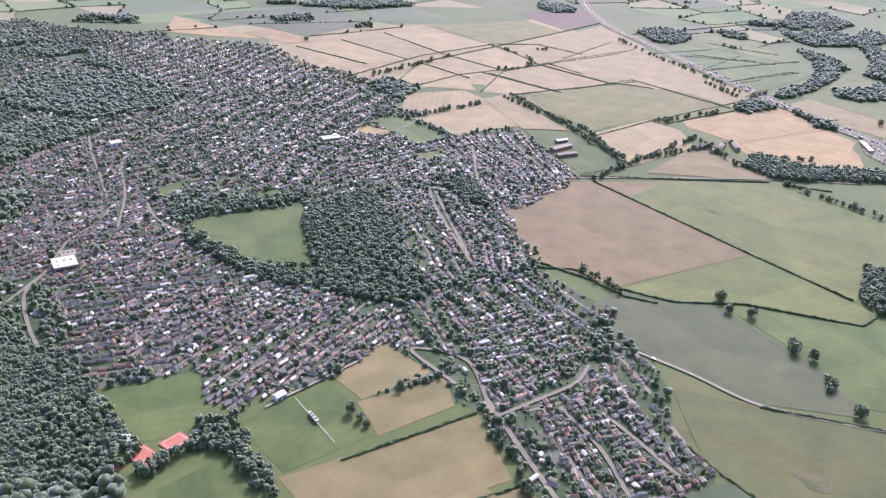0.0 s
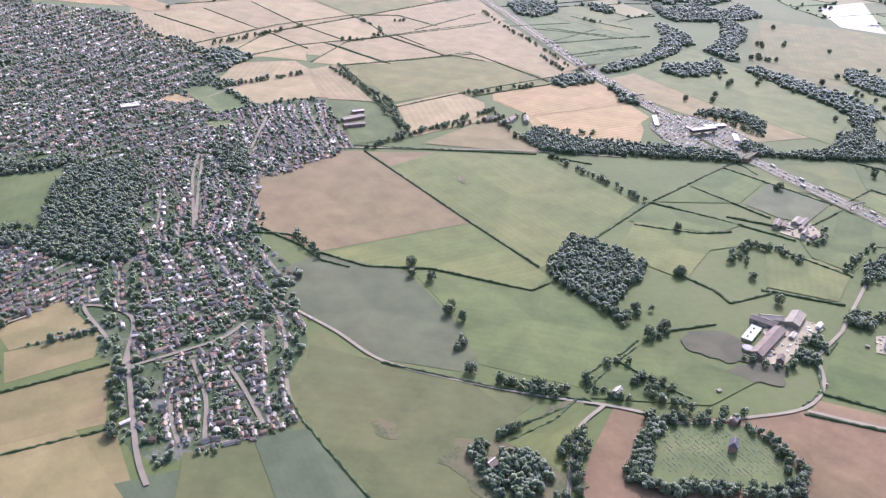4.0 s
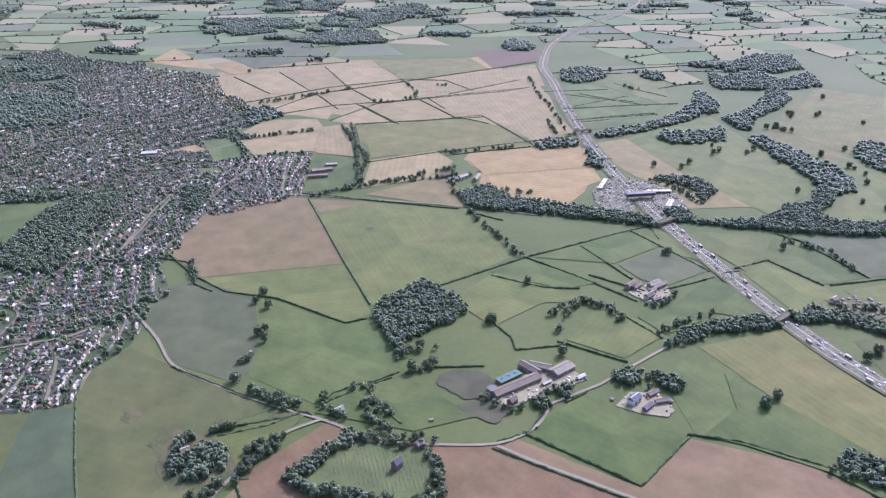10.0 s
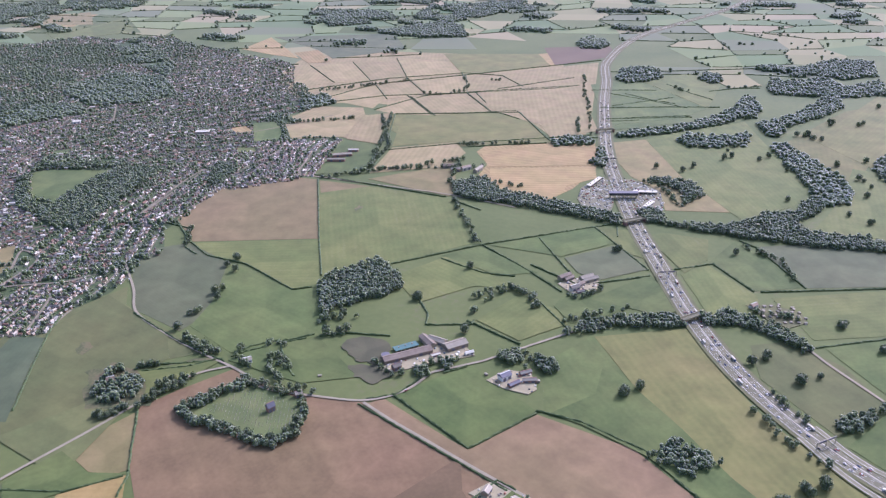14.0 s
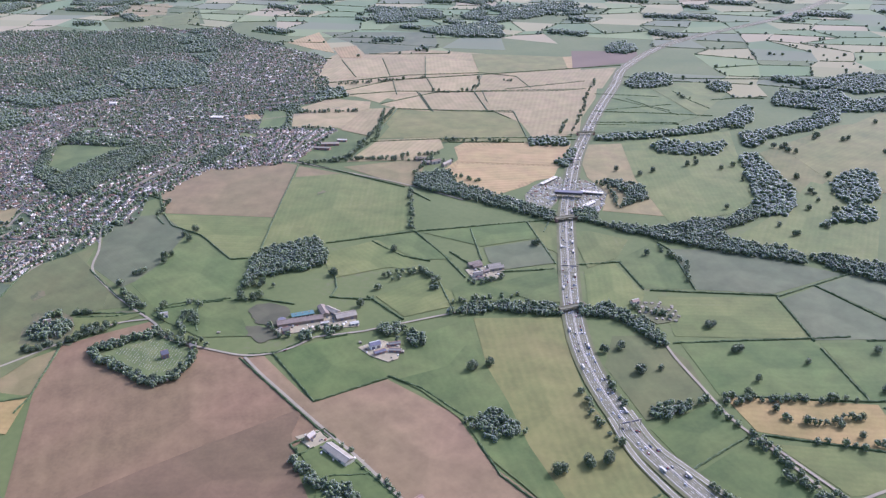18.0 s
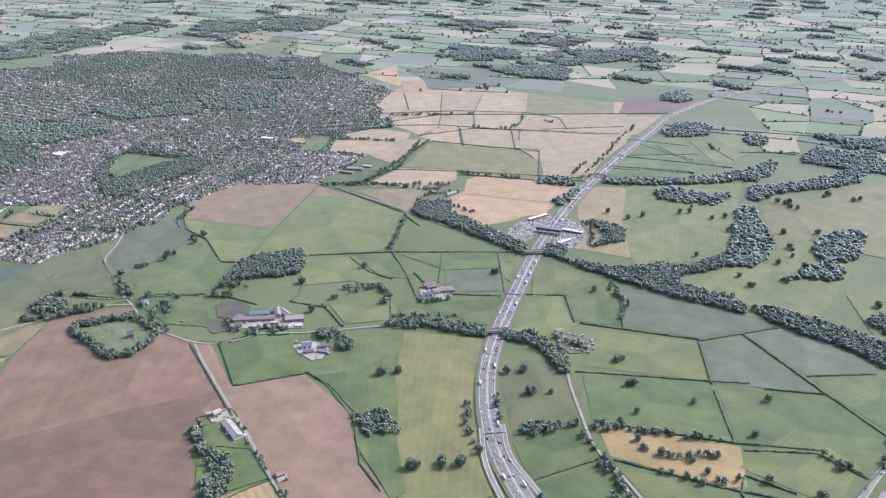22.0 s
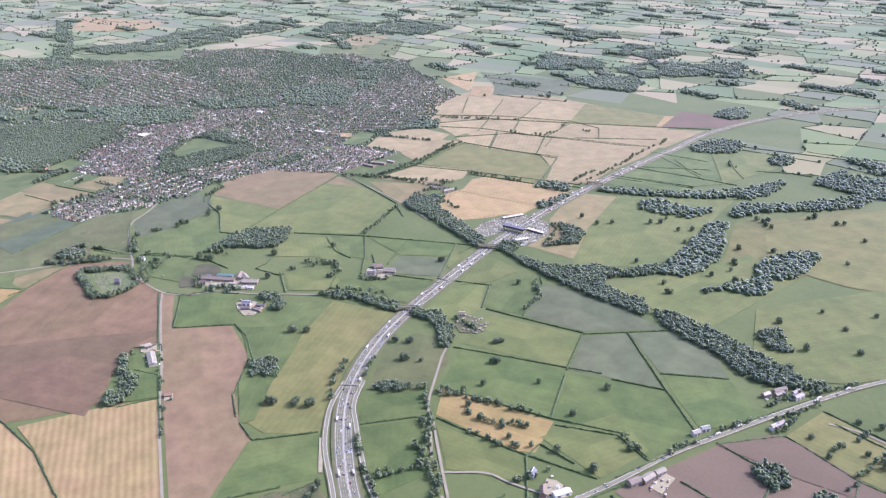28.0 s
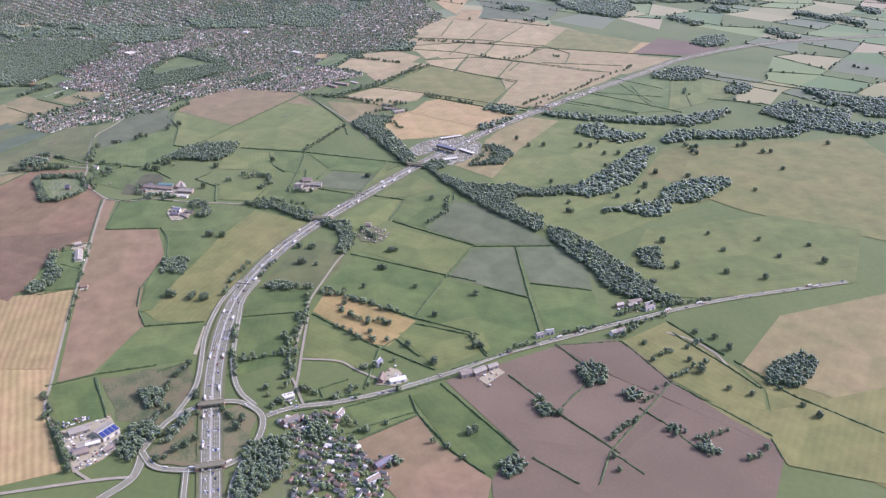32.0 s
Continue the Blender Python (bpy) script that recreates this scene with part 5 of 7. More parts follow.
hedge([(210, 1195), (315, 1286), (522, 1439)])
hedge([(340, 1525), (453, 1382)])
hedge([(110, 1409), (340, 1525)])
hedge([(-101, 1421), (-57, 1608), (98, 1776), (269, 1968), (348, 2059)])
hedge([(-57, 1608), (35, 1505)])
hedge([(1, 1671), (104, 1564)])
hedge([(98, 1776), (176, 1619), (282, 1509)])
hedge([(54, 1419), (100, 1568), (211, 1659), (378, 1786)])
hedge([(71, 1545), (192, 1431)])
hedge([(-307, 1706), (-154, 1582)])
hedge([(-227, 1782), (-81, 1629)])
hedge([(-143, 1864), (-11, 1683)])
hedge([(-223, 1426), (-54, 1668), (85, 1790)])
hedge([(247, 1078), (210, 1195), (110, 1409)])
hedge([(470, 1384), (538, 1428)])
hedge([(479, 1628), (706, 1735)])
hedge([(507, 1547), (668, 1635)])
hedge([(462, 1748), (573, 1722), (645, 1699)])
hedge([(836, 238), (925, 262), (1033, 269)])
hedge([(476, 593), (500, 612), (548, 628)])
hedge([(446, 561), (466, 584)])
hedge([(416, 522), (436, 548)])
hedge([(538, 716), (563, 691), (572, 667), (619, 690), (618, 701)])
hedge([(429, 1027), (487, 1008)])
hedge([(686, 1045), (701, 997)])
hedge([(587, 511), (610, 531), (622, 579)])
hedge([(636, 587), (653, 609)])
hedge([(247, 542), (340, 516), (419, 503)])
hedge([(1316, 796), (1317, 967), (1333, 1130)])
hedge([(1322, 650), (1329, 789)])
hedge([(348, 451), (385, 479), (405, 505)])
hedge([(395, 399), (437, 348), (459, 322), (472, 296)])
hedge([(374, 259), (425, 281), (458, 321)])
hedge([(1300, 595), (1314, 639)])
hedge([(1290, 613), (1308, 677)])
hedge([(1469, 1121), (1552, 1129), (1653, 1166)])
hedge([(1358, 1108), (1454, 1119)])
hedge([(358, 1480), (298, 1507)])
hedge([(245, 1566), (188, 1636)])
hedge([(222, 1684), (346, 1856)])
hedge([(519, 1534), (579, 1572)])
hedge([(498, 1651), (602, 1774)])
hedge([(418, 1759), (551, 1816)])
hedge([(1597, 1047), (1629, 1031)])
hedge([(1530, 876), (1576, 884)])
hedge([(1331, 942), (1384, 947)])
hedge([(1419, 924), (1441, 873)])
hedge([(1485, 952), (1521, 960), (1569, 961)])
hedge([(1125, 403), (1201, 404)])
hedge([(1274, 638), (1274, 675)])
hedge([(1274, 637), (1300, 633)])
hedge([(1368, 717), (1365, 668), (1366, 633)])
hedge([(1378, 627), (1421, 624)])
hedge([(446, 566), (469, 594)])
hedge([(444, 564), (470, 534), (499, 513)])
hedge([(415, 516), (420, 543), (443, 566)])
hedge([(-54, 1443), (16, 1526), (92, 1574), (174, 1623), (337, 1740), (380, 1792)])
hedge([(174, 1623), (287, 1501)])
hedge([(59, 1551), (183, 1434)])
hedge([(124, 1415), (233, 1468), (330, 1535)])
hedge([(330, 1535), (463, 1372)])
hedge([(339, 1276), (411, 1325), (463, 1357)])
hedge([(584, 501), (662, 478), (732, 458), (768, 447)])
hedge([(106, 1748), (81, 1790), (182, 1804), (267, 1726)])
hedge([(486, 1624), (590, 1683), (697, 1729)])
hedge([(513, 1548), (585, 1598), (665, 1644)])
hedge([(495, 1761), (559, 1732), (614, 1722)])
hedge([(558, 1882), (624, 1823), (680, 1785)])
hedge([(659, 1854), (707, 1908), (757, 1931)])
hedge([(406, 1947), (540, 2015), (716, 2121), (832, 2199)])
hedge([(772, 446), (881, 416), (979, 390)])
hedge([(84, 767), (127, 766), (138, 762), (150, 739), (173, 713), (203, 701)])
hedge([(741, 419), (746, 436), (752, 457), (773, 452)])
hedge([(741, 419), (760, 413), (764, 431)])
hedge([(803, 406), (829, 427), (831, 435)])
hedge([(882, 364), (886, 394), (889, 414)])
hedge([(1201, 804), (1258, 853), (1286, 850), (1316, 849)])
hedge([(340, 450), (348, 466), (372, 479), (394, 494), (405, 503)])

# trees standing alone
for at in [(265, 690), (302, 624)]:
    tree(*at, rng.uniform(9, 14))
for at in [(265, 714), (284, 683), (304, 635), (314, 613), (315, 574), (321, 536)]:
    tree(*at, rng.uniform(9, 14))
for at in [(535, 718), (263, 712), (476, 643), (467, 636), (480, 601), (492, 609), (498, 616), (620, 671), (556, 822), (715, 954), (826, 645), (814, 627), (968, 727), (-249, 795)]:
    tree(*at, rng.uniform(9, 14))
for at in [(532, 717), (815, 631), (826, 648), (931, 756), (971, 725), (710, 952), (858, 1011), (999, 863), (1041, 825), (975, 526), (995, 553), (1006, 567), (1079, 752), (1016, 667), (1023, 679)]:
    tree(*at, rng.uniform(9, 14))
for at in [(919, 743), (971, 729), (931, 762), (816, 631), (1005, 571), (992, 557), (977, 533), (996, 867), (1041, 829), (1081, 782), (1294, 783), (1292, 854), (1175, 914), (1244, 771), (377, 518), (1022, 667)]:
    tree(*at, rng.uniform(9, 14))
for at in [(986, 745), (972, 732), (813, 630), (932, 761), (1001, 871), (1045, 831), (1193, 740), (973, 528), (1005, 572), (989, 558), (1287, 846), (1290, 786), (1116, 847), (1197, 836), (1186, 446), (1193, 458), (1431, 761), (1172, 746), (1142, 734), (1187, 772), (1111, 738), (1420, 860), (1451, 863)]:
    tree(*at, rng.uniform(9, 14))
for at in [(537, 717), (415, 532), (326, 442), (348, 462)]:
    tree(*at, rng.uniform(9, 14))
for at in [(1046, 1249), (1041, 1323), (1012, 1194), (1098, 1548), (918, 1706), (885, 1592), (971, 1703), (1052, 1670), (878, 1144)]:
    tree(*at, rng.uniform(9, 14))
for at in [(951, 1441), (925, 1701), (767, 1665), (771, 1444), (734, 1335), (722, 1306), (919, 1947), (1000, 1858), (996, 1378)]:
    tree(*at, rng.uniform(9, 14))
for at in [(678, 1306), (773, 1399), (783, 1416), (829, 1416), (841, 1441), (896, 1240), (879, 1379), (952, 1441), (988, 1384), (994, 1483), (1019, 1403), (1008, 1352), (1004, 1308), (889, 1602), (871, 1591), (915, 1579), (922, 1684), (978, 1717), (984, 1216), (1016, 1199), (1029, 1441), (1048, 1484)]:
    tree(*at, rng.uniform(9, 14))
for at in [(1305, 458), (1302, 471), (1300, 528), (1289, 538), (1297, 482), (1274, 459)]:
    tree(*at, rng.uniform(9, 14))
for at in [(1385, 1045), (1420, 1029), (1397, 1122), (1419, 1136), (1447, 1133), (1442, 1070), (1467, 1066), (1530, 1087), (1574, 1123), (1597, 1124), (1509, 1071), (1538, 1125)]:
    tree(*at, rng.uniform(9, 14))
for at in [(1175, 1261), (1189, 1346), (1243, 1326), (1243, 1403), (1299, 1388), (1295, 1459), (1249, 1224), (1298, 1278), (1338, 1316), (1345, 1434), (1270, 1158)]:
    tree(*at, rng.uniform(9, 14))

# rows of trees
tree_row([(1133, 346), (1288, 353)])
tree_row([(369, 370), (393, 399)])
tree_row([(375, 372), (391, 407), (409, 461)])
tree_row([(1268, 409), (1247, 440), (1224, 471)])
tree_row([(37, 521), (63, 433)])
tree_row([(1307, 439), (1316, 450)])
tree_row([(446, 410), (485, 408), (534, 408)])
tree_row([(393, 414), (398, 439), (401, 465)])
tree_row([(437, 413), (463, 413), (488, 412), (516, 411), (544, 410), (556, 428)])
tree_row([(431, 417), (437, 432), (444, 447), (453, 466), (462, 484)])
tree_row([(431, 423), (443, 435), (450, 447)])
tree_row([(545, 413), (556, 423)])
tree_row([(381, 433), (406, 470)])
tree_row([(1188, 449), (1192, 468)])
tree_row([(-63, 521), (-43, 491)])
tree_row([(345, 457), (359, 466)])
tree_row([(557, 431), (550, 452), (544, 473)])
tree_row([(550, 434), (544, 459)])
tree_row([(1199, 470), (1163, 498), (1148, 520)])
tree_row([(1216, 502), (1259, 494)])
tree_row([(1264, 524), (1282, 526)])
tree_row([(471, 482), (522, 499)])
tree_row([(464, 483), (514, 482)])
tree_row([(457, 486), (483, 485), (507, 487), (527, 490)])
tree_row([(535, 477), (535, 494)])
tree_row([(345, 524), (388, 507)])
tree_row([(420, 517), (452, 506)])
tree_row([(347, 523), (391, 513)])
tree_row([(350, 522), (395, 517)])
tree_row([(446, 561), (483, 519)])
tree_row([(1348, 618), (1392, 620)])
tree_row([(1283, 581), (1264, 615), (1284, 629)])
tree_row([(1245, 579), (1264, 580), (1284, 587)])
tree_row([(309, 568), (319, 587)])
tree_row([(1176, 573), (1189, 636)])
tree_row([(1109, 672), (1218, 625), (1258, 603)])
tree_row([(1344, 640), (1357, 645), (1372, 652)])
tree_row([(555, 573), (587, 559)])
tree_row([(589, 562), (601, 570)])
tree_row([(1297, 653), (1300, 681)])
tree_row([(608, 575), (619, 592)])
tree_row([(1060, 703), (1129, 673), (1185, 619)])
tree_row([(606, 581), (615, 596)])
tree_row([(1293, 669), (1296, 697)])
tree_row([(931, 659), (976, 615), (1013, 597)])
tree_row([(460, 619), (489, 645)])
tree_row([(620, 603), (638, 617)])
tree_row([(1263, 697), (1267, 742)])
tree_row([(677, 632), (681, 659), (720, 652), (741, 638)])
tree_row([(688, 632), (724, 634)])
tree_row([(676, 642), (688, 653), (710, 651)])
tree_row([(1161, 709), (1200, 725), (1233, 759)])
tree_row([(1020, 677), (1053, 717)])
tree_row([(-271, 829), (-197, 754), (-125, 742)])
tree_row([(1514, 887), (1499, 940)])
tree_row([(1420, 848), (1458, 865)])
tree_row([(1119, 725), (1158, 740), (1184, 772)])
tree_row([(1067, 722), (1115, 762), (1178, 802)])
tree_row([(1559, 970), (1569, 1028)])
tree_row([(1062, 732), (1109, 757), (1139, 780)])
tree_row([(611, 719), (612, 764), (627, 793), (656, 782), (678, 754)])
tree_row([(723, 719), (757, 771), (839, 790)])
tree_row([(597, 748), (606, 777), (625, 794), (652, 782), (669, 759)])
tree_row([(713, 743), (753, 788), (774, 809)])
tree_row([(1317, 883), (1315, 924)])
tree_row([(856, 810), (896, 827), (955, 804), (972, 793)])
tree_row([(852, 821), (926, 835), (969, 807)])
tree_row([(693, 802), (710, 803), (729, 836)])
tree_row([(1459, 1026), (1456, 1095)])
tree_row([(-336, 907), (-259, 887), (-159, 919)])
tree_row([(1317, 967), (1323, 1019)])
tree_row([(908, 856), (960, 858)])
tree_row([(1416, 1047), (1417, 1132)])
tree_row([(1357, 1025), (1351, 1050), (1345, 1081)])
tree_row([(435, 1022), (484, 960), (534, 896)])
tree_row([(1340, 1044), (1347, 1118)])
tree_row([(1314, 1056), (1312, 1077), (1322, 1119), (1332, 1152), (1343, 1205)])
tree_row([(193, 1026), (264, 1107)])
tree_row([(861, 1039), (916, 1011), (937, 962)])
tree_row([(94, 1383), (207, 1216), (236, 1075)])
tree_row([(106, 1403), (238, 1099)])
tree_row([(261, 1097), (366, 1211)])
tree_row([(264, 1107), (411, 1186)])
tree_row([(441, 1084), (460, 1125), (508, 1123)])
tree_row([(394, 1091), (365, 1191)])
tree_row([(669, 1239), (706, 1217), (752, 1151)])
tree_row([(-37, 1271), (51, 1344)])
tree_row([(321, 1280), (381, 1309)])
tree_row([(493, 1443), (461, 1536)])
tree_row([(-135, 1497), (4, 1672)])
tree_row([(1613, 998), (1604, 1037)])
tree_row([(1481, 967), (1463, 1012)])
tree_row([(1096, 590), (1147, 569), (1206, 555)])
tree_row([(1173, 579), (1170, 591)])
tree_row([(1173, 342), (1220, 349), (1275, 359)])
tree_row([(1129, 644), (1194, 630), (1234, 606)])
for at in [(1418, 858), (1452, 862), (1539, 872), (1558, 864)]:
    tree(*at, rng.uniform(9, 13))
for at in [(1425, 711), (1440, 721), (1464, 727), (1370, 648), (1372, 680), (1432, 754), (1313, 668), (1302, 647), (1323, 719)]:
    tree(*at, rng.uniform(8, 12))
tree_row([(415, 526), (419, 539)])
tree_row([(435, 553), (438, 560)])
tree_row([(464, 540), (482, 530), (491, 519)])
tree_row([(353, 525), (367, 519), (384, 515), (393, 514)])
tree_row([(344, 456), (353, 463)])
tree_row([(392, 412), (393, 439), (403, 458), (406, 467)])
tree_row([(370, 377), (384, 402)])
tree_row([(92, 1574), (134, 1589), (161, 1634), (150, 1682), (106, 1748)], 12)
tree_row([(335, 1278), (338, 1299)])
tree_row([(373, 1309), (382, 1316)])
tree_row([(401, 1325), (418, 1328), (437, 1345)])
tree_row([(518, 1448), (474, 1573), (414, 1722), (366, 1871)], 14)
tree_row([(946, 692), (967, 673), (987, 654)])
tree_row([(501, 497), (464, 516), (454, 537)])
tree_row([(180, 1755), (218, 1751)])
tree_row([(481, 598), (501, 611)])
tree_row([(563, 1867), (601, 1832), (632, 1838)], 14)
tree_row([(140, 762), (173, 713)], 11)
tree_row([(902, 1578), (887, 1601)], 9)
tree_row([(752, 418), (746, 420)], 6, (4, 6))
tree_row([(746, 429), (748, 439), (759, 445)], 6, (3, 5))
tree_row([(784, 447), (798, 444)], 6, (5, 8))
tree_row([(823, 432), (822, 438)], 6, (5, 8))
tree_row([(842, 431), (878, 418)], 8, (5, 8))
tree_row([(912, 413), (947, 402), (977, 394)], 9, (5, 8))
tree_row([(902, 423), (901, 431)], 6, (5, 8))
tree_row([(1263, 855), (1290, 852), (1297, 851)], 9)
finish_trees()

# roads
A_ROAD = [(1294, 559), (1294, 597), (1309, 648), (1319, 717), (1321, 793), (1318, 878), (1324, 963), (1331, 1051), (1341, 1144), (1356, 1236), (1401, 1418)]
road("road", "grey asphalt main road with pale edges", [(1294, 559), (1294, 597), (1309, 648), (1319, 717), (1321, 793), (1318, 878), (1324, 963), (1331, 1051), (1341, 1144), (1356, 1236), (1401, 1418)], 6.5, ROAD, 1.006)
road("road", "grey asphalt main road with pale edges", [(1289, 428), (1324, 410), (1340, 376), (1357, 331)], 9, ROAD, 1.012)
road("lane", "narrow pale country lane between verges", [(1324, 410), (1309, 370), (1285, 286)], 4.2, LANE, 1.018)
road("lane", "narrow pale country lane between verges", [(588, 505), (626, 492), (664, 481), (734, 461), (798, 444), (828, 435), (934, 402), (1028, 377), (1109, 356), (1159, 343), (1210, 349), (1274, 355), (1309, 370)], 3.4, LANE, 1.024)
LANE_H = [(139, 636), (201, 588), (248, 545), (312, 523), (376, 508), (426, 500), (454, 493), (484, 482), (538, 493), (588, 509), (615, 541), (624, 582)]
road("lane", "narrow pale country lane between verges", [(139, 636), (201, 588), (248, 545), (312, 523), (376, 508), (426, 500), (454, 493), (484, 482), (538, 493), (588, 509), (615, 541), (624, 582)], 3.2, LANE, 1.030)
road("lane", "narrow pale country lane between verges", [(426, 500), (401, 467), (388, 409), (379, 352), (363, 268), (357, 230)], 3.2, LANE, 1.036)
road("lane", "narrow pale country lane between verges", [(663, 625), (690, 666), (720, 711), (753, 758), (809, 792)], 3.2, LANE, 1.042)
road("lane", "narrow pale country lane between verges", [(624, 582), (663, 625)], 3.2, LANE, 1.048)
road("lane", "narrow pale country lane between verges", [(762, 765), (803, 785), (847, 804), (900, 821), (957, 806), (995, 772), (1030, 741), (1079, 699), (1122, 675), (1177, 642)], 3.2, LANE, 1.054)
road("lane", "narrow pale country lane between verges", [(97, 1003), (164, 1024), (277, 1034), (408, 1045), (529, 1040)], 3.2, LANE, 1.060)
road("lane", "narrow pale country lane between verges", [(1115, 683), (1188, 647), (1252, 616), (1281, 595)], 3.2, LANE, 1.066)
road("lane", "narrow pale country lane between verges", [(1207, 640), (1233, 679), (1260, 691), (1306, 716)], 3.2, LANE, 1.072)
road("street", "pale grey residential street between houses", [(37, 541), (67, 464), (87, 416), (102, 389)], 4, STREET, 1.078)
road("street", "pale grey residential street between houses", [(-21, 976), (-9, 905), (28, 775)], 3.4, STREET, 1.084)
road("street", "pale grey residential street between houses", [(35, 1135), (42, 984), (-27, 971)], 3.4, STREET, 1.090)
road("street", "pale grey residential street between houses", [(41, 522), (23, 592), (-23, 606), (14, 558)], 3.4, STREET, 1.096)
road("street", "pale grey residential street between houses", [(38, 514), (79, 543), (109, 566), (123, 592)], 3.4, STREET, 1.102)
road("street", "pale grey residential street between houses", [(93, 533), (116, 486), (128, 438)], 3.4, STREET, 1.108)
road("street", "pale grey residential street between houses", [(124, 528), (145, 495), (166, 458)], 3.4, STREET, 1.114)
road("street", "pale grey residential street between houses", [(-544, 1250), (-472, 1074), (-413, 956), (-370, 858), (-383, 784), (-376, 721), (-377, 676), (-348, 619), (-307, 561), (-267, 492), (-239, 434)], 3.4, STREET, 1.120)
road("street", "pale grey residential street between houses", [(-338, 893), (-311, 848), (-253, 795)], 3.4, STREET, 1.126)
road("street", "pale grey residential street between houses", [(-12, 960), (9, 862), (27, 786)], 3.4, STREET, 1.132)
road("street", "pale grey residential street between houses", [(35, 1133), (40, 1003)], 3.4, STREET, 1.138)
road("street", "pale grey residential street between houses", [(98, 1140), (126, 1053), (151, 1015)], 3.4, STREET, 1.144)
ROUNDABOUT = [(1288, 426), (1249, 465), (1242, 505), (1253, 543), (1293, 560), (1337, 536), (1353, 500), (1343, 467), (1320, 434), (1288, 426)]
road("road", "grey asphalt main road with pale edges", [(1288, 426), (1249, 465), (1242, 505), (1253, 543), (1293, 560), (1337, 536), (1353, 500), (1343, 467), (1320, 434), (1288, 426)], 6.5, ROAD, 1.430)
road("road", "grey asphalt main road with pale edges", [(978, 632), (1017, 594), (1054, 569), (1103, 544), (1195, 510), (1245, 472)], 5.5, ROAD, 1.436)
road("road", "grey asphalt main road with pale edges", [(989, 654), (1030, 619), (1071, 600), (1170, 562), (1230, 551), (1269, 559)], 5.5, ROAD, 1.442)
road("road", "grey asphalt main road with pale edges", [(1339, 462), (1379, 449), (1415, 439)], 5.5, ROAD, 1.448)
road("road", "grey asphalt main road with pale edges", [(1343, 528), (1378, 502), (1414, 485)], 5.5, ROAD, 1.454)
MOTORWAY = [(570, 3657), (508, 3006), (361, 2431), (365, 2066), (426, 1848), (479, 1658), (534, 1483), (581, 1345), (636, 1213), (708, 1058), (775, 934), (845, 810), (909, 718), (987, 639), (1064, 587), (1160, 543), (1247, 514), (1323, 492), (1392, 473), (1463, 453)]
road("street", "pale grey residential street between houses", [(-387, 650), (-379, 698), (-372, 771)], 3.4, STREET, 1.180)
road("street", "pale grey residential street between houses", [(-346, 824), (-370, 915), (-412, 1029), (-390, 1124), (-335, 1194), (-252, 1187)], 3.4, STREET, 1.186)
road("street", "pale grey residential street between houses", [(-390, 1124), (-527, 1282), (-634, 1471), (-655, 1635)], 3.4, STREET, 1.192)
road("street", "pale grey residential street between houses", [(-252, 1187), (-107, 1169), (-49, 1237), (-1, 1346)], 3.4, STREET, 1.198)
road("street", "pale grey residential street between houses", [(-803, 1212), (-724, 1306), (-547, 1328)], 3.4, STREET, 1.204)
yard("car_park", "grey asphalt car park beside the motorway", [(603, 1113), (593, 1163), (610, 1223), (644, 1196), (650, 1151), (660, 1115), (665, 1084), (625, 1079)], ROAD)
yard("car_park", "grey asphalt car park beside the motorway", [(666, 1168), (642, 1231), (665, 1230), (710, 1199), (728, 1150), (735, 1115), (708, 1094), (693, 1107)], ROAD)
yard("yard", "pale concrete works yard", [(1211, 352), (1210, 407), (1265, 413), (1281, 386), (1288, 356)], CONCRETE)
yard("yard", "pale concrete farmyard", [(573, 569), (590, 623), (625, 650), (651, 631), (615, 596), (588, 564)], CONCRETE)
yard("yard", "pale gravel yard round a house", [(681, 593), (692, 620), (718, 625), (734, 600), (729, 588), (703, 587)], CONCRETE)
yard("yard", "pale concrete farmyard", [(673, 829), (694, 858), (719, 857), (723, 826), (700, 809)], CONCRETE)
yard("yard", "pale concrete farmyard", [(737, 431), (748, 452), (775, 449), (810, 441), (804, 424), (768, 425)], CONCRETE)
yard("yard", "pale concrete apron beside an agricultural shed", [(805, 417), (812, 417), (816, 442), (807, 441)], CONCRETE)
yard("yard", "pale gravel yard beside a lane", [(886, 422), (887, 433), (900, 429), (899, 418)], CONCRETE)
yard("works_strip", "bare pale strip of roadworks beside the motorway", [(1074, 550), (1077, 554), (1135, 525), (1133, 521)], CONCRETE, 1.16)
road("lane", "narrow pale country lane between verges", [(1378, 1089), (1408, 1105), (1444, 1111), (1472, 1105)], 3.2, LANE, 1.21)
road("lane", "narrow pale track along a field edge", [(-127, 519), (-117, 531), (-102, 546), (-87, 562), (-63, 588)], 2.2, LANE, 1.22)
yard("yard", "worn asphalt car park behind a roadside inn", [(1314, 591), (1317, 615), (1337, 613), (1339, 591)], ASPHALT)
road("lane", "narrow pale country lane between verges", [(1239, 615), (1255, 614), (1276, 611), (1294, 609)], 3.2, LANE, 1.215)
yard("yard", "grey asphalt car park of a roadside inn", [(1324, 581), (1317, 606), (1335, 611), (1345, 595), (1338, 583)], ROAD)
yard("yard", "pale concrete farmyard", [(1348, 815), (1339, 848), (1352, 851), (1363, 818)], CONCRETE)
yard("yard", "pale concrete farmyard", [(1299, 699), (1276, 730), (1284, 737), (1310, 739), (1313, 720)], CONCRETE)
yard("yard", "grassy plots of a hamlet between sheds", [(893, 871), (920, 886), (954, 879), (963, 857), (945, 836), (925, 842)], VERGE)
yard("yard", "pale concrete car yard of a club", [(-248, 475), (-241, 484), (-214, 481), (-206, 467), (-218, 464), (-224, 445), (-237, 450)], CONCRETE)

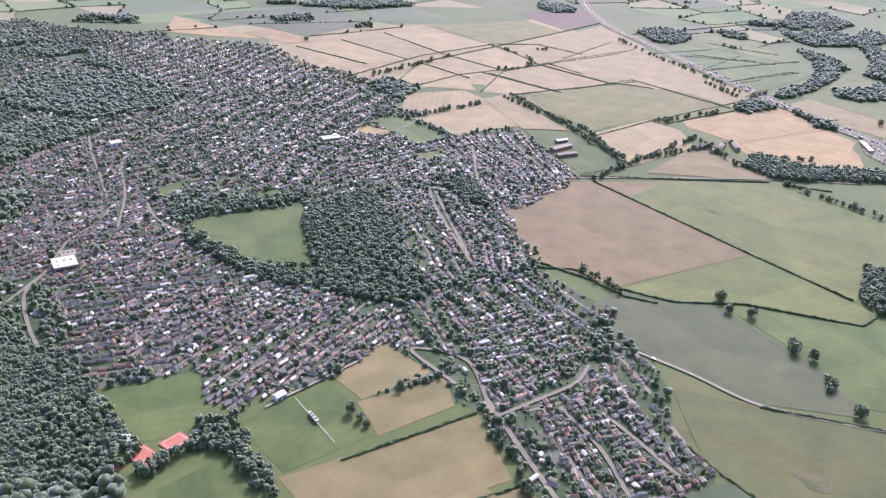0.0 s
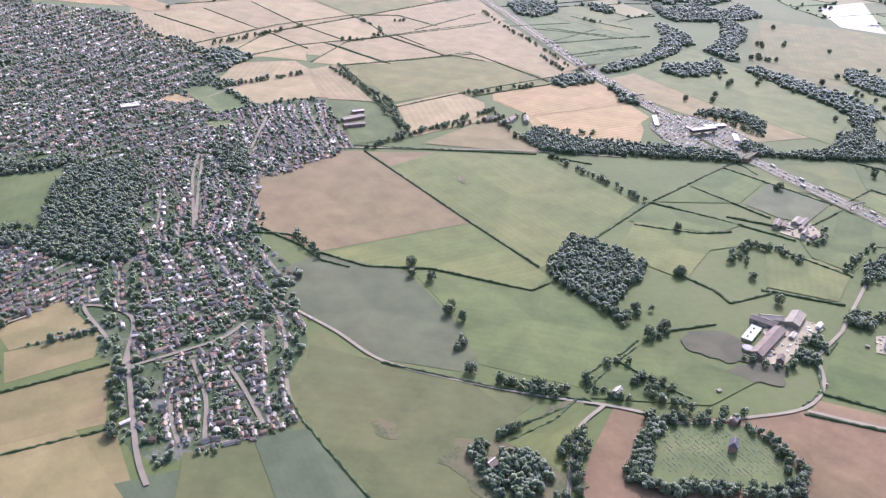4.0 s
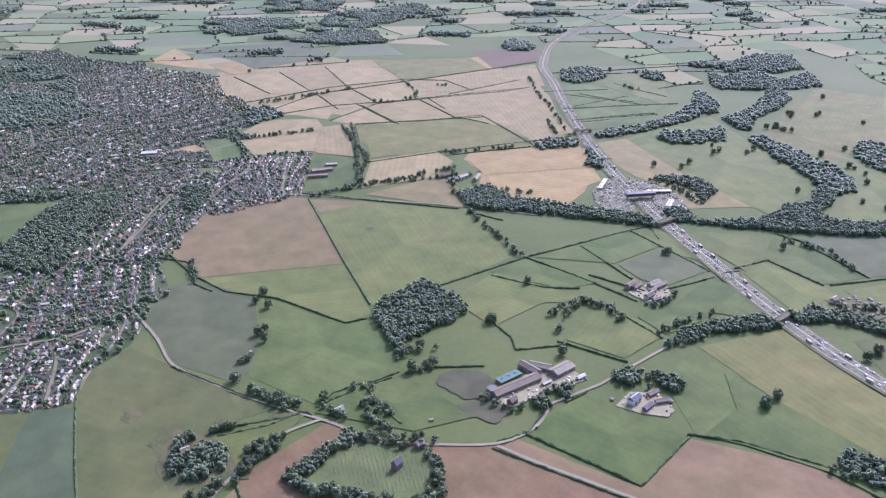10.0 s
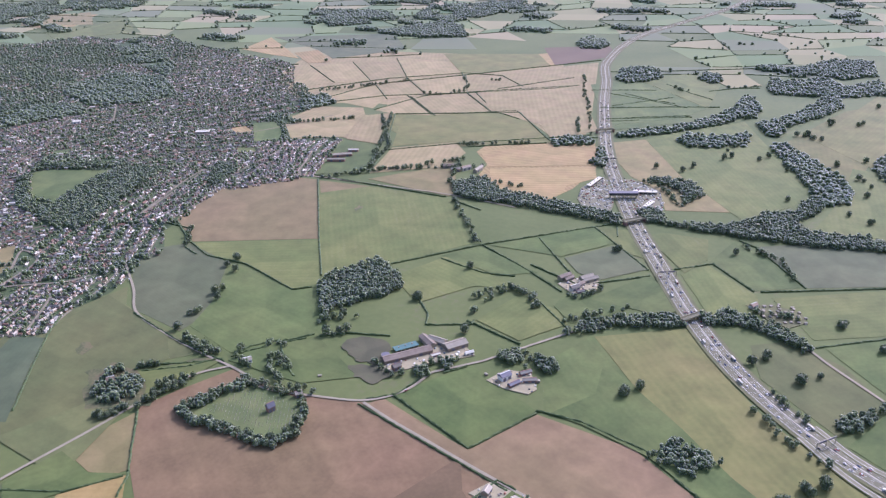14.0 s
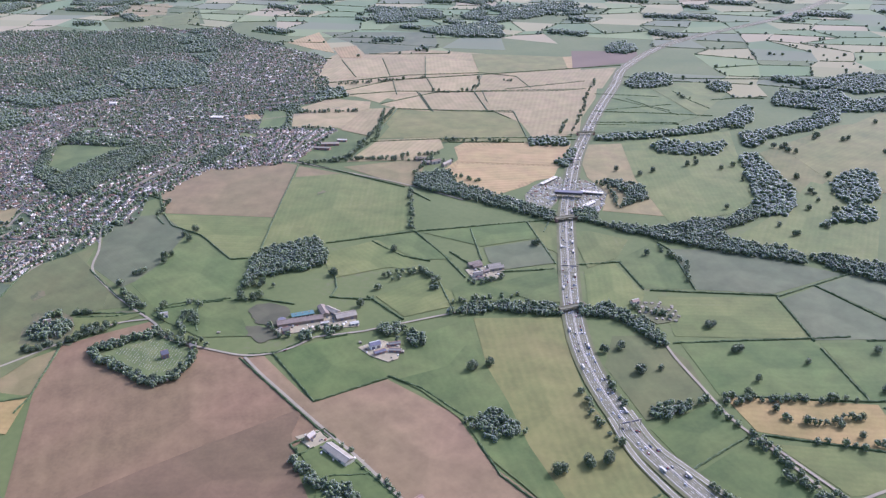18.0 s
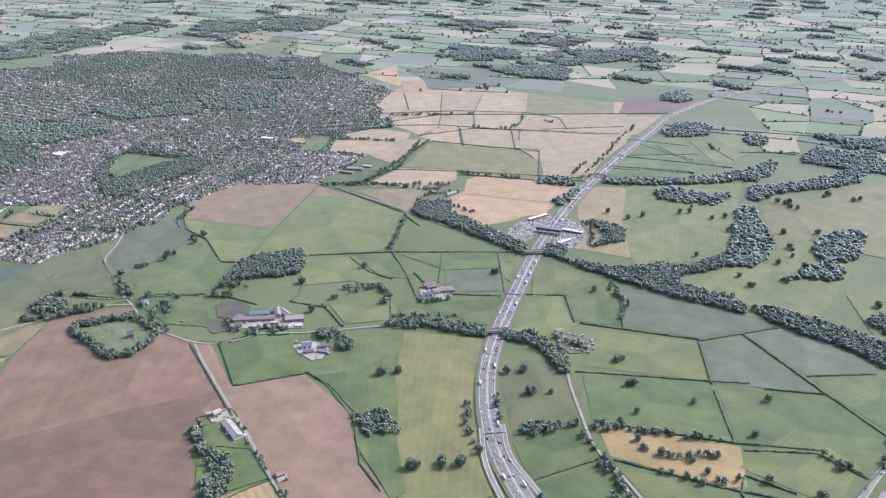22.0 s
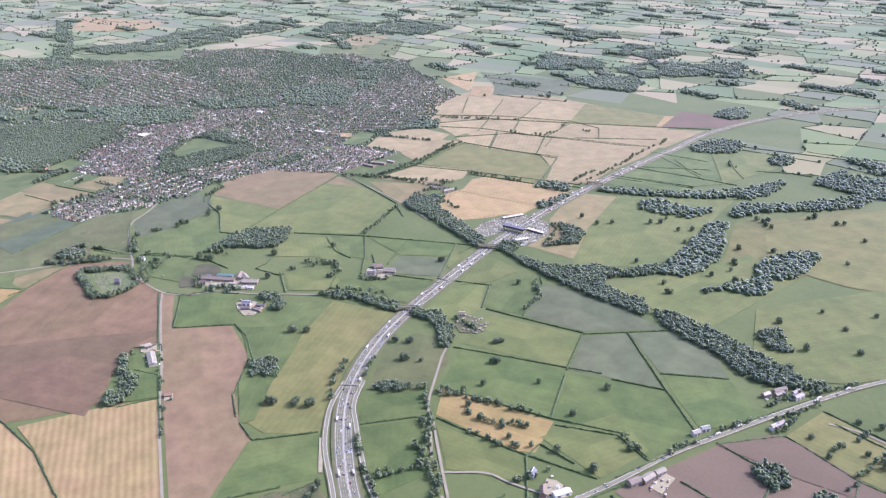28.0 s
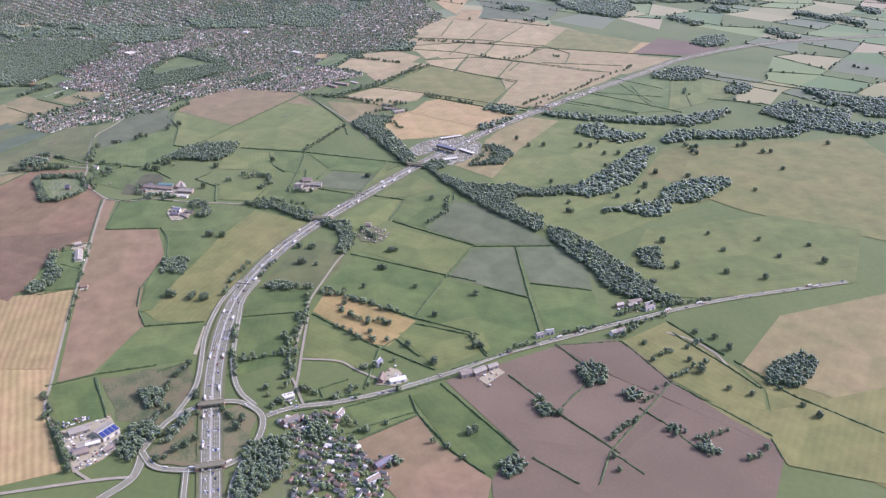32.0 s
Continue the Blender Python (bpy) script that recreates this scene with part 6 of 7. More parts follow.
# town
PARK_EAST = [(670, 1414), (689, 1733), (857, 2178), (1253, 1863), (1634, 1116), (1555, 989), (1269, 1076)]
PARK = [(555, 1417), (471, 1629), (624, 1721), (725, 1917), (836, 2199), (952, 2336), (1160, 1107), (816, 993)]
TOWN = [
    ragged([(-1747, 385), (-1553, 833), (-1522, 1250), (-1335, 1527), (-918, 1871), (-592, 1777), (-73, 1410), (-80, 1231), (89, 1228), (155, 1121), (87, 1008), (44, 844), (103, 771), (126, 665), (163, 529), (162, 424), (117, 422), (-121, 596), (-256, 500), (-522, 287)], 60, 0),
    ragged([(-502, 1012), (-536, 1366), (-326, 1566), (-119, 1443), (-19, 1232), (156, 1019), (100, 927), (67, 906), (87, 768), (144, 702), (148, 640), (171, 605), (188, 459), (143, 428), (103, 408), (67, 434), (37, 521), (-68, 593), (-149, 507), (-191, 557), (-265, 551)], 60, 1),
]
blocked += [
    [(-73, 1290), (-70, 1390), (25, 1421), (58, 1376), (52, 1317), (19, 1279)],
    [(-52, 1252), (50, 1335), (66, 1329), (99, 1231), (9, 1183)],
    [(58, 1376), (104, 1389), (179, 1221), (111, 1221)],
    [(112, 1218), (184, 1216), (245, 1074), (174, 1041), (133, 1140)],
    [(-118, 1233), (-83, 1257), (-33, 1215), (1, 1158), (-41, 1137), (-77, 1182)],
    [(-136, 1186), (-118, 1208), (-79, 1185), (-100, 1159)],
    [(-44, 1091), (-14, 1111), (1, 1089), (-25, 1067)],
    [(-689, 1254), (-707, 1438), (-555, 1445), (-411, 1335), (-437, 1242), (-520, 1183)],
    [(-702, 950), (-587, 1183), (-482, 1146), (-561, 971)],
    [(-1211, 717), (-1239, 823), (-1046, 814), (-1015, 727)],
    [(-695, 721), (-589, 920), (-461, 897), (-464, 756), (-553, 677)],
    [(-976, 1678), (-962, 1775), (-622, 1560), (-550, 1452), (-740, 1541)],
    [(-304, 866), (-243, 900), (-163, 946), (-157, 925), (-236, 880), (-293, 851)],
    [(-138, 1427), (-114, 1479), (-47, 1431), (-80, 1338)],
    [(-19, 1014), (36, 990), (58, 909), (24, 926)],
    [(-565, 851), (-562, 906), (-520, 904), (-516, 840)],
    [(-263, 509), (-259, 534), (-189, 563), (-170, 518), (-170, 486), (-208, 473), (-247, 483)],
    [(-145, 499), (-84, 557), (-44, 502), (-45, 492), (-101, 448)],
    [(-82, 562), (-47, 615), (-5, 574), (-57, 534)],
    [(-60, 531), (6, 568), (13, 530), (-41, 491)],
    [(-103, 443), (30, 523), (52, 450), (-23, 410), (-67, 397)],
    [(-32, 397), (60, 446), (93, 388), (-13, 357)],
    [(-179, 427), (-147, 460), (-101, 411), (-95, 386), (-146, 359)],
    [(-282, 836), (-262, 864), (-225, 878), (-157, 904), (-157, 872), (-123, 737), (-128, 732), (-167, 745), (-185, 750), (-216, 780), (-250, 807)],
    [(-342, 936), (-315, 970), (-311, 934), (-328, 914)],
    [(-246, 910), (-201, 950), (-190, 925), (-237, 899)],
    [(2, 1887), (206, 2098), (265, 1961), (89, 1785)],
    [(167, 1033), (140, 1171), (187, 1200), (247, 1078)],
    [(-89, 1190), (-94, 1256), (-19, 1169)],
    [(-116, 1170), (-117, 1205), (-76, 1173)],
    [(-599, 1795), (-624, 1963), (-382, 1762), (-477, 1770)],
    [(-437, 1814), (-397, 1872), (-278, 1761), (-329, 1727)],
    [(-1482, 1796), (-1601, 1935), (-1420, 2050), (-1280, 1788)],
    [(-1266, 1787), (-1416, 2056), (-1306, 2067), (-1040, 1864)],
    [(-157, 861), (-150, 912), (-88, 948), (-66, 891), (-44, 802), (-27, 750), (-9, 713), (-16, 689), (-94, 690), (-116, 714), (-130, 765)],
    [(-457, 727), (-407, 690), (-341, 567), (-309, 524), (-253, 416), (-295, 414)],
    [(-281, 830), (-249, 800), (-213, 769), (-177, 742), (-126, 733), (-117, 704), (-168, 716), (-227, 761), (-272, 805)],
    [(-637, 428), (-601, 605), (-510, 711), (-377, 629), (-263, 514), (-289, 383), (-365, 274), (-638, 296)],
    [(2, 321), (-60, 393), (32, 443), (102, 364), (47, 315)],
    [(63, 312), (114, 354), (145, 301)],
    [(-2292, 929), (-2726, 1071), (-2344, 1368), (-2102, 1171)],
    [(-1645, 816), (-1716, 1065), (-1682, 1258), (-1358, 1131), (-1488, 861)],
    [(-913, 360), (-811, 610), (-711, 806), (-641, 883), (-580, 816), (-613, 687), (-668, 524), (-736, 341)],
]
for k, p in enumerate(TOWN):
    bm = bmesh.new()
    face = bm.faces.new([bm.verts.new((x, y, 0.05 + 0.05 * k)) for x, y in p])
    bmesh.ops.triangulate(bm, faces=[face])
    me = bpy.data.meshes.new("town_ground")
    bm.to_mesh(me)
    bm.free()
    if me.polygons[0].normal.z < 0:
        me.flip_normals()
    me.materials.append(TOWN_GROUND)
    tagged(new("town_ground", me), "mottled gardens, drives and streets of a leafy town", "ground", kind="structure")
STREETS = [
    [(37, 541), (67, 464), (87, 416), (102, 389)],
    [(-21, 976), (-9, 905), (28, 775)],
    [(35, 1135), (42, 984), (-27, 971)],
    [(41, 522), (23, 592), (-23, 606), (14, 558)],
    [(38, 514), (79, 543), (109, 566), (123, 592)],
    [(93, 533), (116, 486), (128, 438)],
    [(124, 528), (145, 495), (166, 458)],
    [(-544, 1250), (-472, 1074), (-413, 956), (-370, 858), (-383, 784), (-376, 721), (-377, 676), (-348, 619), (-307, 561), (-267, 492), (-239, 434)],
    [(-338, 893), (-311, 848), (-253, 795)],
    [(-12, 960), (9, 862), (27, 786)],
    [(35, 1133), (40, 1003)],
    [(98, 1140), (126, 1053), (151, 1015)],
    [(-387, 650), (-379, 698), (-372, 771)],
    [(-346, 824), (-370, 915), (-412, 1029), (-390, 1124), (-335, 1194), (-252, 1187)],
    [(-390, 1124), (-527, 1282), (-634, 1471), (-655, 1635)],
    [(-252, 1187), (-107, 1169), (-49, 1237), (-1, 1346)],
    [(-803, 1212), (-724, 1306), (-547, 1328)],
]
QUARTERS = [
    (11, -70, [(58, 535), (105, 547), (146, 622), (179, 597), (162, 544), (197, 461), (150, 435), (92, 425)]),
    (12, -72, [(-76, 969), (40, 1112), (156, 1019), (100, 927), (64, 906), (87, 768), (36, 750), (-11, 721), (-42, 809)]),
    (17, -60, [(-47, 683), (87, 756), (138, 701), (138, 639), (114, 582), (37, 521), (-23, 606)]),
    (12, 60, [(-254, 697), (-131, 698), (-47, 683), (-23, 606), (-70, 602), (-149, 507), (-247, 569), (-290, 660)]),
    (12, 50, [(-583, 997), (-507, 1143), (-348, 944), (-282, 835), (-198, 736), (-370, 677), (-441, 716)]),
    (16, 70, [(-691, 1760), (-358, 1711), (-168, 1435), (-115, 1276), (-156, 964), (-359, 1001), (-535, 1282)]),
    (12, 30, [(133, 419), (21, 598), (27, 682), (108, 670), (153, 532), (173, 443)]),
    (12, 20, [(-259, 538), (-517, 906), (-424, 939), (-245, 748), (-68, 684)]),
    (12, 40, [(-517, 906), (-482, 1165), (-87, 1219), (58, 1021), (32, 849), (-201, 922)]),
    (17, 20, [(-1533, 544), (-1408, 803), (-1110, 1076), (-532, 1079), (-557, 903), (-852, 608), (-1097, 488)]),
    (17, 60, [(-532, 1079), (-799, 1422), (-586, 1608), (-271, 1523), (-60, 1375), (-137, 1245)]),
    (12, 104, [(4, 1159), (104, 1219), (128, 1139), (173, 1023), (92, 1006), (100, 938), (63, 923), (78, 875), (91, 790), (63, 738), (18, 779), (-44, 1007), (-32, 1124)]),
    (13, 40, [(1307, 572), (1318, 637), (1401, 636), (1465, 646), (1477, 602), (1440, 533), (1369, 577)]),
]
neighbourhood(*QUARTERS[0], near=True, built=0.8, leafy=1.4)
neighbourhood(*QUARTERS[1], leafy=1.5)
neighbourhood(*QUARTERS[2], leafy=2.0)
neighbourhood(*QUARTERS[3], leafy=0.8, built=0.9)
neighbourhood(*QUARTERS[4], leafy=0.75, built=0.9)
neighbourhood(*QUARTERS[5], leafy=1.6, built=0.62)
neighbourhood(*QUARTERS[6], leafy=1.5)
neighbourhood(*QUARTERS[7], leafy=0.75, built=0.9)
neighbourhood(*QUARTERS[8], leafy=1.6, built=0.62)
neighbourhood(*QUARTERS[9], leafy=1.6, built=0.62)
neighbourhood(*QUARTERS[10], leafy=1.6, built=0.62)
neighbourhood(*QUARTERS[11], leafy=0.8, built=0.9)
neighbourhood(*QUARTERS[12], leafy=2.2, built=0.5, loose=3.0, size=(0.5, 0.78), streets=False)
for k, angle in ((0, 35), (1, -20)):
    neighbourhood(16, angle, TOWN[k], leafy=1.7, built=0.56, loose=2.2, patchy=True, avoid=[q[2] for q in QUARTERS] + TOWN[:k])
    town_trees(TOWN[k], 9.0, 0.25, [q[2] for q in QUARTERS])
far_farmland([*TOWN, PARK, PARK_EAST, [(-150, 250), (330, 250), (1480, 250), (1700, 420), (1750, 1000), (1420, 1180), (1180, 1260), (1000, 1560), (800, 1700), (480, 1950), (420, 2250), (150, 2300), (-80, 2150), (-250, 1650)]])

# ---------------- motorway ----------------
MW = smooth_line(MOTORWAY, 8.0)


def strip(name, label, left, right, z, mat, parent=None):
    v, f = ribbon(MW, left, right, z)
    ob = new(name, mesh_of(name, v, f, mat))
    if parent:
        ob.parent = parent
        ob["label"] = label
    else:
        tagged(ob, label, "road", kind="structure")
    return ob


motorway = strip("motorway", "grey six-lane motorway with hard shoulders", -11.2, 11.2, 1.22, ASPHALT)
strip("verge", "dry grassy verge", -14.5, -11.2, 1.12, VERGE, motorway)
strip("verge", "dry grassy verge", 11.2, 14.5, 1.12, VERGE, motorway)
strip("central_reservation", "pale concrete central barrier", -0.32, 0.32, 1.75, BARRIER, motorway)
for off, wide in ((-9.3, 0.26), (-1.25, 0.2), (1.25, 0.2), (9.3, 0.26)):
    strip("edge_line", "white painted edge line", off - wide / 2, off + wide / 2, 1.25, PAINT, motorway)
v, f = [], []
nn = sides(MW)
for off in (-6.6, -3.95, 3.95, 6.6):
    for i in range(0, len(MW) - 1):
        a, d = MW[i] + nn[i] * off, (MW[i + 1] - MW[i]) * 0.45
        s = nn[i] * 0.09
        b = len(v)
        v += [(*(a - s), 1.25), (*(a + s), 1.25), (*(a + s + d), 1.25), (*(a - s + d), 1.25)]
        f.append((b, b + 1, b + 2, b + 3))
lm = new("lane_markings", mesh_of("lane_markings", v, f, PAINT))
lm.parent = motorway
tagged(lm, "white dashed lane markings", kind="stuff")


def bridge(name, label, a, b, width, deck_z=6.2, mat=CONCRETE):
    """A road bridge with deck, parapets, abutments and a middle pier."""
    a, b = Vector(a), Vector(b)
    d = b - a
    t = new(name)
    deck = part("deck", box(d.length, width, 0.9, deck_z - 0.9), mat, t)
    part("carriageway", box(d.length, width - 1.8, 0.08, deck_z + 0.003), ASPHALT, deck, "grey asphalt carriageway")
    for y in (-1, 1):
        part("parapet", box(d.length, 0.4, 1.1, deck_z, 0, y * (width / 2 - 0.2)), CONCRETE, deck)
        part("abutment", box(3.0, width, deck_z - 0.9, 0, y * (d.length / 2 - 1.5)), BRICK, t)
    part("pier", box(1.2, width * 0.8, deck_z - 0.9), CONCRETE, t)
    t.matrix_basis = pose((a.x + b.x) / 2, (a.y + b.y) / 2, 0.0, 0, 0, math.degrees(math.atan2(d.y, d.x)))
    return tagged(t, label, "bridge")


def near_mw(p, off=0.0, along=0.0):
    i = int(np.argmin(np.hypot(*(MW - np.array(p)).T)))
    i = min(max(i, 1), len(MW) - 2)
    t = MW[i + 1] - MW[i - 1]
    t /= np.linalg.norm(t)
    return MW[i] + t * along + np.array([t[1], -t[0]]) * off, math.atan2(t[1], t[0])


def bridge_over(p, lean, width, name="road_bridge", label="pale concrete road bridge over the motorway", half=18):
    c, a = near_mw(p)
    w = a + math.pi / 2 + radians(lean)
    e = np.array([math.cos(w), math.sin(w)]) * half
    return bridge(name, label, c - e, c + e, width)


def gantry(p):
    c, a = near_mw(p)
    t = new("sign_gantry")
    beam = part("beam", box(24, 0.9, 0.9, 7.0), SHEET, t)
    for x in (-11.7, 0, 11.7):
        part("post", box(0.6, 0.6, 7.0, 0, x), SHEET, t)
    for x in (-7.9, -5.3, -2.7, 2.7, 5.3, 7.9):
        part("sign_panel", box(2.4, 0.3, 1.8, 6.6, x, -0.62), SLATE, beam, "dark sign panel")
    t.matrix_basis = pose(c[0], c[1], 1.2, 0, 0, math.degrees(a) + 90)
    tagged(t, "grey steel motorway sign gantry with dark panels", "gantry", "motorway gantries")


# ---------------- vehicles ----------------
def car_master():
    t = new("car")
    bm = box(4.2, 1.8, 0.75, 0.3, bevel=0.12)
    part("body", bm, CAR_PAINT_OBJ, t)
    bm = bmesh.new()
    bmesh.ops.create_cube(bm, size=1.0, matrix=Matrix.Translation((-0.2, 0, 1.3)) @ Matrix.Diagonal((2.4, 1.6, 0.6, 1)))
    for q in bm.verts:
        if q.co.z > 1.4:
            q.co.x = -0.2 + (q.co.x + 0.2) * 0.68
            q.co.y *= 0.85
    cabin = part("cabin", bm, GLASS, t, "dark glazed cabin")
    part("roof", box(1.6, 1.34, 0.06, 1.6, -0.2), CAR_PAINT_OBJ, cabin, "painted roof panel")
    for x in (-1.3, 1.3):
        for y in (-0.85, 0.85):
            bm = bmesh.new()
            bmesh.ops.create_cone(bm, cap_ends=True, segments=10, radius1=0.33, radius2=0.33, depth=0.22, matrix=Matrix.Translation((x, y, 0.33)) @ Matrix.Rotation(math.pi / 2, 4, "X"))
            part("wheel", bm, RUBBER, t)
    return tagged(t, "small passenger car driving on the motorway", "car", "motorway traffic")


def lorry_master():
    t = new("lorry")
    part("trailer", box(9.5, 2.5, 2.8, 1.1, -1.2, bevel=0.06), SHEET_WHITE, t, "white box trailer")
    cab = part("cab", box(2.2, 2.4, 2.5, 0.6, 5.0, bevel=0.15), CAR_PAINT_OBJ, t)
    part("windscreen", box(0.1, 2.1, 0.9, 1.9, 6.12), GLASS, cab, "dark windscreen")
    part("chassis", box(11.5, 1.6, 0.4, 0.6, -0.2), RUBBER, t)
    for x in (-4.8, -3.6, -2.4, 3.2, 5.2):
        for y in (-1.0, 1.0):
            bm = bmesh.new()
            bmesh.ops.create_cone(bm, cap_ends=True, segments=10, radius1=0.5, radius2=0.5, depth=0.35, matrix=Matrix.Translation((x, y, 0.5)) @ Matrix.Rotation(math.pi / 2, 4, "X"))
            part("wheel", bm, RUBBER, t)
    return tagged(t, "white articulated lorry driving on the motorway", "lorry", "motorway lorries")


CAR, LORRY = car_master(), lorry_master()
first = {"car": True, "lorry": True}


def drive(kind, x, y, z, turn):
    ob = {"car": CAR, "lorry": LORRY}[kind]
    m = pose(x, y, z, 0, 0, math.degrees(turn))
    if first[kind]:
        first[kind] = False
    else:
        ob = copy_thing(ob, m)
    k = 0.88 if kind == "car" else 0.72
    ob.matrix_basis = m @ Matrix.Diagonal((k, k, k, 1))


r = np.random.default_rng(5)
MW_D = np.r_[0, np.cumsum(np.linalg.norm(np.diff(MW, axis=0), axis=1))]
start = MW_D[int(np.argmin(np.hypot(MW[:, 0] - 470, MW[:, 1] - 1690)))]
for off, way in ((-7.95, 1), (-5.3, 1), (-2.65, 1), (2.65, -1), (5.3, -1), (7.95, -1)):
    s = start + r.uniform(0, 20)
    while s < MW_D[-1] - 20:
        i = int(np.searchsorted(MW_D, s))
        t = MW[min(i + 1, len(MW) - 1)] - MW[i - 1]
        t /= np.linalg.norm(t)
        p = MW[i] + np.array([t[1], -t[0]]) * off
        kind = "lorry" if abs(off) > 7 and r.random() < 0.5 else "car"
        drive(kind, p[0], p[1], 1.23, math.atan2(t[1], t[0]) + (0 if way > 0 else math.pi))
        s += r.uniform(8, 60) if kind == "car" else r.uniform(22, 80)
for line, n in ((A_ROAD, 40), (ROUNDABOUT, 9), (LANE_H, 2)):
    c = smooth_line(line, 4.0)
    for k in range(n):
        i = int(r.integers(2, len(c) - 2))
        t = c[i + 1] - c[i - 1]
        t /= np.linalg.norm(t)
        w = 1 if r.random() < 0.5 else -1
        p = c[i] + np.array([t[1], -t[0]]) * (2.0 * w)
        drive("lorry" if r.random() < 0.2 and n > 5 else "car", p[0], p[1], 1.33, math.atan2(t[1], t[0]) + (math.pi if w < 0 else 0))

def car_park(points, angle, n_max, z=1.0, keep=0.45):
    p = np.array(points, float)
    c, s = math.cos(radians(angle)), math.sin(radians(angle))
    q = p @ np.array([[c, -s], [s, c]])
    rows = []
    for k, v in enumerate(np.arange(q[:, 1].min(), q[:, 1].max(), 6.2)):
        for u in np.arange(q[:, 0].min(), q[:, 0].max(), 2.7):
            x, y = c * u - s * v, s * u + c * v
            if r.random() < keep and inside(x, y, points) and not any(inside(x, y, b) for b in roofs):
                rows.append((x, y, z, 0.75, r.uniform(0.7, 1.0), radians(angle + 90) + r.normal(0, 0.05)))
    rows = [rows[i] for i in r.permutation(len(rows))[:n_max]]
    tagged(joined("parked_cars", [(CAR_SHAPE, CAR_FACES, np.zeros(len(CAR_FACES), int))], rows, CAR_PAINT_LOT), "rows of parked cars in many colours", "cars", kind="stuff")


# ---------------- buildings ----------------
roofs = []


def shed(name, label, x, y, w, d, h, rise, turn, wall=SHEET_BROWN, roof=SHEET, z=0.0, doors=2, panels=0):
    """A long gabled shed with sheeted walls, roof, ridge and door openings."""
    t = new(name)
    part("wall", box(w, d, h), wall, t)
    top = part("roof", gable(w, d, rise, h), roof, t)
    part("ridge", box(w + 0.8, 0.7, 0.25, h + rise - 0.08), wall, top)
    for k in range(doors):
        part("door", box(min(3.6, w / (doors + 1)), 0.16, h * 0.8, 0, w * ((k + 0.5) / doors - 0.5), -d / 2 - 0.06), SLATE, t)
    for k in range(panels):
        bm = box(w / panels * 0.85, d * 0.42, 0.12)
        pn = part("solar_panel", bm, PANEL, top, "blue solar panel")
        pn.matrix_basis = Matrix.Translation((w * ((k + 0.5) / panels - 0.5), -d * 0.26, h + rise * 0.52 + 0.3)) @ Matrix.Rotation(math.atan2(rise - 0.25, d / 2), 4, "X")
    t.matrix_basis = pose(x, y, z, 0, 0, turn)
    c, s = math.cos(radians(turn)), math.sin(radians(turn))
    roofs.append([(x + c * a * w * 0.55 - s * b * d * 0.6, y + s * a * w * 0.55 + c * b * d * 0.6) for a, b in ((-1, -1), (1, -1), (1, 1), (-1, 1))])
    return tagged(t, label, "shed" if "house" not in name else "house")


def flat_building(name, label, x, y, w, d, h, turn, wall=SHEET, roof=SHEET_WHITE, z=0.0):
    t = new(name)
    part("wall", box(w, d, h), wall, t)
    top = part("roof", box(w + 0.8, d + 0.8, 0.5, h + 0.003), roof, t)
    for k in range(3):
        part("roof_unit", box(1.6, 1.4, 0.9, h + 0.5, w * (k - 1) * 0.3, d * 0.1), SHEET, top)
    for k in range(5):
        part("window", box(w / 7, 0.14, h * 0.4, h * 0.3, w * (k - 2) / 5.5, -d / 2 - 0.04), GLASS, t)
    t.matrix_basis = pose(x, y, z, 0, 0, turn)
    c, s = math.cos(radians(turn)), math.sin(radians(turn))
    roofs.append([(x + c * a * w * 0.55 - s * b * d * 0.6, y + s * a * w * 0.55 + c * b * d * 0.6) for a, b in ((-1, -1), (1, -1), (1, 1), (-1, 1))])
    return tagged(t, label, "building")


def cottage(x, y, turn, k=0, z=0.0, size=1.0):
    m = pose(x, y, z, 0, 0, turn)
    ob = copy_thing(HOUSE_MASTERS[k], m)
    ob.matrix_basis = m @ Matrix.Diagonal((size, size, size, 1))
    return ob


# ---------------- clutter ----------------
CLUTTER = many_coloured("yard_goods", [(0.700, 0.690, 0.585), (0.220, 0.187, 0.138), (0.420, 0.355, 0.249), (0.120, 0.118, 0.103), (0.550, 0.492, 0.361), (0.300, 0.138, 0.086), (0.160, 0.197, 0.224), (0.800, 0.788, 0.679)], rough=0.6)


def clutter(points, n, size=(1.0, 3.2)):
    """Trailers, pallets, bales, vans and skips standing about a yard."""
    q = np.random.default_rng(n + int(abs(points[0][0])))
    p = np.array(points, float)
    lo, hi = p.min(0), p.max(0)
    bm = box(1.0, 0.62, 0.6, bevel=0.07)
    bmesh.ops.triangulate(bm, faces=bm.faces[:])
    v = np.array([a.co[:] for a in bm.verts])
    f = np.array([[c.index for c in a.verts] for a in bm.faces])
    bm.free()
    rows = []
    while len(rows) < n:
        x, y = q.uniform(lo[0], hi[0]), q.uniform(lo[1], hi[1])
        if inside(x, y, points) and not any(inside(x, y, b) for b in roofs):
            w = q.uniform(*size)
            rows.append((x, y, 0.9, w, q.uniform(1.2, 2.8), q.uniform(0, 6.3)))
    tagged(joined("yard_clutter", [(v, f, np.zeros(len(f), int))], rows, CLUTTER), "trailers, pallets and vans standing about a yard", "clutter", kind="stuff")


